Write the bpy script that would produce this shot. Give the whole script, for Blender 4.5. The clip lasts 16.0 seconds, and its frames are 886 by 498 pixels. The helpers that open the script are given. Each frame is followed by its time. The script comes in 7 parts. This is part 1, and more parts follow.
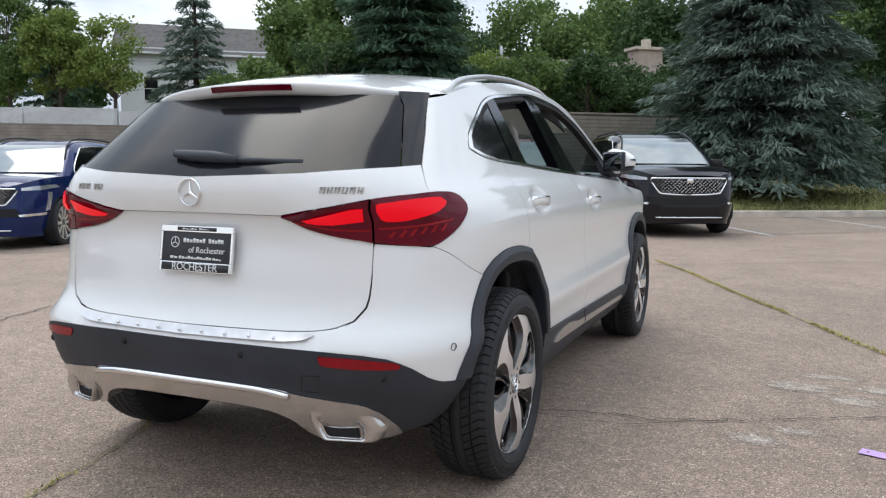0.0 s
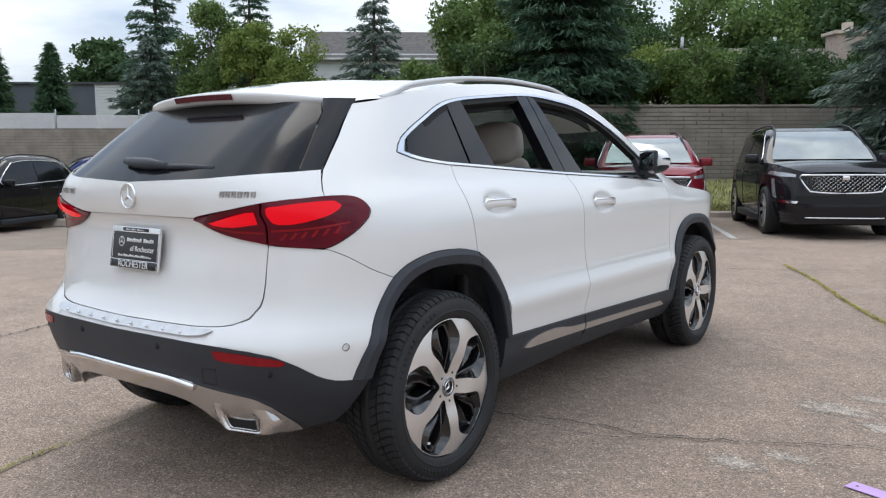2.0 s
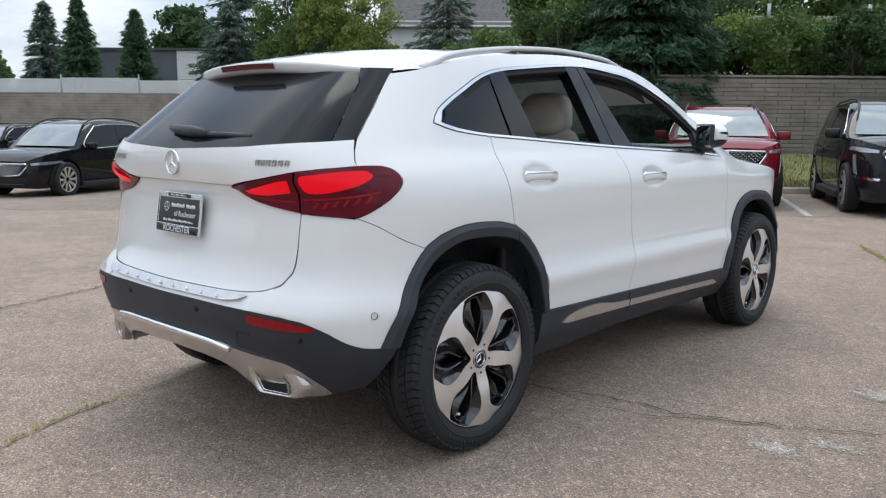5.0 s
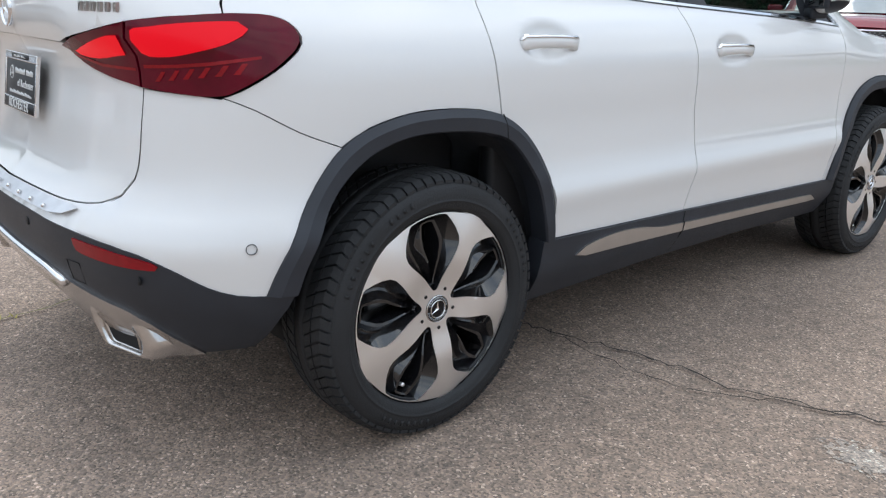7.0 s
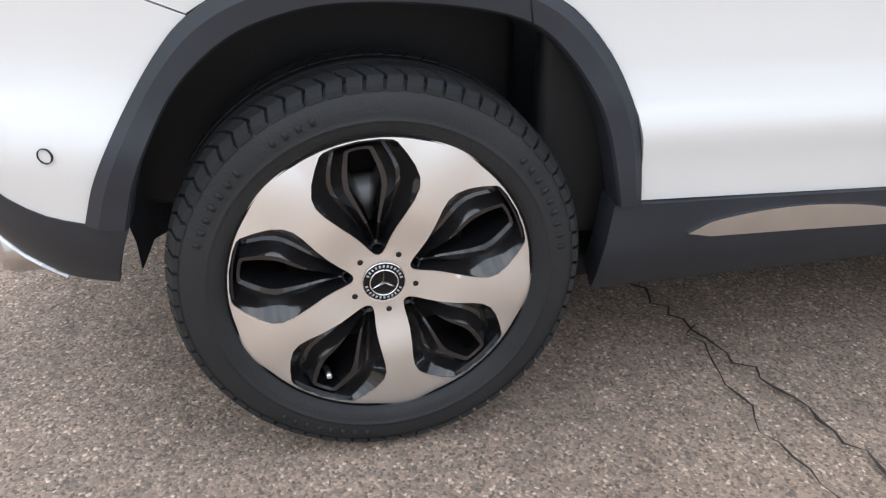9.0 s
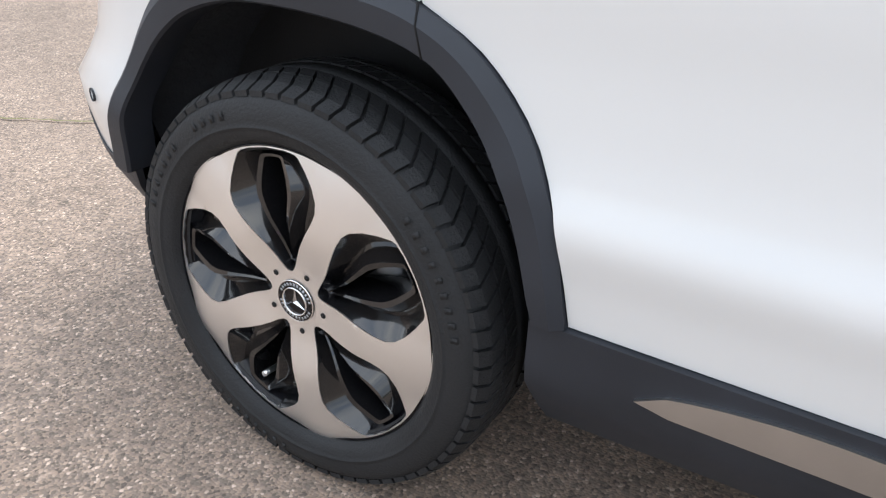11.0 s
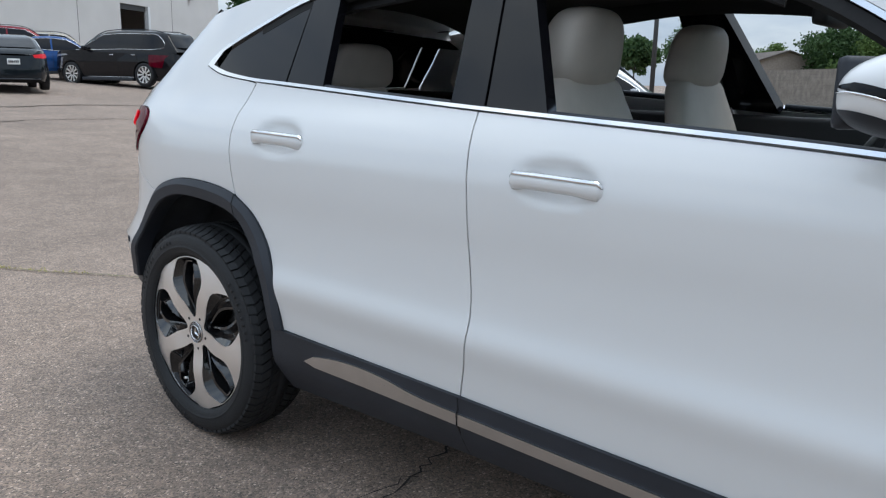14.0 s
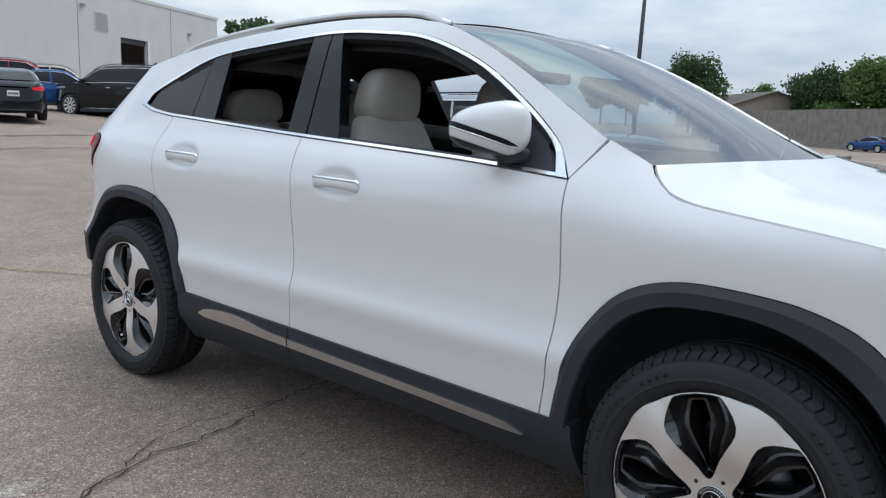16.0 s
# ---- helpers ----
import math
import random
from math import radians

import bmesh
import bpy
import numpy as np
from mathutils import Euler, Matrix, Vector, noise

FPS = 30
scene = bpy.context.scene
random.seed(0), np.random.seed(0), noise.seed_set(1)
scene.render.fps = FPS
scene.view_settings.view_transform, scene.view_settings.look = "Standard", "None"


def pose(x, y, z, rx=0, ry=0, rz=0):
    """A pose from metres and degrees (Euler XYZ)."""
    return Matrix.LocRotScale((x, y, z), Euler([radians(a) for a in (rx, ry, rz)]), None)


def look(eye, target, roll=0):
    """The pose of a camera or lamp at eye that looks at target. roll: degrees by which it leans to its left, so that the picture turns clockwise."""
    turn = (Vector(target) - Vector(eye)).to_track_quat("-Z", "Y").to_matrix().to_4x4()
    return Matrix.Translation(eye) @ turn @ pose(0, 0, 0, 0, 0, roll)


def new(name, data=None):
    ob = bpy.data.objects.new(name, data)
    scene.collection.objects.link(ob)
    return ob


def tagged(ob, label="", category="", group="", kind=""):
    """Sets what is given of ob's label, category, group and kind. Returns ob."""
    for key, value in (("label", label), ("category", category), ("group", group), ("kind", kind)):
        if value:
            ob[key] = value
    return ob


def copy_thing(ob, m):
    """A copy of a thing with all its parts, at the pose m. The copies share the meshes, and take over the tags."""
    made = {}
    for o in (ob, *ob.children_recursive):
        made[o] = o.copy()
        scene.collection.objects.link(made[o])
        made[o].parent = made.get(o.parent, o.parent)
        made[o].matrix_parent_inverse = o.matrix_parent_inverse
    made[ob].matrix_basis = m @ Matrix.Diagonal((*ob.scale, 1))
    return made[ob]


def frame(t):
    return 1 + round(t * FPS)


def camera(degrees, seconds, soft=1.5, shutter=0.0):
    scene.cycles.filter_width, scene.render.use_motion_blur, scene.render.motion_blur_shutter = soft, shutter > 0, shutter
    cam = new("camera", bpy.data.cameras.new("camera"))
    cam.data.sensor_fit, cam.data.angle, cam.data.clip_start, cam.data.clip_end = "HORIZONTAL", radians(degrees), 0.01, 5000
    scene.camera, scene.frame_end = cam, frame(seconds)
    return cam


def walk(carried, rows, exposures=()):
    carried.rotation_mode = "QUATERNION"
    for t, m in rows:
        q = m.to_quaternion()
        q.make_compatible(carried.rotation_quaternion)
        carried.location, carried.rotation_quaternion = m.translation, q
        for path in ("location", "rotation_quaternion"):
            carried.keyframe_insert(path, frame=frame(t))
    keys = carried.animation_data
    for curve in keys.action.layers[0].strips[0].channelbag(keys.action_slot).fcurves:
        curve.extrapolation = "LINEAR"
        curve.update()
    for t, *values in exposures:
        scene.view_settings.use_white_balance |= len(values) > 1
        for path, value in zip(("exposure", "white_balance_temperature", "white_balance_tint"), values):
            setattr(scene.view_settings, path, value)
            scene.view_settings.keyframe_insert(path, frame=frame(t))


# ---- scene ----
cam = camera(58.5, 16.0, 1.25)
PATH = [
    (0, (1.793, -2.78, 1.177), (1.003, -0.955, 0.964), 0.3),
    (0.5, (2.09, -2.622, 1.195), (1.173, -0.857, 0.985), 0.2),
    (1, (2.289, -2.456, 1.173), (1.26, -0.754, 0.961), 0.2),
    (1.5, (2.451, -2.321, 1.205), (1.329, -0.68, 0.987), 0.0),
    (2, (2.612, -2.329, 1.198), (1.42, -0.738, 0.979), -0.3),
    (2.5, (2.766, -2.408, 1.198), (1.527, -0.853, 0.979), -0.5),
    (3, (2.848, -2.477, 1.197), (1.579, -0.946, 0.979), -0.6),
    (3.5, (2.86, -2.501, 1.204), (1.574, -0.984, 0.984), -0.5),
    (3.7, (2.852, -2.506, 1.202), (1.565, -0.991, 0.982), -0.3),
    (5.8, (2.582, -1.927, 1.211), (1.231, -0.495, 0.858), 1.1),
    (6, (2.545, -1.839, 1.171), (1.186, -0.419, 0.805), 1.2),
    (6.5, (2.463, -1.535, 1.177), (1.072, -0.182, 0.694), 1.5),
    (7, (2.349, -1.267, 1.121), (0.913, -0.007, 0.529), 1.6),
    (7.5, (2.232, -1.005, 1.081), (0.727, 0.119, 0.395), 1.3),
    (8, (2.144, -0.72, 1.041), (0.569, 0.226, 0.25), 1.4),
    (8.2, (2.128, -0.609, 1.035), (0.518, 0.25, 0.217), 1.4),
    (10.3, (1.801, 0.502, 1.031), (0.158, -0.06, 0.038), -0.1),
    (10.5, (1.746, 0.576, 1.032), (0.143, -0.107, 0.049), 0.1),
    (11, (1.691, 0.769, 1.029), (0.183, -0.158, 0.098), 1.2),
    (11.5, (1.716, 1.022, 1.058), (0.261, -0.068, 0.225), 3.1),
    (12, (1.845, 1.303, 1.095), (0.412, 0.123, 0.351), 3.8),
    (12.5, (1.909, 1.536, 1.112), (0.488, 0.296, 0.444), 3.0),
    (13, (2.02, 1.796, 1.16), (0.588, 0.524, 0.586), 2.3),
    (13.5, (2.196, 2.032, 1.193), (0.733, 0.761, 0.702), 1.6),
    (14, (2.277, 2.279, 1.208), (0.793, 1.005, 0.787), 1.2),
    (14.5, (2.333, 2.545, 1.215), (0.834, 1.273, 0.849), 1.2),
    (15, (2.443, 2.776, 1.233), (0.941, 1.504, 0.879), 1.2),
    (15.5, (2.539, 3.057, 1.241), (1.04, 1.78, 0.896), 1.4),
    (16, (2.63, 3.36, 1.231), (1.131, 2.08, 0.896), 1.9),
]
# the film camera's own exposure and white balance: (seconds, stops, kelvin, tint)
EXPOSURE = [(0, 0.40, 6550, 8), (3.5, 0.34, 6450, 8), (6, 0.32, 6400, 7), (7, 0.46, 6400, 7), (8, 0.80, 6600, 9), (10.5, 1.00, 6750, 9), (11.2, 0.80, 6550, 8), (12.5, 0.22, 6250, 6), (14, 0.12, 6100, 5), (16, 0.08, 6100, 5)]
walk(cam, [(t, look(eye, target, roll)) for t, eye, target, roll in PATH], EXPOSURE)

# ---- world and sun ----
import mathutils.geometry as geo

world = bpy.data.worlds.new("overcast_sky")
scene.world = world
world.use_nodes = True
wn, wl = world.node_tree.nodes, world.node_tree.links
wn.clear()
w_out = wn.new("ShaderNodeOutputWorld")
w_bg = wn.new("ShaderNodeBackground")
w_sky = wn.new("ShaderNodeTexSky")
w_sky.sky_type, w_sky.sun_disc = "NISHITA", False
w_sky.sun_elevation, w_sky.sun_rotation = radians(64), radians(307)
w_sky.air_density, w_sky.dust_density = 1.0, 2.0
w_scale = wn.new("ShaderNodeVectorMath")
w_scale.operation = "SCALE"
w_scale.inputs["Scale"].default_value = 0.10
w_coord = wn.new("ShaderNodeTexCoord")
w_map = wn.new("ShaderNodeMapping")
w_map.inputs["Scale"].default_value = (1.5, 1.5, 6.0)
w_noise = wn.new("ShaderNodeTexNoise")
w_noise.inputs["Scale"].default_value, w_noise.inputs["Detail"].default_value = 1.7, 7
w_noise.inputs["Roughness"].default_value = 0.55
w_ramp = wn.new("ShaderNodeValToRGB")
w_ramp.color_ramp.elements[0].position, w_ramp.color_ramp.elements[0].color = 0.33, (0.33, 0.41, 0.55, 1)
w_ramp.color_ramp.elements[1].position, w_ramp.color_ramp.elements[1].color = 0.68, (0.88, 0.90, 0.92, 1)
w_mix = wn.new("ShaderNodeMix")
w_mix.data_type = "RGBA"
w_mix.inputs["Factor"].default_value = 0.86
wl.new(w_sky.outputs[0], w_scale.inputs[0])
wl.new(w_coord.outputs["Generated"], w_map.inputs[0])
wl.new(w_map.outputs[0], w_noise.inputs["Vector"])
wl.new(w_noise.outputs["Fac"], w_ramp.inputs[0])
wl.new(w_scale.outputs[0], w_mix.inputs[6])
wl.new(w_ramp.outputs[0], w_mix.inputs[7])
w_sep = wn.new("ShaderNodeSeparateXYZ")
w_grad = wn.new("ShaderNodeMapRange")
for i_, v_ in ((1, 0.0), (2, 0.8), (3, 0.52), (4, 1.05)):
    w_grad.inputs[i_].default_value = v_
wl.new(w_coord.outputs["Generated"], w_sep.inputs[0])
wl.new(w_sep.outputs["Z"], w_grad.inputs[0])
w_dome = wn.new("ShaderNodeVectorMath")
w_dome.operation = "SCALE"
wl.new(w_mix.outputs[2], w_dome.inputs[0])
wl.new(w_grad.outputs[0], w_dome.inputs["Scale"])
wl.new(w_dome.outputs[0], w_bg.inputs["Color"])
w_bg.inputs["Strength"].default_value = 1.82
wl.new(w_bg.outputs[0], w_out.inputs[0])

sun = new("sun", bpy.data.lights.new("sun", "SUN"))
sun.data.energy, sun.data.angle, sun.data.color = 0.85, radians(32), (1.0, 0.95, 0.88)
sun.matrix_world = look((-8, 6, 20.5), (0, 0, 0))

# ---- materials ----


def material(name, color, rough=0.5, metal=0.0, var=0.12, scale=6.0, bump=0.0, bump_scale=60.0, coat=0.0, spec=0.5, obj_random=0.0, color2=None, sheen=0.0):
    """A painted or plain surface with two scales of variation and fine relief."""
    m = bpy.data.materials.new(name)
    m.use_nodes = True
    n, l = m.node_tree.nodes, m.node_tree.links
    b = n["Principled BSDF"]
    b.inputs["Roughness"].default_value, b.inputs["Metallic"].default_value = rough, metal
    b.inputs["Coat Weight"].default_value, b.inputs["Coat Roughness"].default_value = coat, 0.03
    b.inputs["Specular IOR Level"].default_value = spec
    b.inputs["Sheen Weight"].default_value = sheen
    tc = n.new("ShaderNodeTexCoord")
    n1 = n.new("ShaderNodeTexNoise")
    n1.inputs["Scale"].default_value, n1.inputs["Detail"].default_value = scale, 6
    l.new(tc.outputs["Object"], n1.inputs["Vector"])
    mix = n.new("ShaderNodeMix")
    mix.data_type = "RGBA"
    c2 = color2 or tuple(c * (1 - var) for c in color)
    mix.inputs[6].default_value, mix.inputs[7].default_value = (*c2, 1), (*color, 1)
    rp = n.new("ShaderNodeMapRange")
    rp.inputs[1].default_value, rp.inputs[2].default_value = 0.35, 0.65
    l.new(n1.outputs["Fac"], rp.inputs[0])
    l.new(rp.outputs[0], mix.inputs[0])
    top = mix.outputs[2]
    if obj_random:
        oi = n.new("ShaderNodeObjectInfo")
        hsv = n.new("ShaderNodeHueSaturation")
        mr = n.new("ShaderNodeMapRange")
        mr.inputs[3].default_value, mr.inputs[4].default_value = 1 - obj_random, 1 + obj_random
        l.new(oi.outputs["Random"], mr.inputs[0])
        l.new(mr.outputs[0], hsv.inputs["Value"])
        l.new(top, hsv.inputs["Color"])
        top = hsv.outputs[0]
    l.new(top, b.inputs["Base Color"])
    n2 = n.new("ShaderNodeTexNoise")
    n2.inputs["Scale"].default_value, n2.inputs["Detail"].default_value = bump_scale, 4
    l.new(tc.outputs["Object"], n2.inputs["Vector"])
    rr = n.new("ShaderNodeMapRange")
    rr.inputs[3].default_value, rr.inputs[4].default_value = max(rough - 0.05, 0.01), min(rough + 0.06, 1)
    l.new(n2.outputs["Fac"], rr.inputs[0])
    l.new(rr.outputs[0], b.inputs["Roughness"])
    if bump:
        bp = n.new("ShaderNodeBump")
        bp.inputs["Strength"].default_value, bp.inputs["Distance"].default_value = bump, 0.01
        l.new(n2.outputs["Fac"], bp.inputs["Height"])
        l.new(bp.outputs[0], b.inputs["Normal"])
    return m


def glass_material(name, tint, rough=0.0, mirror=0.045):
    """Thin tinted glass: mixes clear transmission with a mirror gloss by Fresnel."""
    m = bpy.data.materials.new(name)
    m.use_nodes = True
    n, l = m.node_tree.nodes, m.node_tree.links
    n.clear()
    out = n.new("ShaderNodeOutputMaterial")
    tr = n.new("ShaderNodeBsdfTransparent")
    tr.inputs[0].default_value = (*tint, 1)
    gl = n.new("ShaderNodeBsdfGlossy")
    gl.inputs["Roughness"].default_value = rough
    lw = n.new("ShaderNodeLayerWeight")
    lw.inputs[0].default_value = 0.5
    pw = n.new("ShaderNodeMath")
    pw.operation = "POWER"
    pw.inputs[1].default_value = 5.0
    fr = n.new("ShaderNodeMath")
    fr.operation = "MULTIPLY_ADD"
    fr.inputs[1].default_value, fr.inputs[2].default_value = 0.95 - mirror, mirror
    l.new(lw.outputs["Facing"], pw.inputs[0])
    l.new(pw.outputs[0], fr.inputs[0])
    mx = n.new("ShaderNodeMixShader")
    l.new(fr.outputs[0], mx.inputs[0])
    l.new(tr.outputs[0], mx.inputs[1])
    l.new(gl.outputs[0], mx.inputs[2])
    l.new(mx.outputs[0], out.inputs[0])
    return m


M = {
    "white": material("white_paint", (0.735, 0.735, 0.73), 0.30, 0, 0.015, 1.5, coat=1.0, bump_scale=400),
    "plastic": material("black_grained_plastic", (0.024, 0.028, 0.037), 0.52, 0, 0.2, 8, 0.10, 900, spec=0.45),
    "gloss_black": material("gloss_black", (0.006, 0.006, 0.008), 0.06, 0, 0.1, 5, spec=0.30),
    "wheel_black": material("gloss_black_wheel", (0.008, 0.008, 0.009), 0.10, 0, 0.1, 5, spec=0.6, coat=0.6),
    "rear_window": material("tinted_rear_glass", (0.008, 0.009, 0.011), 0.09, 0, 0.1, 5, spec=0.16),
    # near black; in seams, openings and wheel slots it stands in for shade
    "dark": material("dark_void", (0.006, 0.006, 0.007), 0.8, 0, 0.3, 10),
    "chrome": material("polished_chrome", (0.82, 0.82, 0.83), 0.08, 1, 0.05, 8),
    "satin": material("satin_aluminium", (0.60, 0.595, 0.59), 0.30, 1, 0.08, 10, 0.02, 500),
    "machined": material("machined_alloy", (0.90, 0.90, 0.90), 0.36, 1, 0.05, 5, 0.0, 900),
    "rubber": material("tyre_rubber", (0.019, 0.020, 0.022), 0.66, 0, 0.3, 7, 0.25, 220, spec=0.4),
    "redlens": material("red_lens", (0.115, 0.001, 0.012), 0.07, 0, 0.3, 12, spec=0.28),
    "reflector": material("red_reflector", (0.26, 0.004, 0.010), 0.20, 0, 0.2, 40, spec=0.3),
    "lens": material("clear_lamp_lens", (0.55, 0.57, 0.60), 0.06, 0.6, 0.4, 14),
    "cream": material("cream_leather", (0.60, 0.545, 0.48), 0.45, 0, 0.10, 9, 0.12, 260),
    "interior": material("dark_interior_trim", (0.016, 0.016, 0.018), 0.6, 0, 0.2, 9, 0.1, 200),
    "headliner": material("headliner_fabric", (0.014, 0.014, 0.016), 0.9, 0, 0.2, 9, 0.1, 300),
    "lip": material("brushed_lip_metal", (0.62, 0.63, 0.65), 0.36, 0.9, 0.15, 20, 0.05, 300),
    "bright": material("bright_trim_metal", (0.60, 0.59, 0.585), 0.16, 1, 0.06, 10),
    "disc": material("brake_steel", (0.22, 0.22, 0.225), 0.45, 0.8, 0.2, 20),
    "liner": material("wheel_arch_liner", (0.036, 0.039, 0.046), 0.85, 0, 0.3, 12, 0.3, 80),
    "mirror": material("mirror_glass", (0.35, 0.37, 0.40), 0.02, 1, 0.05, 8),
    "plate": material("plate_black", (0.02, 0.022, 0.026), 0.4, 0, 0.2, 30),
    "plate_white": material("plate_lettering", (0.75, 0.76, 0.76), 0.5, 0, 0.05, 30),
    "paper": material("window_sticker_paper", (0.84, 0.88, 0.84), 0.6, 0, 0.06, 20),
    "purple": material("lilac_card", (0.50, 0.33, 0.62), 0.7, 0, 0.08, 10),
}
M["clear_glass"] = glass_material("windscreen_glass", (0.36, 0.45, 0.45), 0.0, 0.20)


def glow(name, color, strength, mix_color):
    m = material(name, mix_color, 0.3, spec=0.2)
    b = m.node_tree.nodes["Principled BSDF"]
    b.inputs["Emission Color"].default_value = (*color, 1)
    b.inputs["Emission Strength"].default_value = strength
    return m


M["taillit"] = glow("lit_tail_lamp", (1.0, 0.0, 0.012), 0.50, (0.15, 0.004, 0.008))

# ---- building helpers ----


def mesh_of(name, bm, mat, smooth=True):
    me = bpy.data.meshes.new(name)
    bm.to_mesh(me)
    bm.free()
    for mt in mat if isinstance(mat, (list, tuple)) else [mat]:
        me.materials.append(mt)
    if smooth:
        me.shade_smooth()
    return me


def part(name, bm, mat, parent, label="", smooth=True, at=None):
    """Links a bmesh as one mesh object under a thing or a part."""
    ob = new(name, bm if isinstance(bm, bpy.types.Mesh) else mesh_of(name, bm, mat, smooth))
    ob.parent = parent
    if at is not None:
        ob.matrix_local = at
    if label:
        ob["label"] = label
    return ob


def thing(name, label, category, at=None, group="", kind=""):
    ob = new(name)
    ob.empty_display_size = 0.2
    if at is not None:
        ob.matrix_world = at
    return tagged(ob, label, category, group, kind)


def box(bm, x0, x1, y0, y1, z0, z1, bevel=0.0, m=None):
    vs = bmesh.ops.create_cube(bm, size=1)["verts"]
    for v in vs:
        v.co = Vector(((x0 + x1) / 2 + v.co.x * (x1 - x0), (y0 + y1) / 2 + v.co.y * (y1 - y0), (z0 + z1) / 2 + v.co.z * (z1 - z0)))
    if bevel:
        es = list({e for v in vs for e in v.link_edges})
        vs = list({v for f in bmesh.ops.bevel(bm, geom=es, offset=bevel, segments=2, affect="EDGES", profile=0.6)["faces"] for v in f.verts} | {v for v in vs if v.is_valid})
    if m is not None:
        bmesh.ops.transform(bm, matrix=m, verts=[v for v in vs if v.is_valid])
    return vs


def boxed(x0, x1, y0, y1, z0, z1, bevel=0.0):
    bm = bmesh.new()
    box(bm, x0, x1, y0, y1, z0, z1, bevel)
    return bm


def tube(pts, r, seg=8, closed=False, taper=None):
    """A round bar along points."""
    bm = bmesh.new()
    pts = [Vector(p) for p in pts]
    rings = []
    for i, p in enumerate(pts):
        a, b = pts[max(i - 1, 0)], pts[min(i + 1, len(pts) - 1)]
        if closed:
            a, b = pts[i - 1], pts[(i + 1) % len(pts)]
        d = (b - a).normalized()
        u = d.orthogonal().normalized() if abs(d.z) > 0.95 else d.cross(Vector((0, 0, 1))).normalized()
        v = d.cross(u)
        rad = r if taper is None else r * taper[i]
        rings.append([bm.verts.new(p + rad * (math.cos(2 * math.pi * k / seg) * u + math.sin(2 * math.pi * k / seg) * v)) for k in range(seg)])
    for i in range(len(rings) if closed else len(rings) - 1):
        a, b = rings[i], rings[(i + 1) % len(rings)]
        for k in range(seg):
            bm.faces.new((a[k], a[(k + 1) % seg], b[(k + 1) % seg], b[k]))
    if not closed:
        bm.faces.new(rings[0][::-1])
        bm.faces.new(rings[-1])
    bmesh.ops.recalc_face_normals(bm, faces=bm.faces)
    return bm


def lathe(profile, seg=96, axis="X"):
    """Turns (across, radius) pairs round the x axis."""
    bm = bmesh.new()
    rings = []
    for k in range(seg):
        a = 2 * math.pi * k / seg
        rings.append([bm.verts.new((x, r * math.cos(a), r * math.sin(a))) for x, r in profile])
    for k in range(seg):
        a, b = rings[k], rings[(k + 1) % seg]
        for i in range(len(profile) - 1):
            bm.faces.new((a[i], a[i + 1], b[i + 1], b[i]))
    bmesh.ops.recalc_face_normals(bm, faces=bm.faces)
    return bm


def smooth_line(pts, step=0.03, closed=False):
    """A rounded curve through points."""
    pts = [Vector(p) for p in pts]
    n, out = len(pts), []
    for i in range(n if closed else n - 1):
        p1, p2 = pts[i], pts[(i + 1) % n]
        p0 = pts[i - 1] if closed or i > 0 else p1 + (p1 - p2)
        p3 = pts[(i + 2) % n] if closed or i + 2 < n else p2 + (p2 - p1)
        k = max(1, int((p2 - p1).length / step))
        for j in range(k):
            t = j / k
            out.append(0.5 * ((2 * p1) + (p2 - p0) * t + (2 * p0 - 5 * p1 + 4 * p2 - p3) * t * t + (3 * p1 - p0 - 3 * p2 + p3) * t ** 3))
    if not closed:
        out.append(pts[-1].copy())
    return out


def line(pts, step=0.03):
    out = []
    for a, b in zip(pts[:-1], pts[1:]):
        a, b = Vector(a), Vector(b)
        k = max(1, int((b - a).length / step))
        out += [a + (b - a) * j / k for j in range(k)]
    return out + [Vector(pts[-1])]


def inset(poly, d):
    """Moves a closed 2D outline inwards by d."""
    poly = [Vector((p[0], p[1])) for p in poly]
    area = sum(a[0] * b[1] - b[0] * a[1] for a, b in zip(poly, poly[1:] + poly[:1]))
    s, out, n = (1 if area > 0 else -1), [], len(poly)
    for i in range(n):
        a, p, b = Vector(poly[i - 1]), Vector(poly[i]), Vector(poly[(i + 1) % n])
        d1, d2 = (p - a), (b - p)
        if d1.length < 1e-6 or d2.length < 1e-6:
            out.append(p)
            continue
        n1, n2 = Vector((-d1.y, d1.x)).normalized() * s, Vector((-d2.y, d2.x)).normalized() * s
        q = n1 + n2
        if q.length < 0.3:
            q = n1
        q.normalize()
        out.append(p + q * d / max(q.dot(n1), 0.5))
    return out


def clean(poly):
    out = []
    for p in poly:
        if not out or (Vector(p) - out[-1]).length > 1e-4:
            out.append(Vector(p))
    if (out[0] - out[-1]).length < 1e-4:
        out.pop()
    return out


def inside(p, loop):
    hit = False
    for a, b in zip(loop, loop[1:] + loop[:1]):
        if (a[1] > p[1]) != (b[1] > p[1]) and p[0] < (b[0] - a[0]) * (p[1] - a[1]) / (b[1] - a[1]) + a[0]:
            hit = not hit
    return hit


def split_long(loop, most):
    out = []
    for a, b in zip(loop, loop[1:] + loop[:1]):
        k = max(1, math.ceil((b - a).length / most))
        out += [a + (b - a) * j / k for j in range(k)]
    return out


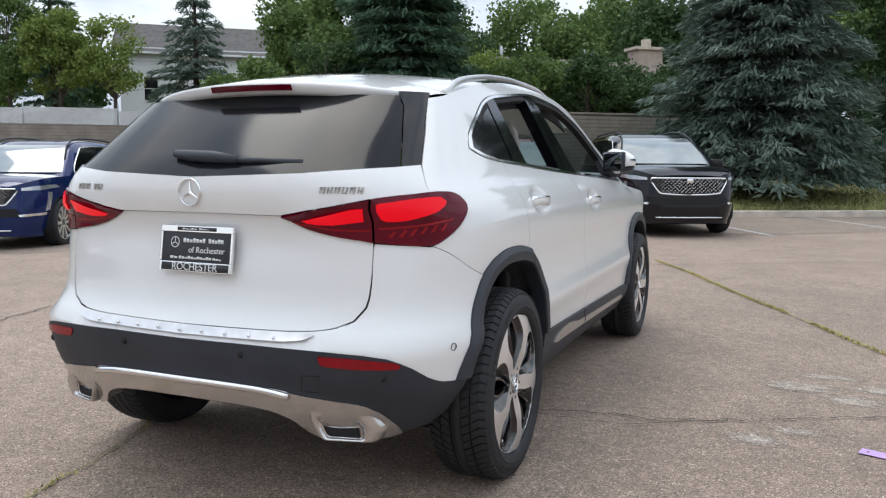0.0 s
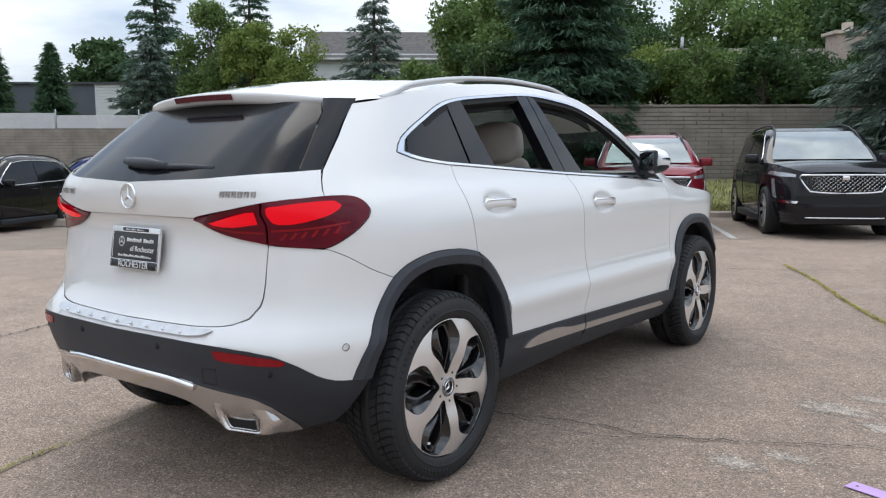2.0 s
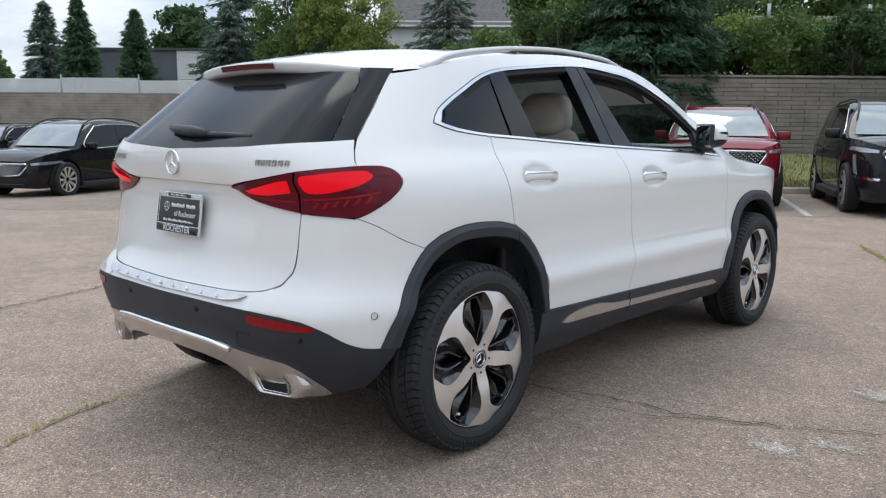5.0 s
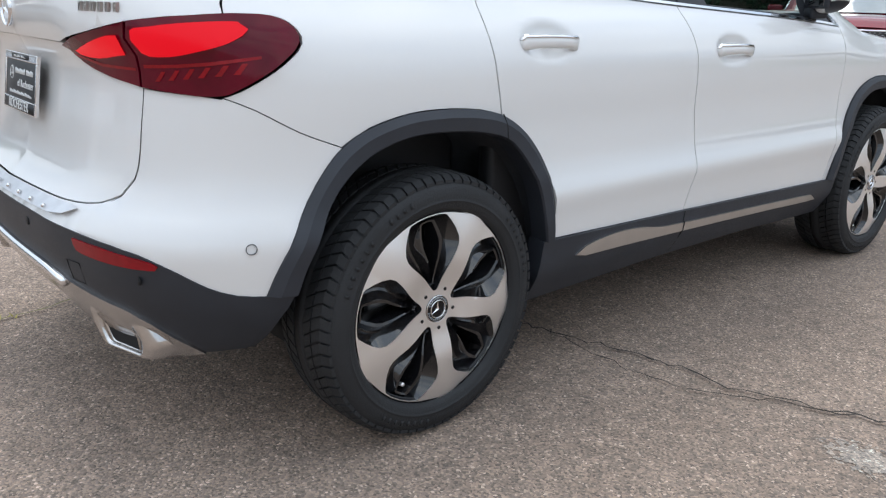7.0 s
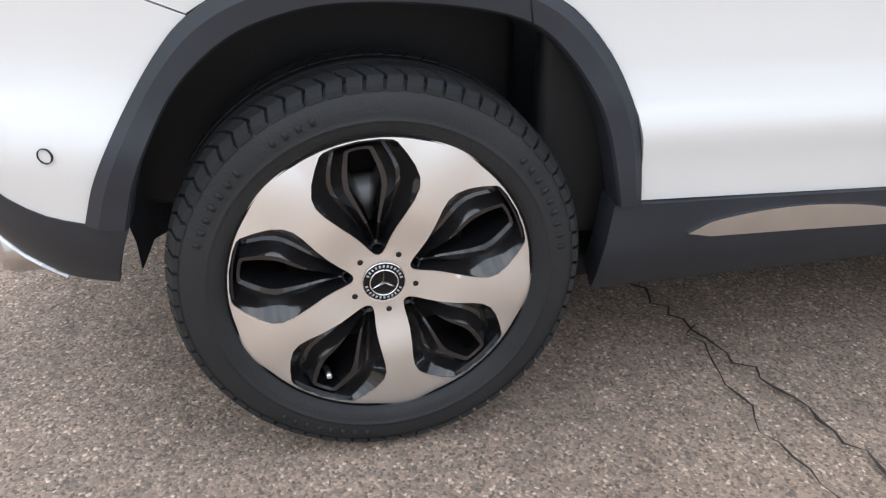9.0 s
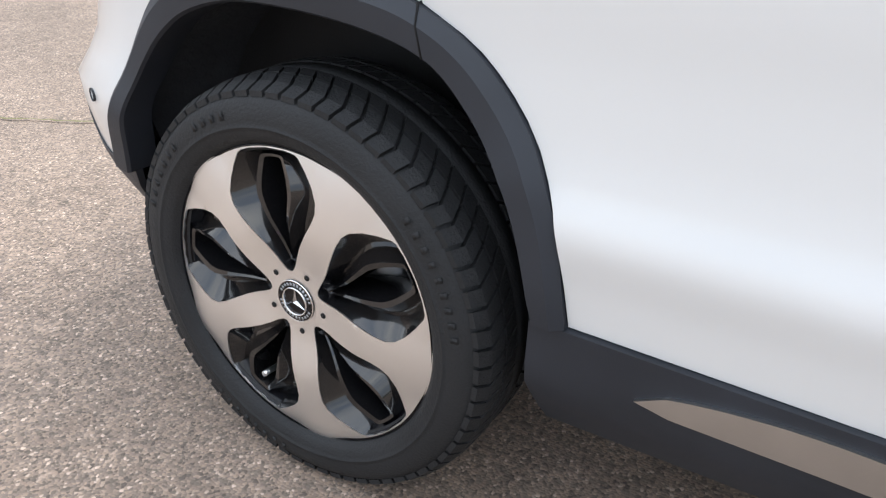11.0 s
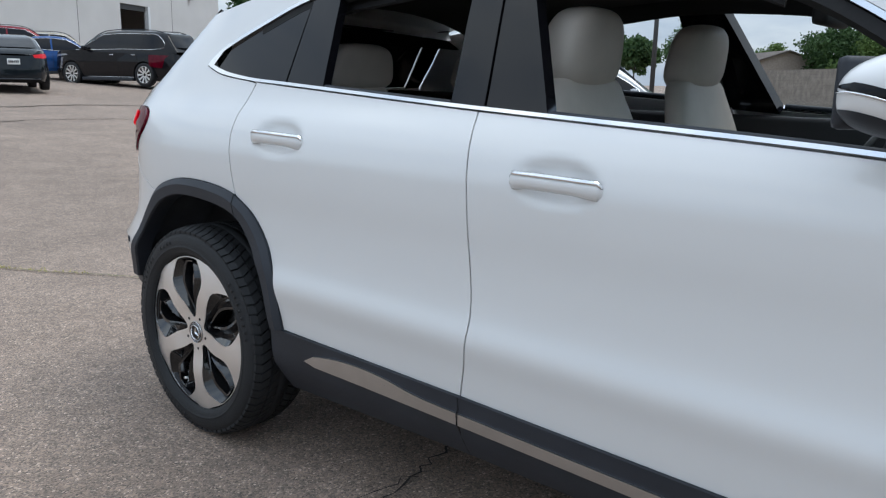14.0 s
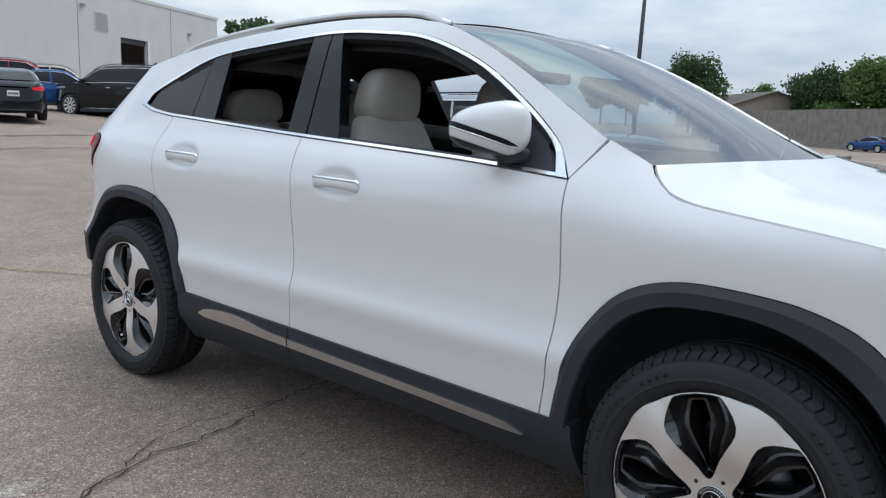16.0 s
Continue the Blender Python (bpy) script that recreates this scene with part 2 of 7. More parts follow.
def sheet(poly, place, holes=(), grid=0.04, off=0.0, thick=0.012, mirror=False, back=False):
    """A curved panel: the 2D outline, filled with small triangles, is laid on the surface place(u, v) and given thickness at its rim."""
    loops = [split_long(clean(q), grid * 1.3) for q in (poly, *holes)]
    verts, edges = [], []
    for lp in loops:
        s = len(verts)
        verts += [Vector((p[0], p[1])) for p in lp]
        edges += [(s + i, s + (i + 1) % len(lp)) for i in range(len(lp))]
    us, vs = [p.x for p in loops[0]], [p.y for p in loops[0]]
    nu, nv = int((max(us) - min(us)) / grid), int((max(vs) - min(vs)) / grid)
    for i in range(1, nu + 1):
        for j in range(1, nv + 1):
            verts.append(Vector((min(us) + (max(us) - min(us)) * i / (nu + 1), min(vs) + (max(vs) - min(vs)) * j / (nv + 1))))
    v2, e2, f2, *_ = geo.delaunay_2d_cdt(verts, edges, [], 1, 1e-5)
    for h in loops[1:]:
        f2 = [f for f in f2 if not inside(sum((v2[i] for i in f), Vector((0, 0))) / 3, h)]
    bm = bmesh.new()

    def spot(u, v, o):
        e = 0.004
        p = Vector(place(u, v))
        nrm = (Vector(place(u + e, v)) - Vector(place(u - e, v))).cross(Vector(place(u, v + e)) - Vector(place(u, v - e)))
        return p + nrm.normalized() * o

    used = sorted({i for f in f2 for i in f})
    vm = {i: bm.verts.new(spot(v2[i].x, v2[i].y, off)) for i in used}
    for f in f2:
        try:
            bm.faces.new([vm[i] for i in f])
        except ValueError:
            pass
    if thick:
        rim = {}
        for e in [e for e in bm.edges if len(e.link_faces) == 1]:
            for v in e.verts:
                rim.setdefault(v, None)
        index = {vm[i]: i for i in used}
        inner = {v: bm.verts.new(spot(v2[index[v]].x, v2[index[v]].y, off - thick)) for v in rim}
        for e in [e for e in bm.edges if len(e.link_faces) == 1 and e.verts[0] in inner and e.verts[1] in inner]:
            lp = e.link_loops[0]
            a, b = lp.vert, lp.link_loop_next.vert
            f = bm.faces.new((b, a, inner[a], inner[b]))
            f.smooth = False
            for x in f.edges:
                x.smooth = False
        for e in bm.edges:
            fs = e.link_faces
            if len(fs) == 2 and fs[0].normal.length and fs[1].normal.length and fs[0].normal.angle(fs[1].normal, 0) > 1.1:
                e.smooth = False
    if mirror:
        g = bmesh.ops.duplicate(bm, geom=bm.verts[:] + bm.edges[:] + bm.faces[:])["geom"]
        for v in (x for x in g if isinstance(x, bmesh.types.BMVert)):
            v.co.x = -v.co.x
        bmesh.ops.reverse_faces(bm, faces=[x for x in g if isinstance(x, bmesh.types.BMFace)])
        bmesh.ops.remove_doubles(bm, verts=bm.verts, dist=0.0008)
    bm.normal_update()
    for e in bm.edges:
        if len(e.link_faces) == 2 and e.link_faces[0].normal.angle(e.link_faces[1].normal, 0) > 1.1:
            e.smooth = False
    return bm


def mirrored(bm):
    """A copy of a bmesh on the other side of the car."""
    b2 = bm.copy()
    for v in b2.verts:
        v.co.x = -v.co.x
    bmesh.ops.reverse_faces(b2, faces=b2.faces)
    return b2


def both(name, bm, mat, parent, label="", smooth=True):
    """The same part on the right and on the left."""
    b2 = mirrored(bm)
    part(name, bm, mat, parent, label, smooth)
    part(name, b2, mat, parent, label, smooth)


def join(*bms):
    bm = bmesh.new()
    for b in bms:
        me = bpy.data.meshes.new("t")
        b.to_mesh(me)
        b.free()
        bm.from_mesh(me)
        bpy.data.meshes.remove(me)
    return bm



# ---- the white crossover ----
ZX = [(0.20, 0.75), (0.27, 0.806), (0.33, 0.845), (0.375, 0.867), (0.45, 0.874), (0.53, 0.8832), (0.578, 0.8926), (0.596, 0.8949), (0.612, 0.8928), (0.66, 0.8790), (0.72, 0.8700), (0.80, 0.8665), (0.90, 0.870), (0.97, 0.8675), (1.03, 0.852), (1.08, 0.826), (1.135, 0.785), (1.235, 0.735), (1.40, 0.655), (1.505, 0.600), (1.56, 0.555), (1.60, 0.49)]
ZY = [(0.20, -0.62), (0.30, -0.70), (0.40, -0.750), (0.47, -0.775), (0.55, -0.795), (0.63, -0.800), (0.655, -0.765), (0.68, -0.735), (0.75, -0.712), (0.83, -0.700), (0.95, -0.682), (1.00, -0.690), (1.03, -0.718), (1.08, -0.722), (1.135, -0.716), (1.20, -0.643), (1.30, -0.515), (1.44, -0.330), (1.50, -0.27), (1.60, -0.20)]
KN = [-1.25, -0.90, -0.72, -0.58, -0.46, -0.36, -0.28, -0.20, -0.10, 0.0, 0.1]
KX = [0.0, 0.40, 0.60, 0.75, 0.86, 0.93, 0.968, 0.988, 0.997, 1.0, 1.0]
KG = [0.0, 0.015, 0.05, 0.105, 0.20, 0.33, 0.47, 0.64, 0.82, 1.0, 1.18]


def spline(xs, ys, flat=False):
    """A smooth curve through a table that keeps its rises and falls."""
    xs, ys = np.array(xs, float), np.array(ys, float)
    d = np.diff(ys) / np.diff(xs)
    s = np.r_[d[0], np.where(d[1:] * d[:-1] > 0, 2 * d[1:] * d[:-1] / (d[1:] + d[:-1] + 1e-12), 0), d[-1]]
    if flat:
        s[0] = 0.0

    def f(x):
        x = min(max(x, xs[0]), xs[-1])
        i = min(max(int(np.searchsorted(xs, x)) - 1, 0), len(xs) - 2)
        h = xs[i + 1] - xs[i]
        t = (x - xs[i]) / h
        return float((2 * t**3 - 3 * t**2 + 1) * ys[i] + (t**3 - 2 * t**2 + t) * h * s[i] + (3 * t**2 - 2 * t**3) * ys[i + 1] + (t**3 - t**2) * h * s[i + 1])

    return f


fX, fY = spline(*zip(*ZX)), spline(*zip(*ZY))
kX, kG = spline(KN, KX), spline(KN, KG, True)


def side_x(y, z):
    x = fX(z)
    for hy, hz in ((0.412, 1.030), (1.369, 0.996)):
        e = ((y - hy) / 0.126) ** 2 + ((z - hz) / 0.054) ** 2
        if e < 1:
            f = min(1, 1.15 * (1 - e))
            x -= 0.018 * f * f * (3 - 2 * f)
    if y > 2.2:
        x -= 0.012 * (y - 2.2) ** 2
    if z > 1.0:
        x -= 0.055 * max(0.0, y - 1.7) ** 1.5 * min((z - 1.0) / 0.3, 1)
    if y > 2.28 and z > 0.93:
        x -= 2.6 * (z - 0.93) ** 2 * min((y - 2.28) / 0.30, 1.0) ** 1.5
    if y > 2.85:
        x *= max(1 - ((y - 2.85) / 0.74) ** 2.6, 0.02) ** 0.5
    return x


def skin(k, z):
    """The car's outer skin: k runs from the tail's middle round the corner (below 0) and on along the flank, where it is y."""
    if k >= 0:
        return (side_x(k, z), k, z)
    tuck = 1 - 0.07 * min(max((0.46 - z) / 0.14, 0.0), 1.2) * min(-k / 0.2, 1.0)
    return (side_x(0, z) * kX(k) * tuck, fY(z) * (1 - kG(k)), z)


def k_of(f, want):
    lo, hi = KN[0], 0.0
    for _ in range(40):
        mid = (lo + hi) / 2
        lo, hi = (mid, hi) if f(mid) < want else (lo, mid)
    return lo


def sd(pts, curve=False, step=0.03):
    """Flank points (y, z) in the skin's own coordinates."""
    pts = smooth_line([(*p, 0) for p in pts], step) if curve else line([(*p, 0) for p in pts], step)
    return [Vector((p.x if p.x >= 0 else k_of(lambda k: kG(k), 1 - p.x / fY(p.y)), p.y, 0)) for p in pts]


def rr(pts, curve=False, step=0.03):
    """Tail points (x, z) in the skin's own coordinates."""
    pts = smooth_line([(*p, 0) for p in pts], step) if curve else line([(*p, 0) for p in pts], step)
    return [Vector((k_of(lambda k: kX(k), p.x / side_x(0, p.y)), p.y, 0)) for p in pts]


DLO_LOW = [(-0.10, 1.235), (0.0, 1.207), (0.17, 1.188), (0.34, 1.178), (0.77, 1.153), (1.10, 1.135), (1.77, 1.104), (2.01, 1.09), (2.245, 1.073)]
DLO_UP = [(2.245, 1.073), (2.165, 1.17), (2.0, 1.288), (1.80, 1.40), (1.55, 1.485), (1.33, 1.513), (1.06, 1.524), (0.715, 1.497), (0.35, 1.452), (0.115, 1.365), (-0.05, 1.287), (-0.10, 1.235)]
SEAM_R = [(0.20, 1.184), (0.185, 1.09), (0.197, 0.975), (0.225, 0.845)]
SEAM_M = [(1.10, 1.135), (1.132, 0.995), (1.147, 0.83), (1.167, 0.63), (1.14, 0.453)]
SEAM_F = [(2.245, 1.073), (2.260, 0.94), (2.263, 0.78), (2.25, 0.58), (2.225, 0.426)]
ARCH_R = [(-0.465, 0.482), (-0.435, 0.562), (-0.382, 0.658), (-0.322, 0.747), (-0.270, 0.802), (-0.197, 0.842), (-0.085, 0.868), (0.038, 0.872), (0.146, 0.863), (0.225, 0.845), (0.310, 0.797), (0.376, 0.728), (0.414, 0.660), (0.438, 0.590), (0.458, 0.467)]
ARCH_RI = [(-0.398, 0.479), (-0.371, 0.566), (-0.330, 0.649), (-0.289, 0.708), (-0.235, 0.757), (-0.176, 0.790), (-0.084, 0.814), (0.030, 0.816), (0.151, 0.804), (0.242, 0.778), (0.304, 0.724), (0.352, 0.656), (0.382, 0.585), (0.413, 0.467)]
ARCH_F = [(2.262, 0.425), (2.300, 0.590), (2.341, 0.687), (2.413, 0.780), (2.493, 0.830), (2.571, 0.852), (2.657, 0.860), (2.805, 0.853), (2.897, 0.838), (2.984, 0.806), (3.045, 0.760), (3.105, 0.690), (3.158, 0.590), (3.19, 0.47)]
ARCH_FI = [(2.316, 0.415), (2.338, 0.522), (2.383, 0.640), (2.454, 0.732), (2.532, 0.780), (2.608, 0.798), (2.712, 0.802), (2.811, 0.792), (2.905, 0.760), (2.990, 0.705), (3.055, 0.640), (3.10, 0.562), (3.13, 0.47)]
GUTTER = [(2.31, 1.182), (2.02, 1.345), (1.80, 1.455), (1.60, 1.527), (1.40, 1.553), (1.06, 1.567), (0.70, 1.55), (0.35, 1.512), (0.10, 1.470), (-0.06, 1.437)]
LIP_CUT = [(2.245, 1.073), (2.31, 1.182)]
HOOD_EDGE = [(2.443, 1.123), (2.463, 1.100), (2.525, 1.056), (2.590, 1.038), (2.690, 1.026), (2.823, 1.012), (2.941, 0.999), (3.03, 0.986), (3.25, 0.932), (3.42, 0.86)]

car = thing("white_crossover_car", "clean white crossover car with open side windows and lit tail lamps", "car")
W = M["white"]
GAP = 0.0022


def panel(name, poly, mat, label="", off=0.0, thick=0.014, grid=0.045, gap=GAP, pair=True, mirror=False, holes=()):
    bm = sheet(inset(clean(poly), gap), skin, [inset(clean(h), -gap) for h in holes], grid, off, thick, mirror)
    if pair and not mirror:
        both(name, bm, mat, car, label)
    else:
        part(name, bm, mat, car, label)


# doors
panel("rear_door", sd(DLO_LOW[2:6], True) + sd(SEAM_M, True) + sd([(1.14, 0.453), (0.458, 0.467)]) + sd(ARCH_R[9:][::-1], True) + sd(SEAM_R[::-1], True), W, "white rear door skin", grid=0.0135)
panel("front_door", sd(DLO_LOW[5:], True) + sd(SEAM_F, True) + sd([(2.225, 0.426), (1.14, 0.453)]) + sd(SEAM_M[::-1], True), W, "white front door skin", grid=0.0135)
# quarter panel with the roof side rail and the A-pillar, in one piece
BUMP_SEAM = [(-0.515, 0.918), (-0.46, 0.893), (-0.37, 0.842), (-0.270, 0.802)]
quarter = sd(GUTTER, True) + rr([(0.622, 1.41), (0.646, 1.345), (0.668, 1.29), (0.710, 1.175), (0.727, 1.141), (0.745, 1.107), (0.759, 1.0855)], True) + sd([(-0.47, 1.0890), (-0.406, 1.0865), (-0.369, 1.072), (-0.3515, 1.045), (-0.365, 1.0175), (-0.418, 0.974), (-0.484, 0.933), (-0.515, 0.9205)], True, 0.012) + sd(BUMP_SEAM, True) + sd(ARCH_R[4:10], True) + sd(SEAM_R[::-1], True) + sd(DLO_LOW[:3][::-1], True) + sd(DLO_UP[::-1], True) + sd(LIP_CUT)
panel("quarter_panel", quarter, W, "white quarter panel and roof side", grid=0.028)
# front fender and bonnet side
panel("front_fender", sd([(2.245, 1.073), (2.316, 1.182), (2.385, 1.150)]) + sd(HOOD_EDGE, True) + sd([(3.42, 0.86), (3.44, 0.70), (3.19, 0.47)]) + sd(ARCH_F[::-1], True) + sd([(2.262, 0.425), (2.225, 0.426)]) + sd(SEAM_F[::-1], True), W, "white front wing", grid=0.025)
panel("front_bumper", sd([(3.19, 0.47), (3.44, 0.70), (3.42, 0.86), (3.55, 0.80), (3.58, 0.5), (3.5, 0.24), (3.2, 0.22), (3.19, 0.47)]), W)
# wheel arch flares and sills
def flare(name, outer, inner):
    """A wheel arch flare: a bright chamfer along the paint, a flat face, and a lip turned into the arch."""
    def even(pts, n=90):
        p = [Vector((q.x, q.y)) for q in smooth_line([(*q, 0) for q in pts], 0.01)]
        run = [0.0]
        for a, b in zip(p[:-1], p[1:]):
            run.append(run[-1] + (b - a).length)
        out = []
        for i in range(n + 1):
            w = run[-1] * i / n
            k = min(max(int(np.searchsorted(run, w)) - 1, 0), len(p) - 2)
            out.append(p[k].lerp(p[k + 1], (w - run[k]) / max(run[k + 1] - run[k], 1e-9)))
        return out

    def at(p, off):
        q = sd([(p.x, p.y)])[0] if p.x < 0 else p
        e = skin(q.x if p.x < 0 else p.x, p.y)
        return Vector((min(e[0], 0.8795 if p.y > 0.5 else e[0]) + off, e[1], e[2]))

    bm = bmesh.new()
    rows = []
    for o, i_ in zip(even(outer), even(inner)):
        mid = o.lerp(i_, 0.34)
        rows.append([bm.verts.new(v) for v in (at(o, -0.012), at(o, 0.008), at(mid, 0.0215), at(o.lerp(i_, 0.93), 0.0195), at(i_, 0.013), at(i_, -0.045))])
    for a, b in zip(rows[:-1], rows[1:]):
        for k in range(5):
            bm.faces.new((a[k], a[k + 1], b[k + 1], b[k]))
    bmesh.ops.recalc_face_normals(bm, faces=bm.faces)
    bm.normal_update()
    if sum(f.normal.x for f in bm.faces) < 0:
        bmesh.ops.reverse_faces(bm, faces=bm.faces)
    for e in bm.edges:
        if len(e.link_faces) == 2 and e.link_faces[0].normal.angle(e.link_faces[1].normal, 0) > 0.25:
            e.smooth = False
    both(name, bm, M["plastic"], car, "black plastic wheel arch flare")


flare("rear_wheel_flare", ARCH_R, ARCH_RI)
flare("front_wheel_flare", ARCH_F, ARCH_FI)
both("flare_joint", tube([Vector(skin(0.225, 0.848)) + Vector((0.007, 0, 0)), Vector(skin(0.229, 0.823)) + Vector((0.0205, 0, 0)), Vector(skin(0.237, 0.783)) + Vector((0.0185, 0, 0))], 0.0020, 6), M["dark"], car)
SILL_T = [(0.458, 0.467), (1.14, 0.455), (1.69, 0.441), (2.225, 0.428), (2.33, 0.425)]
SILL_B = [(2.34, 0.262), (2.0, 0.272), (1.67, 0.285), (1.1, 0.287), (0.415, 0.262)]
panel("side_sill", sd(SILL_T) + sd(SILL_B) + sd([(0.402, 0.36), (0.408, 0.467), (0.458, 0.467)]), M["plastic"], "black plastic sill cladding", off=0.010, thick=0.06, grid=0.03, gap=0)
TRIM_T = [(0.560, 0.400), (0.60, 0.421), (0.70, 0.437), (0.80, 0.441), (0.90, 0.434), (0.99, 0.420), (1.14, 0.412), (1.8, 0.392), (2.12, 0.379), (2.175, 0.357)]
TRIM_B = [(2.10, 0.356), (1.8, 0.367), (1.135, 0.382), (0.80, 0.389), (0.606, 0.391), (0.560, 0.400)]
panel("sill_trim", sd(TRIM_T, True) + sd(TRIM_B), M["satin"], "satin metal sill trim strip", off=0.0155, thick=0.01, grid=0.03, gap=0)
both("sill_joint", tube([Vector(skin(1.139, z)) + Vector((0.0162 if 0.38 < z < 0.415 else 0.0102, 0, 0)) for z in (0.453, 0.42, 0.412, 0.40, 0.384, 0.37, 0.33, 0.29)], 0.0022, 6), M["dark"], car)

# window surround in chrome, window pillars, glass
ring_o = sd(DLO_LOW, True) + sd(DLO_UP, True)
low_in = [(-0.060, 1.237), (0.02, 1.217), (0.17, 1.1985), (0.34, 1.1885), (0.77, 1.1635), (1.10, 1.1455), (1.77, 1.1145), (2.01, 1.1005), (2.20, 1.087)]
up_in = [(2.195, 1.09), (2.13, 1.168), (1.978, 1.274), (1.785, 1.382), (1.54, 1.464), (1.33, 1.491), (1.06, 1.502), (0.72, 1.475), (0.36, 1.430), (0.13, 1.345), (-0.02, 1.272), (-0.055, 1.238)]
up_in = [(a[0] + (b[0] - a[0]) * 0.55, a[1] + (b[1] - a[1]) * 0.55) for a, b in zip(DLO_UP, up_in)]
up_in[0], up_in[-1] = (2.20, 1.087), (-0.060, 1.237)
panel("window_chrome_trim", ring_o, M["chrome"], "bright chrome window surround", off=0.004, thick=0.02, grid=0.03, gap=0.001, holes=[sd(low_in, True) + sd(up_in, True)])


def between(ya0, ya1, yb0, yb1, drop=0.0):
    """A pillar face from the belt line (ya0 to ya1) up to the roof (yb0 to yb1)."""
    lo = spline(*zip(*[(p[0], p[1]) for p in low_in]))
    up = spline(*zip(*[(p[0], p[1]) for p in up_in[::-1]]))
    n = 8
    bot = [(ya0 + (ya1 - ya0) * i / n, lo(ya0 + (ya1 - ya0) * i / n) - 0.004) for i in range(n + 1)]
    top = [(yb1 + (yb0 - yb1) * i / n, up(yb1 + (yb0 - yb1) * i / n) + 0.004 - drop) for i in range(n + 1)]
    return sd(bot) + sd(top)


panel("quarter_window", between(-0.04, 0.335, 0.0, 0.33), M["gloss_black"], "dark quarter window glass", off=-0.004, thick=0.004, gap=0.001)
panel("window_pillar", between(0.345, 0.515, 0.335, 0.45), M["gloss_black"], "gloss black door pillar trim", off=-0.001, thick=0.03, gap=0.001)
panel("window_pillar", between(1.005, 1.112, 0.945, 1.043), M["gloss_black"], "gloss black door pillar trim", off=-0.001, thick=0.05, gap=0.001)
panel("window_pillar", between(1.118, 1.295, 1.049, 1.105), M["gloss_black"], "gloss black door pillar trim", off=-0.001, thick=0.05, gap=0.001)
panel("mirror_base_trim", sd([(2.03, 1.10), (2.195, 1.09), (2.13, 1.168), (2.045, 1.225), (2.03, 1.10)]), M["plastic"], "black mirror triangle", off=-0.002, thick=0.03, gap=0.001)
for y0, y1, z0, z1 in ((0.52, 1.0, 1.19, 1.17), (1.30, 2.02, 1.165, 1.13)):
    both("window_seal", tube([Vector(skin(y0 + (y1 - y0) * i / 8, spline(*zip(*low_in))(y0 + (y1 - y0) * i / 8) - 0.002)) + Vector((-0.008, 0, 0)) for i in range(9)], 0.009, 8), M["plastic"], car)
# upper window frames, dark, behind the chrome
fr_in = [(p[0] + (0.012 if p[0] < 0.5 else -0.014 if p[0] > 1.7 else 0), p[1] - 0.019) for p in up_in[1:-2]]
panel("window_frame", sd(up_in[1:-2], True) + sd(fr_in[::-1], True), M["dark"], "black upper window frame", off=-0.003, thick=0.03, grid=0.03, gap=0.0005)


# roof, windscreen and bonnet: surfaces over the plan
gut = spline(*zip(*[(y, z) for y, z in GUTTER[::-1]]))
roof_mid = spline([-0.45, -0.38, -0.10, 0.30, 0.80, 1.20, 1.50, 1.62], [1.458, 1.470, 1.522, 1.565, 1.590, 1.586, 1.566, 1.552])


def roof_at(u, y):
    """u runs from 0 at the middle to 1 at the side gutter."""
    zg = gut(y)
    xg = side_x(y, zg) if y >= 0 else skin(k_of(lambda k: kG(k), 1 - y / fY(zg)), zg)[0]
    return (xg * u, y, zg - 0.012 + (roof_mid(y) - zg + 0.012) * (1 - abs(u) ** 2.4))


def grid_sheet(f, u0, u1, v0, v1, nu, nv, thick=0.012):
    bm = bmesh.new()
    g = [[bm.verts.new(f(u0 + (u1 - u0) * i / nu, v0 + (v1 - v0) * j / nv)) for j in range(nv + 1)] for i in range(nu + 1)]
    for i in range(nu):
        for j in range(nv):
            bm.faces.new((g[i][j], g[i + 1][j], g[i + 1][j + 1], g[i][j + 1]))
    bmesh.ops.recalc_face_normals(bm, faces=bm.faces)
    if sum(fc.normal.z for fc in bm.faces) < 0:
        bmesh.ops.reverse_faces(bm, faces=bm.faces)
    if thick:
        bmesh.ops.solidify(bm, geom=bm.faces[:], thickness=thick)
        bm.normal_update()
        for e in bm.edges:
            if len(e.link_faces) == 2 and e.link_faces[0].normal.angle(e.link_faces[1].normal, 0) > 0.7:
                e.smooth = False
    return bm


part("roof", grid_sheet(roof_at, -0.995, 0.995, -0.02, 0.62, 24, 16), W, car, "white roof skin")
part("glass_roof", grid_sheet(roof_at, -0.985, 0.985, 0.624, 1.50, 24, 18), M["gloss_black"], car, "black panoramic glass roof")


def screen_at(u, t):
    """The windscreen: t runs from the roof to the scuttle."""
    ys = 1.50 + (2.43 - 1.50) * t
    ze = spline([1.50, 1.60, 1.80, 2.02, 2.31, 2.45], [1.541, 1.527, 1.455, 1.345, 1.182, 1.12])(ys) - 0.008
    xe = side_x(ys, ze) - 0.008
    bow = (0.02 + 0.24 * t) * (1 - u * u)
    zc = ze + 0.025 * (1 - t) * (1 - abs(u) ** 2.4) - (0.055 * t) * (1 - u * u)
    return (xe * u, ys + bow, zc)


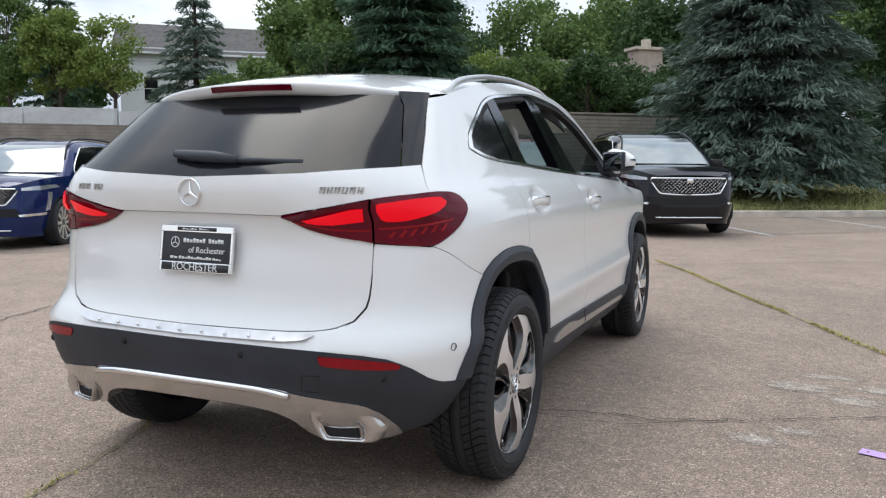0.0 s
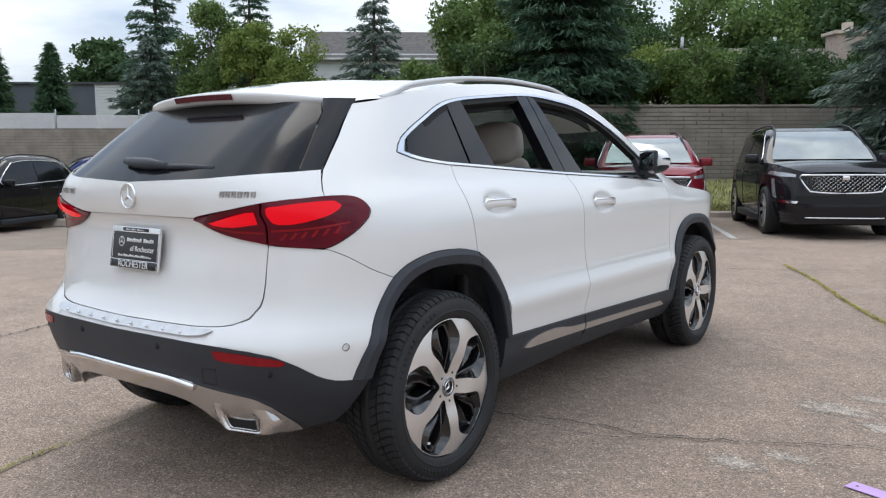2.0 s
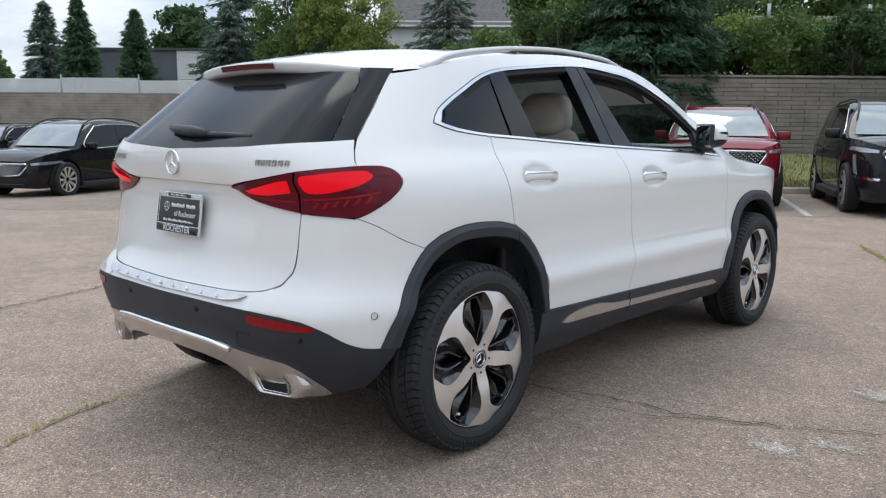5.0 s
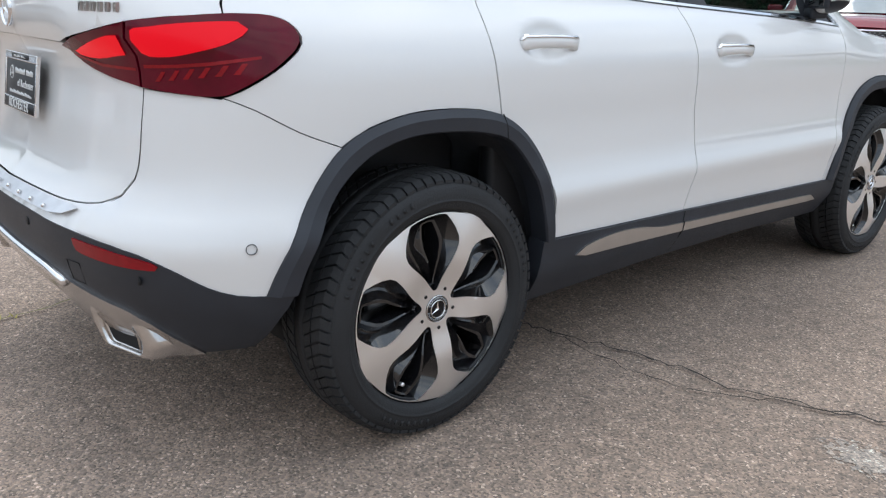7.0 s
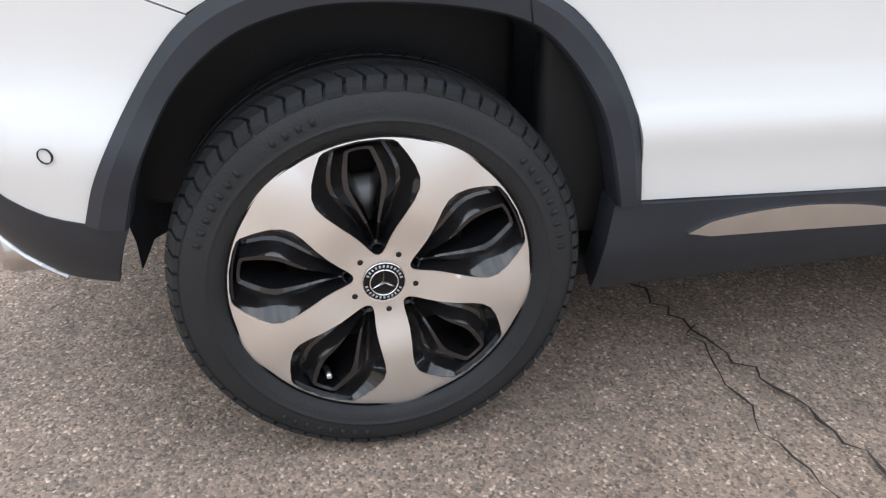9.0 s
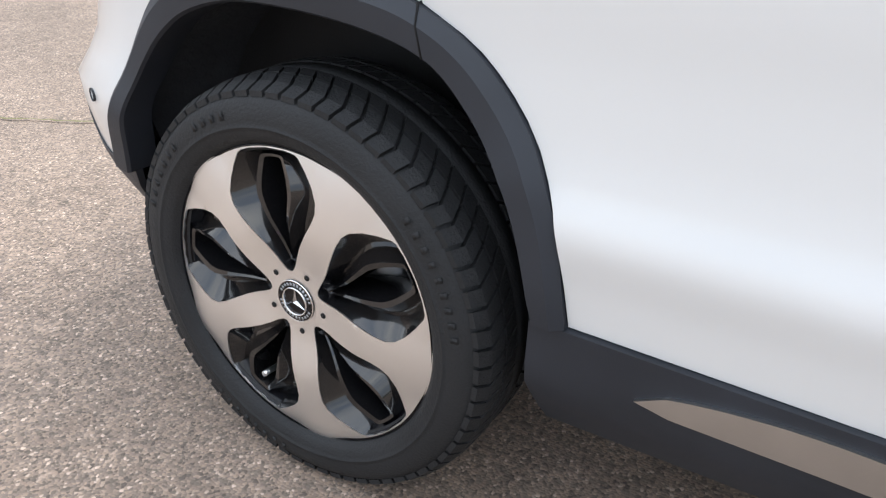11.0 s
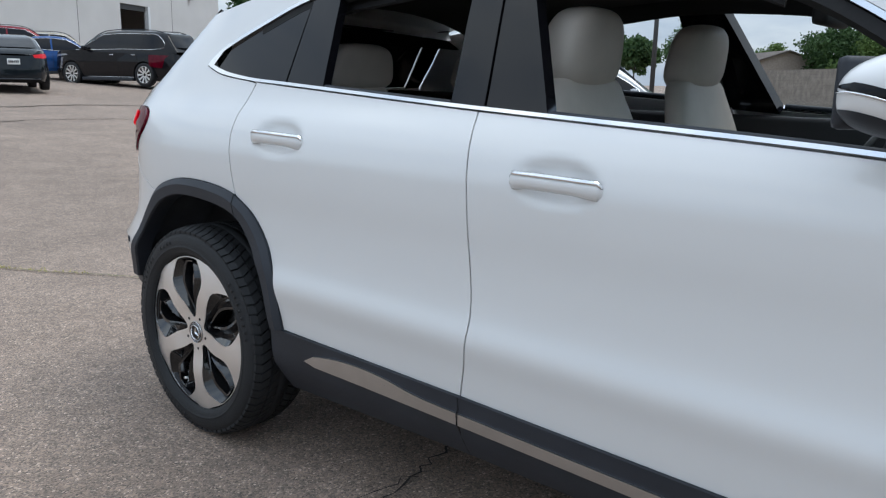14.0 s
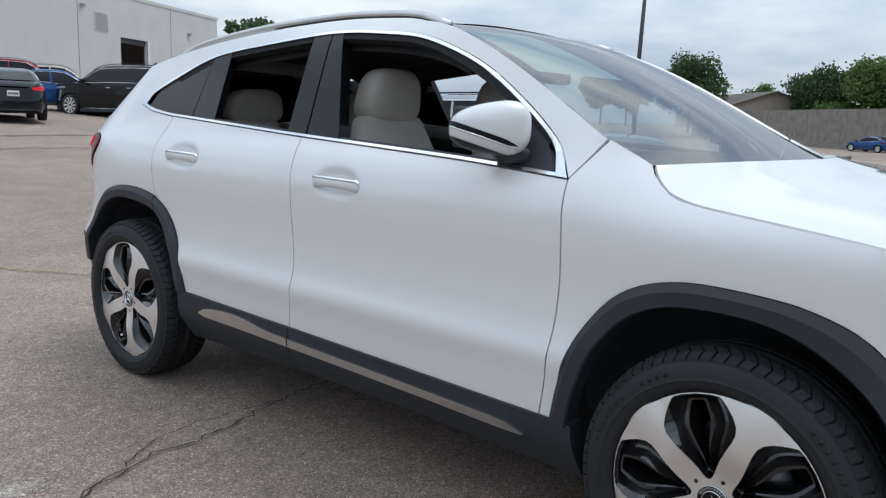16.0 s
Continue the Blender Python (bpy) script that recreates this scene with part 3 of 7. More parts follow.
part("windscreen", grid_sheet(screen_at, -1, 1, 0, 1, 24, 18, 0), M["clear_glass"], car, "clear windscreen glass").visible_shadow = False
hood_z = spline([2.40, 2.60, 2.9, 3.2, 3.42, 3.52], [1.140, 1.118, 1.078, 1.018, 0.94, 0.84])
edge_z = spline([2.40, 2.443, 2.463, 2.525, 2.590, 2.690, 2.823, 2.941, 3.03, 3.25, 3.42, 3.5], [1.142, 1.124, 1.101, 1.057, 1.039, 1.027, 1.013, 1.0, 0.987, 0.933, 0.862, 0.80])


def hood_at(u, y):
    ze = edge_z(y)
    xe = side_x(y, ze) - 0.004
    s = abs(u)
    rib = 0.003 * math.exp(-((s - 0.62) / 0.05) ** 2)
    return (xe * u, y + 0.20 * (1 - u * u) * max(0, (2.75 - y) / 0.3) if y < 2.75 else y, ze + (hood_z(y) - ze) * (1 - s ** 3.0) + rib * min(1, (y - 2.4) * 4))


part("bonnet", grid_sheet(hood_at, -0.996, 0.996, 2.447, 3.48, 40, 60), W, car, "white bonnet")
part("scuttle", grid_sheet(lambda u, t: (0.70 * u, 2.44 + 0.20 * (1 - u * u) + 0.07 * t, 1.072 + 0.01 * (1 - u * u) - 0.012 * t), -1, 1, 0, 1, 20, 3), M["plastic"], car)
for x0, x1 in ((0.55, -0.02), (-0.15, -0.66)):
    part("wiper", tube([(x0, 2.44 + 0.14 * (1 - x0 * x0), 1.118), ((x0 + x1) / 2, 2.56, 1.112), (x1, 2.47 + 0.16 * (1 - x1 * x1), 1.12)], 0.008, 6), M["plastic"], car)
part("windscreen_sticker", grid_sheet(lambda u, t: tuple(Vector(screen_at(u, t)) + Vector((0, -0.012, -0.012))), 0.28, 0.86, 0.10, 0.46, 10, 8, 0), M["paper"], car, "pale green price sticker inside the windscreen", True)

# roof rails
for sx in (1, -1):
    pts = []
    for i in range(25):
        t = i / 24
        y = -0.02 + 1.60 * t
        zg = gut(y)
        rise = 0.026 * min(1, math.sin(math.pi * min(max(t, 0), 1)) * 3.2)
        pts.append((sx * (side_x(y, zg) - 0.035), y, zg - 0.004 + rise))
    part("roof_rail", tube(pts, 0.014, 10), M["satin"], car, "satin aluminium roof rail")

# ---- tail ----
panel("tailgate", rr([(0.0, 1.014), (0.328, 1.010)]) + rr([(0.328, 1.010), (0.42, 0.970), (0.52, 0.947), (0.622, 0.933), (0.622, 0.80), (0.612, 0.735), (0.582, 0.694), (0.53, 0.672), (0.40, 0.659), (0.0, 0.6535)], True), W, "white tailgate panel", mirror=True, gap=0.0)
panel("tailgate_top", rr([(0.0, 1.132), (0.40, 1.145), (0.66, 1.165), (0.7085, 1.1725)]) + rr([(0.7258, 1.141), (0.7438, 1.107), (0.7575, 1.0875), (0.70, 1.081), (0.626, 1.070), (0.50, 1.045), (0.328, 1.016), (0.0, 1.018)]), W, "white tailgate panel above the number plate", mirror=True, gap=0.0, off=0.003)
part("tailgate_seam", tube([Vector(skin(p.x, p.y)) + Vector((0, -0.001, 0)) for p in rr([(-0.0, 0.652), (0.40, 0.6575), (0.532, 0.670), (0.585, 0.692), (0.615, 0.733), (0.6245, 0.80), (0.6245, 0.931)], True, 0.012)], 0.0008, 6), M["dark"], car)
glass_o = rr([(0.0, 1.134), (0.40, 1.147), (0.672, 1.168)]) + rr([(0.672, 1.168), (0.628, 1.27), (0.580, 1.375), (0.545, 1.415)]) + rr([(0.545, 1.415), (0.0, 1.43)])
panel("rear_window", glass_o, M["rear_window"], "dark tinted rear window", mirror=True, off=-0.002, thick=0.006, gap=0.0)
panel("tail_pillar_trim", rr([(0.6745, 1.169), (0.708, 1.174), (0.666, 1.29), (0.644, 1.345), (0.618, 1.43), (0.54, 1.43), (0.583, 1.375), (0.631, 1.27), (0.6745, 1.169)]), M["gloss_black"], "gloss black tail pillar trim", off=-0.001, thick=0.02, gap=0.0)


def spoiler_at(u, t):
    """The roof spoiler, from the roof's end to its lip."""
    x = 0.615 * u
    y = -0.02 - (0.375 - 0.20 * abs(u) ** 3.0) * t
    zr = roof_at(abs(u) * 0.98, -0.02)[2]
    return (x, y, zr + (1.476 - 0.045 * u * u - zr) * t - 0.012 * t * t)


def spoiler_loop(u, t):
    """Top, rear face and underside of the spoiler."""
    lip = Vector(spoiler_at(u, 1))
    if t <= 0.55:
        return tuple(spoiler_at(u, t / 0.55))
    if t <= 0.75:
        f = (t - 0.55) / 0.20
        return tuple(lip + Vector((0, -0.004 * math.sin(math.pi * f) + 0.016 * f, -0.038 * f)))
    f = (t - 0.75) / 0.25
    return tuple(lip + Vector((0, 0.016 + 0.15 * f, -0.038 - 0.020 * f)))


spoiler = part("roof_spoiler", grid_sheet(spoiler_loop, -1, 1, 0, 1, 32, 20, 0), W, car, "white roof spoiler")
part("brake_lamp", grid_sheet(lambda u, t: (0.175 * u, spoiler_at(u * 0.155 / 0.615, 1)[1] - 0.0055 + 0.010 * t, spoiler_at(u * 0.155 / 0.615, 1)[2] - 0.006 - 0.020 * t), -1, 1, 0, 1, 12, 2, 0.004), M["redlens"], spoiler, "dark red high brake lamp")
# black sheet added for the shade and dark reflection below the spoiler
part("spoiler_underside", grid_sheet(lambda u, t: (0.56 * u, spoiler_at(u * 0.9, 1)[1] + 0.10 + 0.06 * t, spoiler_at(u * 0.9, 1)[2] - 0.052 - 0.06 * t * (1 - 0.4 * u * u)), -1, 1, 0, 1, 20, 6, 0.004), M["gloss_black"], car)

# tail lamps
LAMP_T = rr([(0.328, 1.012), (0.42, 1.028), (0.50, 1.043), (0.626, 1.068)], True)
LAMP_W = sd([(-0.52, 1.086), (-0.47, 1.088), (-0.41, 1.0855), (-0.373, 1.071), (-0.356, 1.045), (-0.369, 1.018), (-0.42, 0.976), (-0.485, 0.935), (-0.512, 0.9225), (-0.55, 0.9205)], True, 0.012)
LAMP_B = rr([(0.626, 0.933), (0.52, 0.947), (0.42, 0.970), (0.328, 1.012)], True)
split = rr([(0.622, 1.068), (0.622, 0.933)])
panel("tail_lamp_inner", LAMP_T + split[::1] + LAMP_B, M["redlens"], "dark red tail lamp lens", off=0.008, thick=0.03, grid=0.03, gap=0.001)
panel("tail_lamp_outer", rr([(0.627, 0.932), (0.627, 1.070)]) + LAMP_W, M["redlens"], "dark red tail lamp lens", off=0.008, thick=0.03, grid=0.03, gap=0.001)
panel("lamp_glow", rr([(0.40, 1.005), (0.45, 1.017), (0.54, 1.031), (0.606, 1.040), (0.600, 1.006), (0.50, 0.988), (0.42, 0.992), (0.40, 1.005)], True), M["taillit"], "lit red lamp element", off=0.0125, thick=0.0, grid=0.03, gap=0)
K0 = rr([(0.642, 1.05)])[0].x
panel("lamp_glow", smooth_line([(K0, 1.050, 0), (K0 + 0.05, 1.058, 0), (-0.44, 1.066, 0), (-0.352, 1.069, 0), (-0.338, 1.055, 0), (-0.375, 1.030, 0), (-0.46, 1.014, 0), (K0 + 0.03, 1.003, 0), (K0, 1.014, 0)], 0.015, True), M["taillit"], "lit red lamp element", off=0.0125, thick=0.0, grid=0.03, gap=0)
panel("lamp_line", rr([(0.38, 0.993), (0.50, 0.976), (0.616, 0.974), (0.616, 0.968), (0.50, 0.969), (0.38, 0.988)]), M["reflector"], off=0.0095, thick=0, gap=0)
panel("lamp_line", rr([(0.64, 0.982), (0.71, 0.986)]) + sd([(-0.53, 0.992), (-0.44, 1.006), (-0.44, 0.999), (-0.53, 0.985)]) + rr([(0.71, 0.979), (0.64, 0.975)]), M["reflector"], off=0.0095, thick=0, gap=0)
for i in range(6):
    k0 = -0.565 + 0.034 * i
    z0 = 0.948 + 0.004 * i
    poly = [Vector((k0, z0, 0)), Vector((k0 + 0.020, z0 + 0.022, 0)), Vector((k0 + 0.030, z0 + 0.022, 0)), Vector((k0 + 0.012, z0, 0))]
    both("lamp_fin", sheet(poly, skin, (), 0.02, 0.0098, 0.0), M["reflector"], car)

# rear bumper
BLACK_T_R = [(0.0, 0.612), (0.30, 0.613), (0.505, 0.609), (0.64, 0.601)]
BLACK_T_S = [(-0.694, 0.589), (-0.638, 0.554), (-0.582, 0.515), (-0.525, 0.491), (-0.465, 0.482)]
panel("bumper_skin", rr([(0.0, 0.6505), (0.40, 0.656), (0.534, 0.6685), (0.588, 0.690), (0.618, 0.731), (0.627, 0.80), (0.627, 0.929)], True) + sd([(-0.55, 0.921), (-0.515, 0.915)]) + sd(BUMP_SEAM, True) + sd(ARCH_R[:5][::-1], True) + sd(BLACK_T_S[::-1], True) + rr(BLACK_T_R[::-1], True), W, "white rear bumper skin", mirror=True, gap=0.0, off=0.001)
panel("bumper_lower", rr(BLACK_T_R, True) + sd(BLACK_T_S, True) + sd([(-0.398, 0.479), (-0.425, 0.41), (-0.452, 0.325), (-0.55, 0.315)]) + rr([(0.60, 0.305), (0.49, 0.315), (0.42, 0.358), (0.345, 0.386), (0.23, 0.397), (0.0, 0.402)]), M["plastic"], "black plastic lower rear bumper", mirror=True, gap=0.0, off=0.004, grid=0.035)
panel("loading_lip", rr([(0.0, 0.650), (0.30, 0.651), (0.455, 0.653), (0.482, 0.650), (0.455, 0.637), (0.40, 0.632), (0.0, 0.628)], True), M["lip"], "brushed metal loading lip", mirror=True, gap=0, off=0.0035, thick=0.003)
for i in range(9):
    x = -0.36 + 0.09 * i
    bm = bmesh.new()
    bmesh.ops.create_uvsphere(bm, u_segments=8, v_segments=5, radius=0.006)
    p = skin(rr([(abs(x), 0.64)])[0].x, 0.64)
    part("lip_stud", bm, M["chrome"], car, at=pose(math.copysign(p[0], x), p[1] - 0.006, p[2]))
both("bumper_reflector", sheet(rr([(0.508, 0.593), (0.60, 0.591), (0.69, 0.582), (0.728, 0.574), (0.738, 0.566), (0.732, 0.557), (0.66, 0.557), (0.58, 0.560), (0.517, 0.567), (0.508, 0.593)], True, 0.012), skin, (), 0.03, 0.0075, 0.004), M["reflector"], car, "red bumper reflector")
for x, z in ((0.24, 0.578), (0.694, 0.527)):
    p = Vector(skin(rr([(x, z)])[0].x, z))
    both("parking_sensor", tube([p + Vector((0, -0.006, 0)), p + Vector((0, -0.003, 0))], 0.011, 14), M["dark"], car)
part("tow_cover_seam", tube([Vector(skin(q.x, q.y)) + Vector((0, -0.0045, 0)) for q in rr([(0.453, 0.528), (0.508, 0.530), (0.498, 0.474), (0.442, 0.473), (0.453, 0.528)])], 0.0012, 5), M["dark"], car)
p_ring = Vector(skin(sd([(-0.50, 0.60)])[0].x, 0.60))
for sx in (1, -1):
    part("side_sensor", lathe([(-0.004, 0.0112), (0.0010, 0.0112), (0.0010, 0.0124), (-0.004, 0.0124)], 24), M["plastic"], car, at=Matrix.Translation((sx * p_ring.x, p_ring.y, p_ring.z)) @ pose(0, 0, 0, 0, 0, -sx * 22) @ Matrix.Diagonal((sx, 1, 1, 1)))
# metal diffuser trim with the exhaust finishers
panel("diffuser_trim", rr([(0.0, 0.484), (0.345, 0.479), (0.406, 0.467), (0.489, 0.457)], True) + rr([(0.489, 0.457), (0.638, 0.437), (0.709, 0.384), (0.738, 0.318), (0.65, 0.306), (0.49, 0.312), (0.413, 0.365), (0.345, 0.392), (0.23, 0.404), (0.0, 0.408)], True), M["bright"], "bright metal diffuser trim", mirror=True, gap=0, off=0.010, thick=0.02, grid=0.03)
part("diffuser_bright_edge", tube([Vector(skin(q.x, q.y)) + Vector((0, -0.012, 0)) for q in rr([(0.0, 0.472), (0.16, 0.471), (0.30, 0.467), (0.40, 0.455)], True)][::-1] + [Vector((-skin(q.x, q.y)[0], skin(q.x, q.y)[1] - 0.012, q.y)) for q in rr([(0.0, 0.472), (0.16, 0.471), (0.30, 0.467), (0.40, 0.455)], True)][1:], 0.013, 10), M["chrome"], car, "polished upper edge of the diffuser")


def exhaust(sx):
    ex = part("exhaust_finisher", bmesh.new(), M["bright"], car, "bright trapezoid exhaust finisher")
    ob = ex

    outer = [(0.452, 0.420), (0.640, 0.430), (0.672, 0.352), (0.648, 0.308), (0.488, 0.308), (0.455, 0.370)]
    inner = [(0.482, 0.370), (0.560, 0.372), (0.597, 0.366), (0.603, 0.318), (0.498, 0.320), (0.488, 0.345)]
    bm = bmesh.new()
    rings = []
    for f, grow, y in ((0.0, 1.0, -0.60), (0.0, 1.03, -0.728), (0.10, 1.0, -0.742), (0.42, 1.0, -0.747), (0.78, 1.0, -0.738), (0.86, 1.0, -0.728), (0.96, 1.0, -0.736), (1.0, 1.0, -0.724)):
        q = []
        for o, n_ in zip(outer, inner):
            p = Vector((o[0], y, o[1])).lerp(Vector((n_[0], y, n_[1])), f)
            q.append(Vector((0.56 + (p.x - 0.56) * grow, y, 0.37 + (p.z - 0.37) * grow)))
        pts = []
        for i in range(6):
            a, b, c = q[i - 1], q[i], q[(i + 1) % 6]
            r = min(0.014, (a - b).length * 0.4, (c - b).length * 0.4)
            for t in (0, 0.33, 0.67, 1):
                p1, p2 = b + (a - b).normalized() * r, b + (c - b).normalized() * r
                pts.append((1 - t) ** 2 * p1 + 2 * t * (1 - t) * b + t * t * p2)
        rings.append([bm.verts.new((sx * p.x, p.y + 0.016 + 0.30 * (p.x - 0.47) - 0.10 * (p.z - 0.37), p.z)) for p in pts])
    for r0, r1 in zip(rings[:-1], rings[1:]):
        n = len(r0)
        for i in range(n):
            bm.faces.new((r0[i], r0[(i + 1) % n], r1[(i + 1) % n], r1[i]))
    hole = [v.co.copy() for v in rings[-1]]
    bmesh.ops.recalc_face_normals(bm, faces=bm.faces)
    bm.to_mesh(ob.data)
    bm.free()
    ob.data.shade_smooth()
    bm = bmesh.new()
    mid = sum(hole, Vector()) / len(hole)
    face = bm.faces.new([bm.verts.new(mid + (p - mid) * 1.02 + Vector((0, -0.003, 0))) for p in hole])
    if face.normal.y > 0:
        bmesh.ops.reverse_faces(bm, faces=bm.faces)
    part("exhaust_opening", bm, M["dark"], ob)


exhaust(1)
exhaust(-1)

# number plate, emblem, badges, wiper
plate = part("number_plate", boxed(-0.150, 0.150, -0.004, 0.0, -0.074, 0.074, 0.002), M["plate"], car, "black dealer plate in a bright frame", at=pose(0.010, -0.712, 0.893, -8.5) @ Matrix.Diagonal((0.95, 1, 0.95, 1)))
fr = bmesh.new()
for a in ((-0.158, 0.158, -0.008, 0.002, 0.058, 0.080), (-0.158, 0.158, -0.008, 0.002, -0.080, -0.046), (-0.158, -0.148, -0.008, 0.002, -0.046, 0.058), (0.148, 0.158, -0.008, 0.002, -0.046, 0.058)):
    box(fr, *a, 0.002)
part("plate_frame", fr, M["chrome"], plate, "bright plate frame", False)
part("frame_band", boxed(-0.146, 0.146, -0.0086, -0.008, -0.077, -0.050), M["plate"], plate)
part("frame_band", boxed(-0.085, 0.085, -0.0086, -0.008, 0.063, 0.076), M["plate"], plate)


def letters(text, size, parent, at, mat, label=""):
    cu = bpy.data.curves.new("letters", "FONT")
    cu.body, cu.size, cu.extrude, cu.align_x, cu.align_y = text, size, 0.0006, "CENTER", "CENTER"
    tmp = bpy.data.objects.new("letters", cu)
    scene.collection.objects.link(tmp)
    me = bpy.data.meshes.new_from_object(tmp.evaluated_get(bpy.context.evaluated_depsgraph_get()))
    bpy.data.objects.remove(tmp)
    me.materials.clear()
    me.materials.append(mat)
    ob = new("lettering", me)
    ob.parent = parent
    ob.matrix_local = at
    return ob


letters("ROCHESTER", 0.036, plate, pose(0, -0.0095, -0.0635, 90), M["plate_white"])
letters("of Rochester", 0.030, plate, pose(0.045, -0.0052, -0.004, 90), M["plate_white"])
for x0, x1, z0, z1 in ((-0.058, 0.040, 0.022, 0.037), (0.052, 0.118, 0.022, 0.037), (-0.112, -0.078, -0.036, -0.027), (-0.074, 0.070, -0.036, -0.026), (0.074, 0.112, -0.036, -0.028), (-0.062, 0.002, 0.0665, 0.0725), (0.010, 0.056, 0.0665, 0.0725)):
    n = max(2, int((x1 - x0) / 0.0125))
    yy = -0.0055 if z0 < 0.06 else -0.0095
    for i in range(n):
        lift = 0.002 * ((i * 7) % 3) if 0 < i else 0.0
        part("plain_bar", boxed(x0 + (x1 - x0) * i / n, x0 + (x1 - x0) * (i + 0.80) / n, yy, yy + 0.0012, z0, z1 - lift), M["plate_white"], plate)
part("plate_ring", lathe([(0.0, 0.0165), (0.0012, 0.0175), (0.0, 0.0195)], 28), M["plate_white"], plate, at=pose(-0.095, -0.0045, 0.022, 0, 0, -90))
for a in (90, 210, 330):
    part("plate_ray", boxed(-0.0014, 0.0014, -0.0052, -0.0042, 0.0, 0.0168), M["plate_white"], plate, at=pose(-0.095, 0, 0.022, 0, a - 90, 0))


def star(r, depth, parent, at, mat, ring_mat=None):
    ob = part("emblem_ring", lathe([(-depth, r * 0.90), (0.004, r * 0.90), (0.006, r * 0.95), (0.004, r), (-depth, r)], 40), mat, parent, at=at)
    bm = bmesh.new()
    c = bm.verts.new((0.007, 0, 0))
    ring = []
    for i in range(6):
        a = math.pi / 2 + i * math.pi / 3
        rad = r * 0.93 if i % 2 == 0 else r * 0.13
        ring.append(bm.verts.new((0.0015, rad * math.cos(a), rad * math.sin(a))))
    for i in range(6):
        bm.faces.new((c, ring[i], ring[(i + 1) % 6]))
    part("emblem_star", bm, mat, ob, smooth=False)
    return ob


star(0.046, 0.004, car, pose(0, -0.727, 1.082, 0, 0, -90), M["chrome"])
for x0, dx, n, z in ((0.475, 0.014, 6, 1.096), (-0.545, 0.015, 6, 1.093)):
    for i in range(n):
        if x0 < 0 and i == 3:
            continue
        x = x0 + (dx + 0.009) * i
        y = skin(rr([(abs(x + dx / 2), z)])[0].x, z)[1] - 0.005
        bm = bmesh.new()
        for a, b in ((0.0, 0.0045), (dx - 0.0015, dx + 0.003)):
            box(bm, a, b, -0.003, 0.004, -0.010, 0.010, m=Matrix(((1, 0, 0.25, 0), (0, 1, 0, 0), (0, 0, 1, 0), (0, 0, 0, 1))))
        zb = (0.0065, -0.002, 0.0065, -0.010)[i % 4]
        box(bm, 0.002 + 0.25 * zb, dx + 0.25 * zb, -0.003, 0.004, zb, zb + 0.0035)
        part("badge_bar", bm, M["satin"], car, smooth=False, at=pose(x, y, z))
wip = part("rear_wiper", tube([Vector((0.10, -0.672, 1.186)), Vector((0.24, -0.660, 1.186)), Vector((0.38, -0.640, 1.180))], 0.010, 8), M["plastic"], car)
part("wiper_blade", tube([Vector((-0.12, -0.655, 1.208)), Vector((-0.06, -0.662, 1.201)), Vector((0.05, -0.668, 1.196)), Vector((0.15, -0.668, 1.188))], 0.022, 8, taper=[0.6, 0.9, 1.0, 0.6]), M["plastic"], wip)

# door handles and mirrors
def door_handle(y, z, sx):
    """A pull handle across its cup: a white bar on two feet, arched above the hand space, with a chrome upper strip."""
    def spine(t):
        arch = math.sin(math.pi * t)
        return y - 0.116 + 0.232 * t, z + 0.003 - 0.004 * t + 0.003 * arch, fX(z) + 0.001 + 0.026 * arch ** 0.45

    def bar(rows_of, n=24):
        bm = bmesh.new()
        g = []
        for i in range(n + 1):
            t = min(max(i / n, 0.004), 0.996)
            yy, zz, xx = spine(t)
            g.append([bm.verts.new((sx * (xx + dx), yy, zz + dz)) for dx, dz in rows_of(t)])
        m = len(g[0])
        for p, q in zip(g[:-1], g[1:]):
            for k in range(m):
                bm.faces.new((p[k], p[(k + 1) % m], q[(k + 1) % m], q[k]))
        bm.faces.new(g[0])
        bm.faces.new(g[-1][::-1])
        bmesh.ops.recalc_face_normals(bm, faces=bm.faces)
        return bm

    def body(t):
        e = min(1.0, 0.35 + 16 * t, 0.35 + 16 * (1 - t))
        foot = max(0.0, 1 - 4.5 * t, 1 - 3.8 * (1 - t))
        h, deep = 0.0195 * e, -0.011 - 0.022 * foot
        low = -h * 0.85 - 0.006 * foot
        return ((-0.002, h * 0.66), (0.001, h * 0.40), (0.0014, low * 0.3), (-0.002, low * 0.80), (-0.007, low), (deep, low * 0.9), (deep, h * 0.3), (-0.008, h * 0.55))

    def strip(t):
        e = min(1.0, 0.35 + 16 * t, 0.35 + 16 * (1 - t))
        return ((-0.012, 0.0210 * e), (-0.006, 0.0205 * e), (-0.0010, 0.0175 * e), (0.0014, 0.0125 * e), (-0.004, 0.0110 * e), (-0.014, 0.014 * e))

    h = part("door_handle", bar(body), W, car, "white door handle with a chrome strip")
    part("handle_strip", bar(strip), M["chrome"], h, "chrome upper strip")


for y, z in ((0.415, 1.026), (1.372, 0.992)):
    for sx in (1, -1):
        door_handle(y, z, sx)


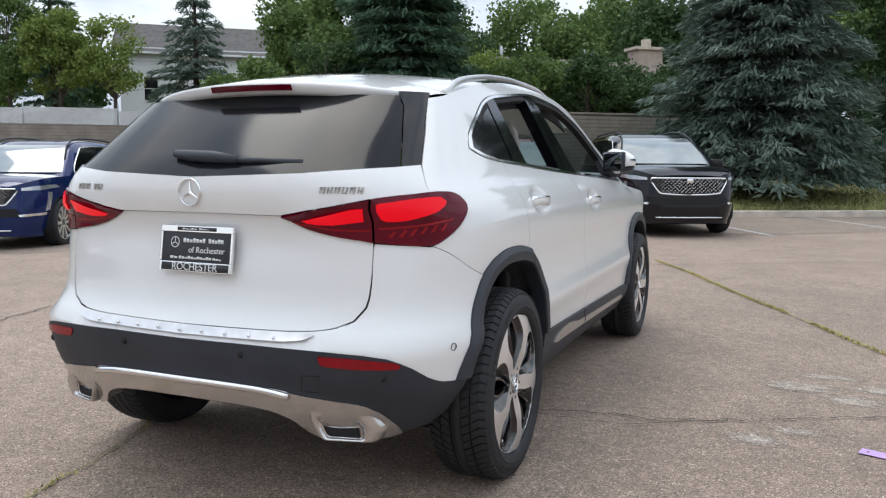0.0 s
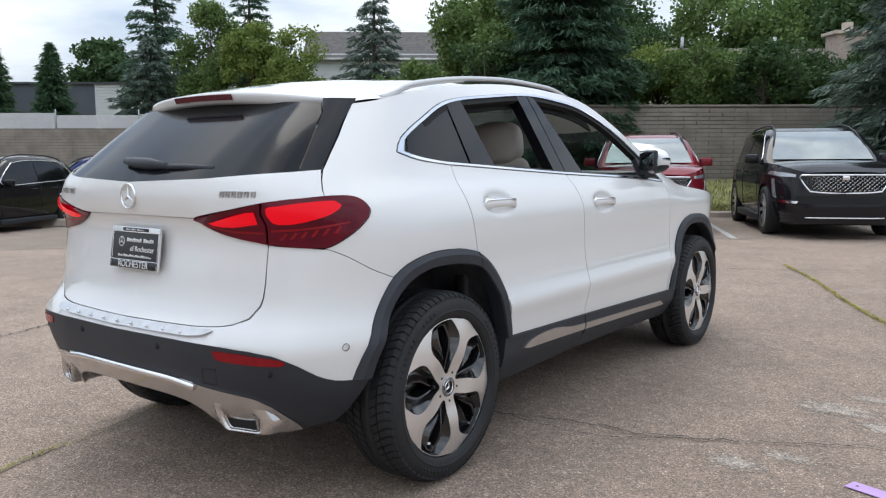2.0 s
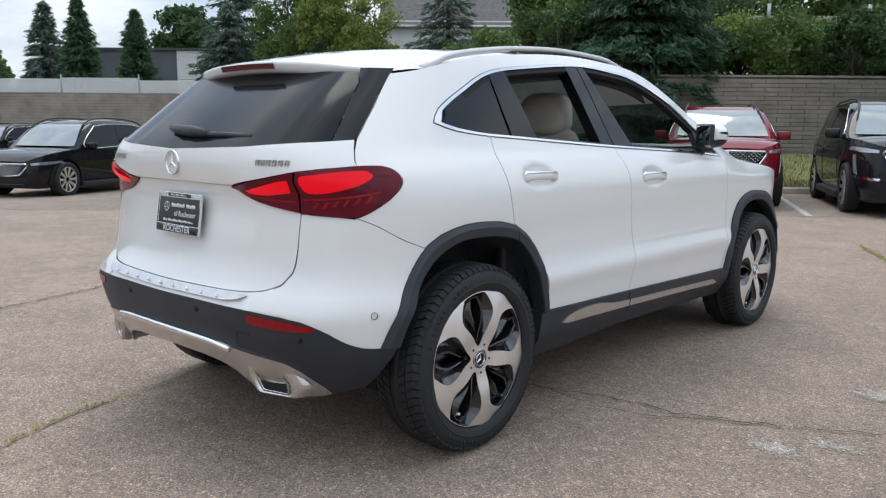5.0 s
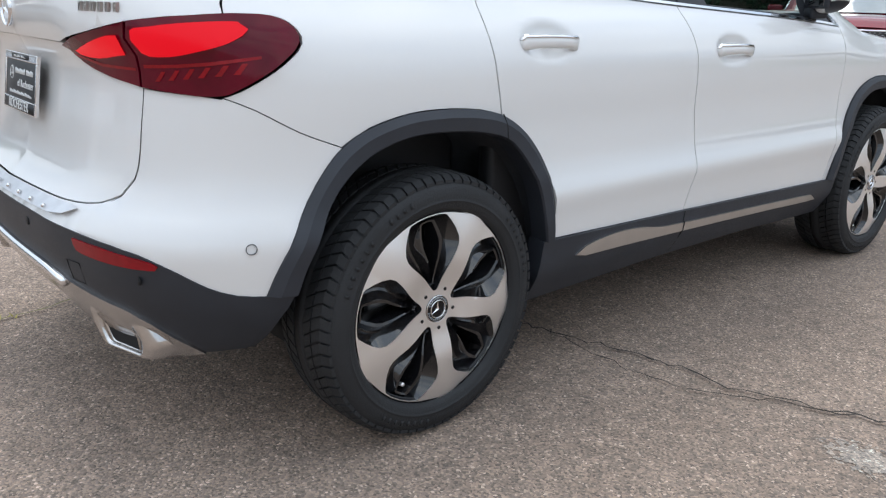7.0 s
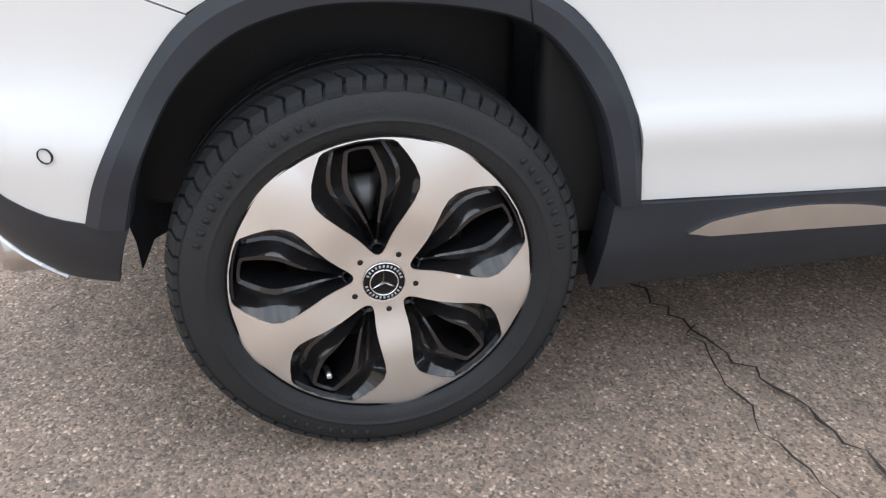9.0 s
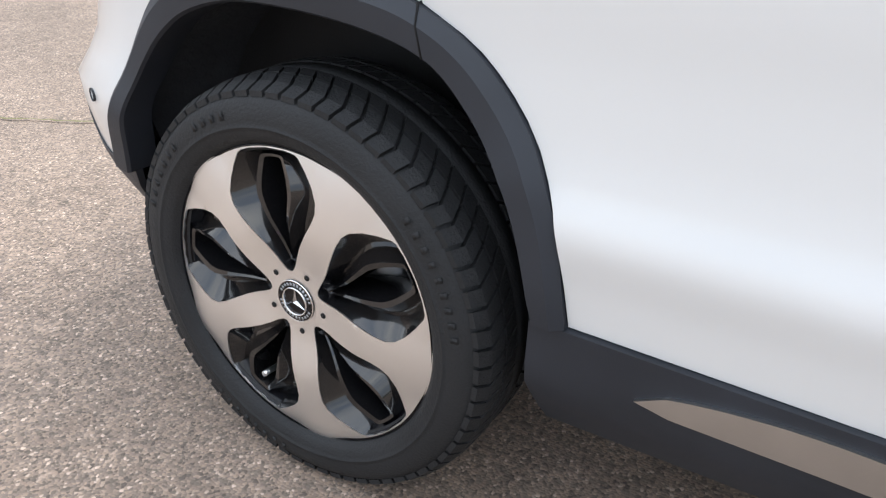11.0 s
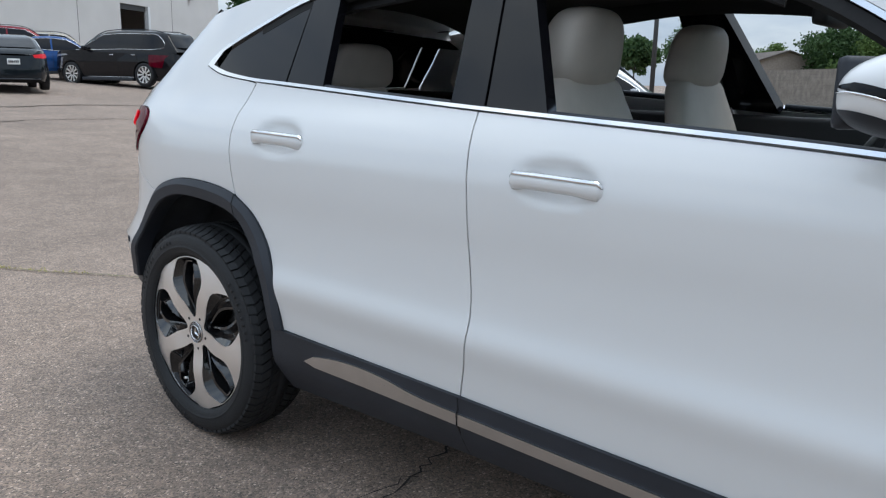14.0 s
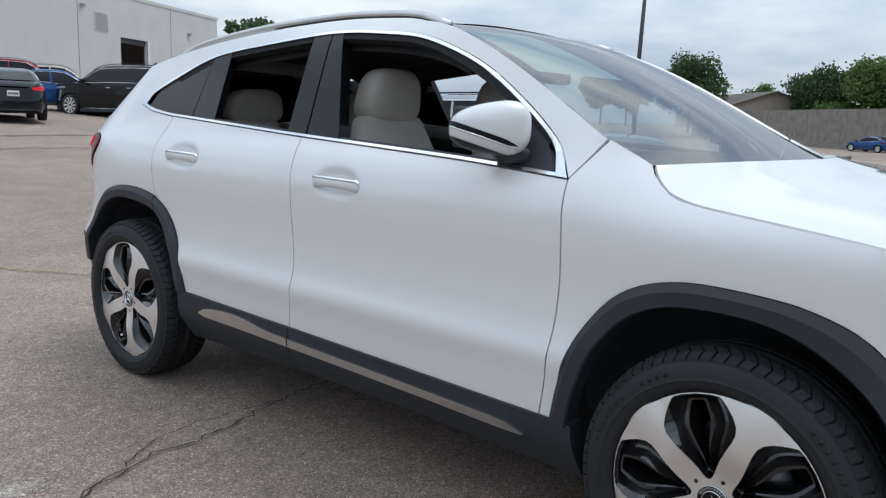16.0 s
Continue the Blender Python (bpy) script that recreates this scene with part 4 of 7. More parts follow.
def mirror_cap(sx):
    """The door mirror, swept back: a rounded white cap over a black lower shell, with a dark lamp strip."""

    def cap(a, b, swell=0.0):
        d = Vector((math.cos(b) * math.cos(a), math.cos(b) * math.sin(a), math.sin(b)))
        p = Vector([math.copysign(abs(q) ** 0.74, q) for q in d])
        return Vector((p.x * 0.122, p.y * (0.066 if p.y > 0 else 0.050), p.z * 0.076 * (1 - 0.24 * p.x) - 0.004 * p.x)) * (1 + swell)

    def over(p):
        return p.z + 0.026 - 0.31 * p.x

    def climb(a, want):
        lo, hi = -1.5, 1.5
        for _ in range(30):
            mid = (lo + hi) / 2
            lo, hi = (mid, hi) if over(cap(a, mid)) < want else (lo, mid)
        return lo

    def band(low, high, a0, a1, swell, n=48, m=5):
        bm = bmesh.new()
        rows = []
        for i in range(n + 1):
            a = radians(a0 + (a1 - a0) * i / n)
            f = min(1, 5 * i / n, 5 * (1 - i / n)) if high < 0.02 and low > -0.02 else 1.0
            b0 = climb(a, low * f) if low > -0.2 else -1.5
            b1 = climb(a, high * f)
            rows.append([bm.verts.new(cap(a, b0 + (b1 - b0) * k / m, swell)) for k in range(m + 1)])
        for r0, r1 in zip(rows[:-1], rows[1:]):
            for k in range(m):
                bm.faces.new((r0[k], r1[k], r1[k + 1], r0[k + 1]))
        bmesh.ops.recalc_face_normals(bm, faces=bm.faces)
        return bm

    bm = bmesh.new()
    rows = [[bm.verts.new(cap(2 * math.pi * i / 64, -1.5 + 3.0 * k / 28)) for k in range(29)] for i in range(64)]
    for i in range(64):
        for k in range(28):
            bm.faces.new((rows[i][k], rows[(i + 1) % 64][k], rows[(i + 1) % 64][k + 1], rows[i][k + 1]))
    bm.faces.new([r[0] for r in rows[::-1]])
    bm.faces.new([r[-1] for r in rows])
    bmesh.ops.recalc_face_normals(bm, faces=bm.faces)
    m = part("door_mirror", bm, W, car, "white door mirror cap with a dark lamp strip", at=Matrix.Diagonal((sx, 1, 1, 1)) @ pose(0.868, 2.012, 1.198, 0, 0, -42) @ Matrix.Scale(0.94, 4))
    part("mirror_bezel", boxed(-0.108, 0.104, -0.056, -0.030, -0.060, 0.062, 0.012), M["plastic"], m)
    part("mirror_glass", boxed(-0.096, 0.092, -0.0575, -0.054, -0.050, 0.052, 0.001), M["mirror"], m, "mirror glass")
    part("lamp_strip", band(-0.0085, 0.0085, -15, 128, 0.012), M["gloss_black"], m, "smoked indicator strip")
    part("lamp_edge", tube([cap(radians(-12 + 138 * i / 40), climb(radians(-12 + 138 * i / 40), -0.009), 0.012) for i in range(41)], 0.0022, 6), M["chrome"], m)
    part("lower_shell", band(-0.5, -0.036, -60, 200, 0.008), M["plastic"], m, "black lower mirror shell")
    part("mirror_foot", boxed(-0.125, -0.02, -0.055, 0.02, -0.100, -0.055, 0.015), M["plastic"], m)


mirror_cap(1)
mirror_cap(-1)

# floor, wheel housings, inner sides
part("underbody", boxed(-0.74, 0.74, -0.30, 3.35, 0.24, 0.30, 0.02), M["dark"], car)
for y in (0.0, 2.729):
    for sx in (1, -1):
        bm = bmesh.new()
        rows = []
        for i in range(25):
            a = math.radians(4 + 182 * i / 24)
            g = min(max((math.degrees(a) - 138) / 40, 0.0), 1.0)
            rows.append([bm.verts.new((sx * x, y + r * math.cos(a), 0.375 + r * math.sin(a))) for x, r in ((0.853 - 0.13 * g, 0.478 - 0.06 * g), (0.84 - 0.14 * g, 0.476 - 0.06 * g), (0.60, 0.46 - 0.05 * g), (0.48, 0.30), (0.47, 0.02))])
        for a, b in zip(rows[:-1], rows[1:]):
            for j in range(4):
                bm.faces.new((a[j], a[j + 1], b[j + 1], b[j]))
        part("wheel_housing", bm, M["liner"], car)
part("rear_axle_beam", boxed(-0.6, 0.6, -0.05, 0.05, 0.28, 0.36, 0.02), M["dark"], car)
for sx in (1, -1):
    part("door_inner", boxed(min(sx * 0.70, sx * 0.76), max(sx * 0.70, sx * 0.76), 0.30, 2.25, 0.35, 1.10, 0.02), M["interior"], car)
    part("trunk_side", boxed(min(sx * 0.50, sx * 0.60), max(sx * 0.50, sx * 0.60), -0.50, 0.30, 0.40, 1.15, 0.02), M["interior"], car)
part("headliner", grid_sheet(lambda u, y: tuple(Vector(roof_at(u, y)) - Vector((0, 0, 0.045))), -0.97, 0.97, -0.05, 1.50, 12, 10), M["headliner"], car)
cant = spline(*zip(*[(p[0], p[1]) for p in up_in[::-1]]))
both("roof_side_lining", grid_sheet(lambda t, y: (fX(cant(y)) - 0.035 - 0.05 * t, y, cant(y) + 0.03 - 0.085 * (1 - t)), 0, 1, 0.10, 1.72, 4, 20, 0.01), M["headliner"], car, "dark roof side lining")
part("dashboard", grid_sheet(lambda u, t: (0.74 * u, 1.78 + 0.65 * t, 0.98 + 0.07 * math.sin(math.pi * min(t * 1.3, 1)) - 0.10 * (1 - t) ** 3), -1, 1, 0, 1, 12, 8, 0.05), M["interior"], car)
bm = lathe([(0.0, 0.165), (0.012, 0.182), (0.0, 0.199), (-0.012, 0.182), (0.0, 0.165)], 40)
steer = part("steering_wheel", bm, M["interior"], car, at=pose(-0.37, 1.66, 0.93, 0, 25, 90))
part("wheel_hub", boxed(-0.02, 0.02, -0.165, 0.165, -0.04, 0.04, 0.015), M["interior"], steer)
part("rear_view_mirror", boxed(-0.11, 0.11, 1.62, 1.66, 1.36, 1.42, 0.015), M["interior"], car)


def seat(x, y, back_h, w, front=True):
    """A leather seat: cushion, reclined backrest and headrest on two posts."""
    s = part("seat", boxed(x - w / 2, x + w / 2, y, y + 0.50, 0.55, 0.70, 0.05), M["cream"], car, "cream leather seat")
    bk = bmesh.new()
    g = []
    for i in range(9):
        t = i / 8
        ww = w * (0.46 + 0.05 * math.sin(math.pi * t) - 0.10 * t**3)
        zc, yc = 0.60 + back_h * t, y + 0.02 - 0.16 * t
        th = 0.075 * (1 - 0.35 * t)
        ring = []
        for k in range(20):
            a = 2 * math.pi * k / 20
            cx, cy = math.cos(a), math.sin(a)
            ring.append(bk.verts.new((x + ww * math.copysign(abs(cx) ** 0.5, cx), yc + th * math.copysign(abs(cy) ** 0.7, cy) * (1.0 if cy < 0 else (0.75 + 0.35 * abs(cx))), zc)))
        g.append(ring)
    for a, b in zip(g[:-1], g[1:]):
        for k in range(20):
            bk.faces.new((a[k], a[(k + 1) % 20], b[(k + 1) % 20], b[k]))
    top = g[-1]
    for up, sc in ((0.022, 0.95), (0.038, 0.84), (0.046, 0.62)):
        mid = sum((v.co for v in g[-1]), Vector()) / 20
        ring = [bk.verts.new((mid.x + (v.co.x - mid.x) * sc, mid.y + (v.co.y - mid.y) * sc - 0.004, mid.z + up)) for v in g[-1]]
        for k in range(20):
            bk.faces.new((top[k], top[(k + 1) % 20], ring[(k + 1) % 20], ring[k]))
        top = ring
    bk.faces.new(top)
    bmesh.ops.recalc_face_normals(bk, faces=bk.faces)
    part("backrest", bk, M["cream"], s, "cream leather backrest")
    hr = bmesh.new()
    bmesh.ops.create_uvsphere(hr, u_segments=24, v_segments=16, radius=1)
    hz = 0.60 + back_h + (0.118 if front else 0.100)
    for v in hr.verts:
        p = Vector([math.copysign(abs(a) ** 0.6, a) for a in v.co])
        v.co = Vector((x + p.x * (0.148 - 0.020 * p.z), y - 0.145 + p.y * 0.066 + 0.016 * p.z, hz + p.z * (0.108 if front else 0.080)))
    part("headrest", hr, M["cream"], s, "cream leather headrest")
    for d in (-0.06, 0.06):
        part("headrest_post", tube([(x + d, y - 0.14, 0.56 + back_h), (x + d, y - 0.142, hz)], 0.006, 6), M["chrome"], s)


for x in (0.37, -0.37):
    seat(x, 1.27, 0.575, 0.52)
    seat(x * 0.95, 0.36, 0.54, 0.38, False)


# ---- wheels ----
def wheel_set():
    """One wheel: tyre with cut tread and sidewall ribs, alloy face with five leaf-shaped pockets, black spokes, brake disc, hub cap."""
    R, WID = 0.358, 0.1175
    prof = [(-0.102, 0.250), (-0.114, 0.268), (-0.1175, 0.300), (-0.1135, 0.322), (-0.105, 0.335), (-0.088, 0.345)]
    outer = [(-x, r) for x, r in prof[::-1]]
    mid = [(-0.055, R - 0.0085), (-0.0190, R - 0.0085), (-0.0180, R), (0.0180, R), (0.0190, R - 0.0085), (0.055, R - 0.0085)]
    full = prof + mid + [p for p in outer if p[1] > 0.30] + [(0.1176, 0.300), (0.1172, 0.2935), (0.1187, 0.2925), (0.1187, 0.2905), (0.1168, 0.289), (0.1158, 0.2840), (0.1120, 0.2740), (0.1075, 0.2680), (0.1015, 0.2652), (0.090, 0.250)]
    w = thing("wheel_template", "", "")
    tyre = part("tyre", lathe(full, 120), M["rubber"], w, "black road tyre with a directional tread")
    # tread blocks: curved cross bars that leave sipes between them
    bm = bmesh.new()
    N = 70
    for i in range(N):
        for sx in (1, -1):
            a0 = 2 * math.pi * (i + (0.5 if sx < 0 else 0)) / N
            for x0, x1, d0, d1, r0, r1 in ((0.058, 0.086, 0.064, 0.022, R + 0.0010, R - 0.0040), (0.086, 0.1065, 0.022, 0.034, R - 0.004, R - 0.0145), (0.0225, 0.0525, 0.122, 0.072, R + 0.0014, R + 0.0012)):
                wd = 2 * math.pi / N * (0.80 if x0 > 0.05 else 0.82)
                quad = []
                for x, d, r in ((x0, d0, r0), (x1, d1, r1)):
                    for s in (0, 1):
                        quad.append((x, a0 + d + s * wd, r))
                up = [bm.verts.new((sx * x, r * math.cos(a), r * math.sin(a))) for x, a, r in quad]
                dn = [bm.verts.new((sx * x, (r - 0.009) * math.cos(a), (r - 0.009) * math.sin(a))) for x, a, r in quad]
                for f in ((0, 1, 3, 2),):
                    bm.faces.new([up[k] for k in f])
                for a, b in ((0, 1), (1, 3), (3, 2), (2, 0)):
                    bm.faces.new((up[a], up[b], dn[b], dn[a]))
    bmesh.ops.recalc_face_normals(bm, faces=bm.faces)
    part("tread", bm, M["rubber"], tyre, smooth=False)["kind"] = "stuff"
    # raised maker's lettering as plain bars
    for a_mid, n in ((118, 4), (150, 7), (28, 9), (-110, 8)):
        for i in range(n):
            a = radians(a_mid + 4.2 * (i - n / 2))
            part("plain_bar", boxed(-0.0006, 0.0001, -0.0042, 0.0042, -0.0065, 0.0065), M["rubber"], tyre, at=pose(0.1180, 0.312 * math.cos(a), 0.312 * math.sin(a), 0, 0, 0) @ pose(0, 0, 0, math.degrees(a) - 90, 0, 0))
    rim = part("rim_barrel", lathe([(0.098, 0.2615), (0.1005, 0.2615), (0.097, 0.256), (0.090, 0.252), (0.070, 0.240), (-0.09, 0.235), (-0.10, 0.255)], 96), M["gloss_black"], w, "black alloy rim barrel")

    C0 = 98.3
    leaf = [(0.052, 0.0), (0.055, 7.0), (0.066, 12.5), (0.085, 16.5), (0.105, 19.8), (0.135, 24.2), (0.163, 27.0), (0.183, 27.6), (0.200, 26.2), (0.218, 22.6), (0.236, 18.2), (0.2515, 14.4), (0.2550, 12.6), (0.2562, 8.0), (0.2566, 0.0)]
    leaf = leaf + [(r, -a) for r, a in leaf[::-1][1:-1]]

    def face(u, v):
        """The machined face: a shallow dish at the hub, spokes crowned across and falling away to the rim."""
        r = math.hypot(u, v)
        off = (math.degrees(math.atan2(v, u)) - C0 - 36) % 72
        off = radians(min(off, 72 - off))
        d = r * math.sin(off)
        f = min(max((r - 0.05) / 0.10, 0), 1)
        return (0.0975 + 0.0140 * f * f * (3 - 2 * f) - 0.72 * max(0.0, r - 0.14) ** 2 - 1.0 * min(d, 0.055) ** 2 * f, u, v)

    holes = []
    for i in range(5):
        c = radians(C0 + 72 * i)
        holes.append([Vector((r * math.cos(c + radians(a)), r * math.sin(c + radians(a)), 0)) for r, a in leaf])
    disc = [Vector((0.2642 * math.cos(2 * math.pi * k / 144), 0.2642 * math.sin(2 * math.pi * k / 144), 0)) for k in range(144)]
    part("alloy_face", sheet(disc, face, holes, 0.0125, 0.0, 0.010), M["machined"], w, "machined alloy wheel face with five leaf pockets")
    # black pockets: a sloping flank, a ridge and a tapered slot through the middle
    for i in range(5):
        c = radians(C0 + 72 * i)
        bm = bmesh.new()
        rows = []
        for dep, sa, sr, mid in ((-0.0015, 1.0, 1.0, 0.165), (-0.0065, 0.955, 0.982, 0.165), (-0.032, 0.68, 0.93, 0.168), (-0.030, 0.60, 0.91, 0.168), (-0.008, 0.40, 0.86, 0.168), (-0.010, 0.30, 0.80, 0.170), (-0.050, 0.20, 0.76, 0.172), (-0.080, 0.18, 0.75, 0.172)):
            row = []
            for r, a in leaf:
                q, b = mid + (r - mid) * sr, c + radians(a * sa)
                if sa < 0.6:
                    b = c + radians(a * sa) * (0.55 + 0.45 * min(max((q - 0.06) / 0.12, 0), 1))
                u, v = q * math.cos(b), q * math.sin(b)
                row.append(bm.verts.new((face(r * math.cos(c + radians(a)), r * math.sin(c + radians(a)))[0] + dep, u, v)))
            rows.append(row)
        for r0, r1 in zip(rows[:-1], rows[1:]):
            n = len(r0)
            for k in range(n):
                bm.faces.new((r0[k], r0[(k + 1) % n], r1[(k + 1) % n], r1[k]))
        bmesh.ops.recalc_face_normals(bm, faces=bm.faces)
        for e in bm.edges:
            if len(e.link_faces) == 2 and e.link_faces[0].normal.angle(e.link_faces[1].normal, 0) > 0.5:
                e.smooth = False
        part("pocket", bm, M["wheel_black"], w, "gloss black pocket with a slot")
    part("brake_disc", lathe([(0.0, 0.06), (0.02, 0.06), (0.02, 0.165), (0.0, 0.165)], 48), M["disc"], w, "steel brake disc")
    # near-black disc added to give the shade behind the slots
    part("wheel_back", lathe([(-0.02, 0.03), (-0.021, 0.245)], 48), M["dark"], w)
    part("hub_cap", lathe([(0.085, 0.0375), (0.0990, 0.0375), (0.1005, 0.0360), (0.1002, 0.030), (0.0990, 0.026), (0.0995, 0.0005)], 40), M["gloss_black"], w, "black hub cap with a bright ring")
    star(0.0255, 0.003, w, pose(0.0985, 0, 0), M["chrome"])
    for k in range(28):
        a = 2 * math.pi * k / 28
        if k % 14 not in (0, 13):
            part("plain_bar", boxed(-0.0004, 0.0004, -0.0018, 0.0018, -0.0024, 0.0024), M["lens"], w, at=pose(0.1006, 0.0308 * math.cos(a), 0.0308 * math.sin(a), math.degrees(a) - 90))
    part("cap_ring", lathe([(0.0995, 0.0355), (0.1015, 0.0362), (0.0995, 0.0374)], 40), M["chrome"], w)
    for i in range(5):
        a = radians(C0 + 36 + 72 * i)
        part("face_hole", lathe([(0.0, 0.0050), (0.0981, 0.0050), (0.0981, 0.0003)], 14), M["dark"], w, at=pose(0.0006, 0.056 * math.cos(a), 0.056 * math.sin(a)))
        a = radians(C0 + 72 * i)
        part("lug_recess", lathe([(0.060, 0.0125), (0.090, 0.0125), (0.0905, 0.0105), (0.068, 0.0100), (0.068, 0.0003)], 16), M["gloss_black"], w, at=pose(0, 0.0590 * math.cos(a), 0.0590 * math.sin(a)))
    va = radians(C0 + 144)
    part("tyre_valve", tube([(0.05, 0.226 * math.cos(va), 0.226 * math.sin(va)), (0.088, 0.218 * math.cos(va), 0.218 * math.sin(va))], 0.0055, 8), M["machined"], w, "metal tyre valve")
    return w


w0 = wheel_set()
for n, (x, y, turn) in enumerate(((0.790, 0.0, 0), (0.790, 2.729, 6), (-0.790, 0.0, 0), (-0.790, 2.729, 6))):
    m = pose(x, y, 0.358) @ (pose(0, 0, 0, turn, 0, 0) if x > 0 else pose(0, 0, 0, turn, 0, 180))
    w = w0 if n == 0 else copy_thing(w0, m)
    w.name = "wheel"
    for key in ("label", "category", "group", "kind"):
        if key in w:
            del w[key]
    w.parent = car
    w.matrix_local = m

# ---- ground and paving ----
def asphalt_material(name, tone, dark_oval=False):
    m = bpy.data.materials.new(name)
    m.use_nodes = True
    n, l = m.node_tree.nodes, m.node_tree.links
    b = n["Principled BSDF"]
    b.inputs["Roughness"].default_value = 0.86
    tc = n.new("ShaderNodeTexCoord")
    v = n.new("ShaderNodeTexVoronoi")
    v.inputs["Scale"].default_value = 165
    l.new(tc.outputs["Object"], v.inputs["Vector"])
    sep = n.new("ShaderNodeSeparateColor")
    l.new(v.outputs["Color"], sep.inputs[0])
    ramp = n.new("ShaderNodeValToRGB")
    cr = ramp.color_ramp
    cr.elements[0].position, cr.elements[0].color = 0.0, tuple(t * 0.45 for t in tone) + (1,)
    cr.elements[1].position, cr.elements[1].color = 1.0, tuple(min(t * 2.3, 0.68) for t in tone) + (1,)
    for pos, k, warm in ((0.28, 0.78, 0.98), (0.60, 1.0, 1.03), (0.86, 1.22, 1.06), (0.95, 1.45, 1.04)):
        e = cr.elements.new(pos)
        e.color = (tone[0] * k * warm, tone[1] * k, tone[2] * k / warm, 1)
    l.new(sep.outputs[0], ramp.inputs[0])
    base, last = None, ramp.outputs[0]
    for scale, lo, hi, amt in ((0.35, 0.3, 0.7, 0.11), (2.2, 0.3, 0.7, 0.12), (14.0, 0.3, 0.7, 0.14)):
        nz = n.new("ShaderNodeTexNoise")
        nz.inputs["Scale"].default_value, nz.inputs["Detail"].default_value = scale, 6
        l.new(tc.outputs["Object"], nz.inputs["Vector"])
        mr = n.new("ShaderNodeMapRange")
        mr.inputs[1].default_value, mr.inputs[2].default_value = lo, hi
        mr.inputs[3].default_value, mr.inputs[4].default_value = 1 - amt, 1 + amt
        l.new(nz.outputs["Fac"], mr.inputs[0])
        vm = n.new("ShaderNodeVectorMath")
        vm.operation = "SCALE"
        l.new(last, vm.inputs[0])
        l.new(mr.outputs[0], vm.inputs["Scale"])
        last = vm.outputs[0]
    if dark_oval:
        # an oval right of the car, up to a tenth darker, uneven at its edge
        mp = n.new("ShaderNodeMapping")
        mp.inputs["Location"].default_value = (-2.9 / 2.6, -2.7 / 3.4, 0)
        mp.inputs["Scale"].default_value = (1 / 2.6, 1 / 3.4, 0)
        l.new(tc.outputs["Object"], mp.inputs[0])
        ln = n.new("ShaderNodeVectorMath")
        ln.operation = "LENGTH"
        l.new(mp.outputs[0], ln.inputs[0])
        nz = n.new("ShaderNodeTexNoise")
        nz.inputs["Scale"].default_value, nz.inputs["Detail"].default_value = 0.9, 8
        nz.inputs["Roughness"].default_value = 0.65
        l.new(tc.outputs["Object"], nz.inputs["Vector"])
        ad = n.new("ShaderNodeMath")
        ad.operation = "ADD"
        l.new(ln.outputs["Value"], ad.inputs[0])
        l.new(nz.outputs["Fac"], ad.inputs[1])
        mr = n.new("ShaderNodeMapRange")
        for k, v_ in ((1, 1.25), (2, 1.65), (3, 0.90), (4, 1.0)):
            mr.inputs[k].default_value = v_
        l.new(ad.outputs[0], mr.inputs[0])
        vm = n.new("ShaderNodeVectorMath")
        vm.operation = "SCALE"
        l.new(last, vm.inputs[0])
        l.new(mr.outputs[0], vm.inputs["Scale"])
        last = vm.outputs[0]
    l.new(last, b.inputs["Base Color"])
    inv = n.new("ShaderNodeMath")
    inv.operation = "SUBTRACT"
    inv.inputs[0].default_value = 1.0
    l.new(v.outputs["Distance"], inv.inputs[1])
    bp = n.new("ShaderNodeBump")
    bp.inputs["Strength"].default_value, bp.inputs["Distance"].default_value = 0.55, 0.003
    l.new(inv.outputs[0], bp.inputs["Height"])
    l.new(bp.outputs[0], b.inputs["Normal"])
    return m


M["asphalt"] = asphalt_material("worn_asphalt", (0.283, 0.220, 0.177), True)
M["asphalt_dark"] = asphalt_material("newer_asphalt", (0.240, 0.194, 0.160))
M["asphalt_pale"] = asphalt_material("scuffed_asphalt", (0.34, 0.295, 0.255))
M["crack"] = material("crack_dirt", (0.045, 0.038, 0.033), 0.95, 0, 0.5, 30)
M["kerb"] = material("concrete_kerb", (0.54, 0.47, 0.40), 0.9, 0, 0.3, 3, 0.4, 60)
M["wall_block"] = material("weathered_concrete_block", (0.300, 0.266, 0.228), 0.92, 0, 0.32, 1.3, 0.5, 50, obj_random=0.10)
M["wall_joint"] = material("wall_joint_mortar", (0.150, 0.130, 0.112), 0.95, 0, 0.3, 4, 0.3, 40)
M["grass"] = material("grass_blades", (0.29, 0.30, 0.10), 0.8, 0, 0.45, 1.2)
M["soil"] = material("grass_soil", (0.22, 0.21, 0.09), 0.95, 0, 0.4, 2, 0.3, 30)
M["weed"] = material("weed_moss", (0.40, 0.35, 0.10), 0.9, 0, 0.4, 9)
M["line_paint"] = material("worn_line_paint", (0.55, 0.54, 0.52), 0.8, 0, 0.45, 14)
M["render_wall"] = material("grey_rendered_wall", (0.60, 0.585, 0.57), 0.9, 0, 0.08, 0.4, 0.15, 40)
M["siding"] = material("white_siding", (0.66, 0.67, 0.68), 0.6, 0, 0.06, 1)
M["shingle"] = material("grey_roof_shingle", (0.115, 0.108, 0.104), 0.95, 0, 0.35, 3, 0.5, 25)
M["shingle_brown"] = material("brown_roof_shingle", (0.150, 0.125, 0.108), 0.95, 0, 0.3, 3, 0.5, 25)
M["shed_grey"] = material("dark_grey_cladding", (0.10, 0.11, 0.13), 0.8, 0, 0.1, 1)
M["brick"] = material("pale_brick", (0.40, 0.33, 0.29), 0.9, 0, 0.2, 5, 0.4, 40)
M["steel"] = material("galvanised_steel", (0.42, 0.44, 0.46), 0.5, 0.7, 0.2, 8)
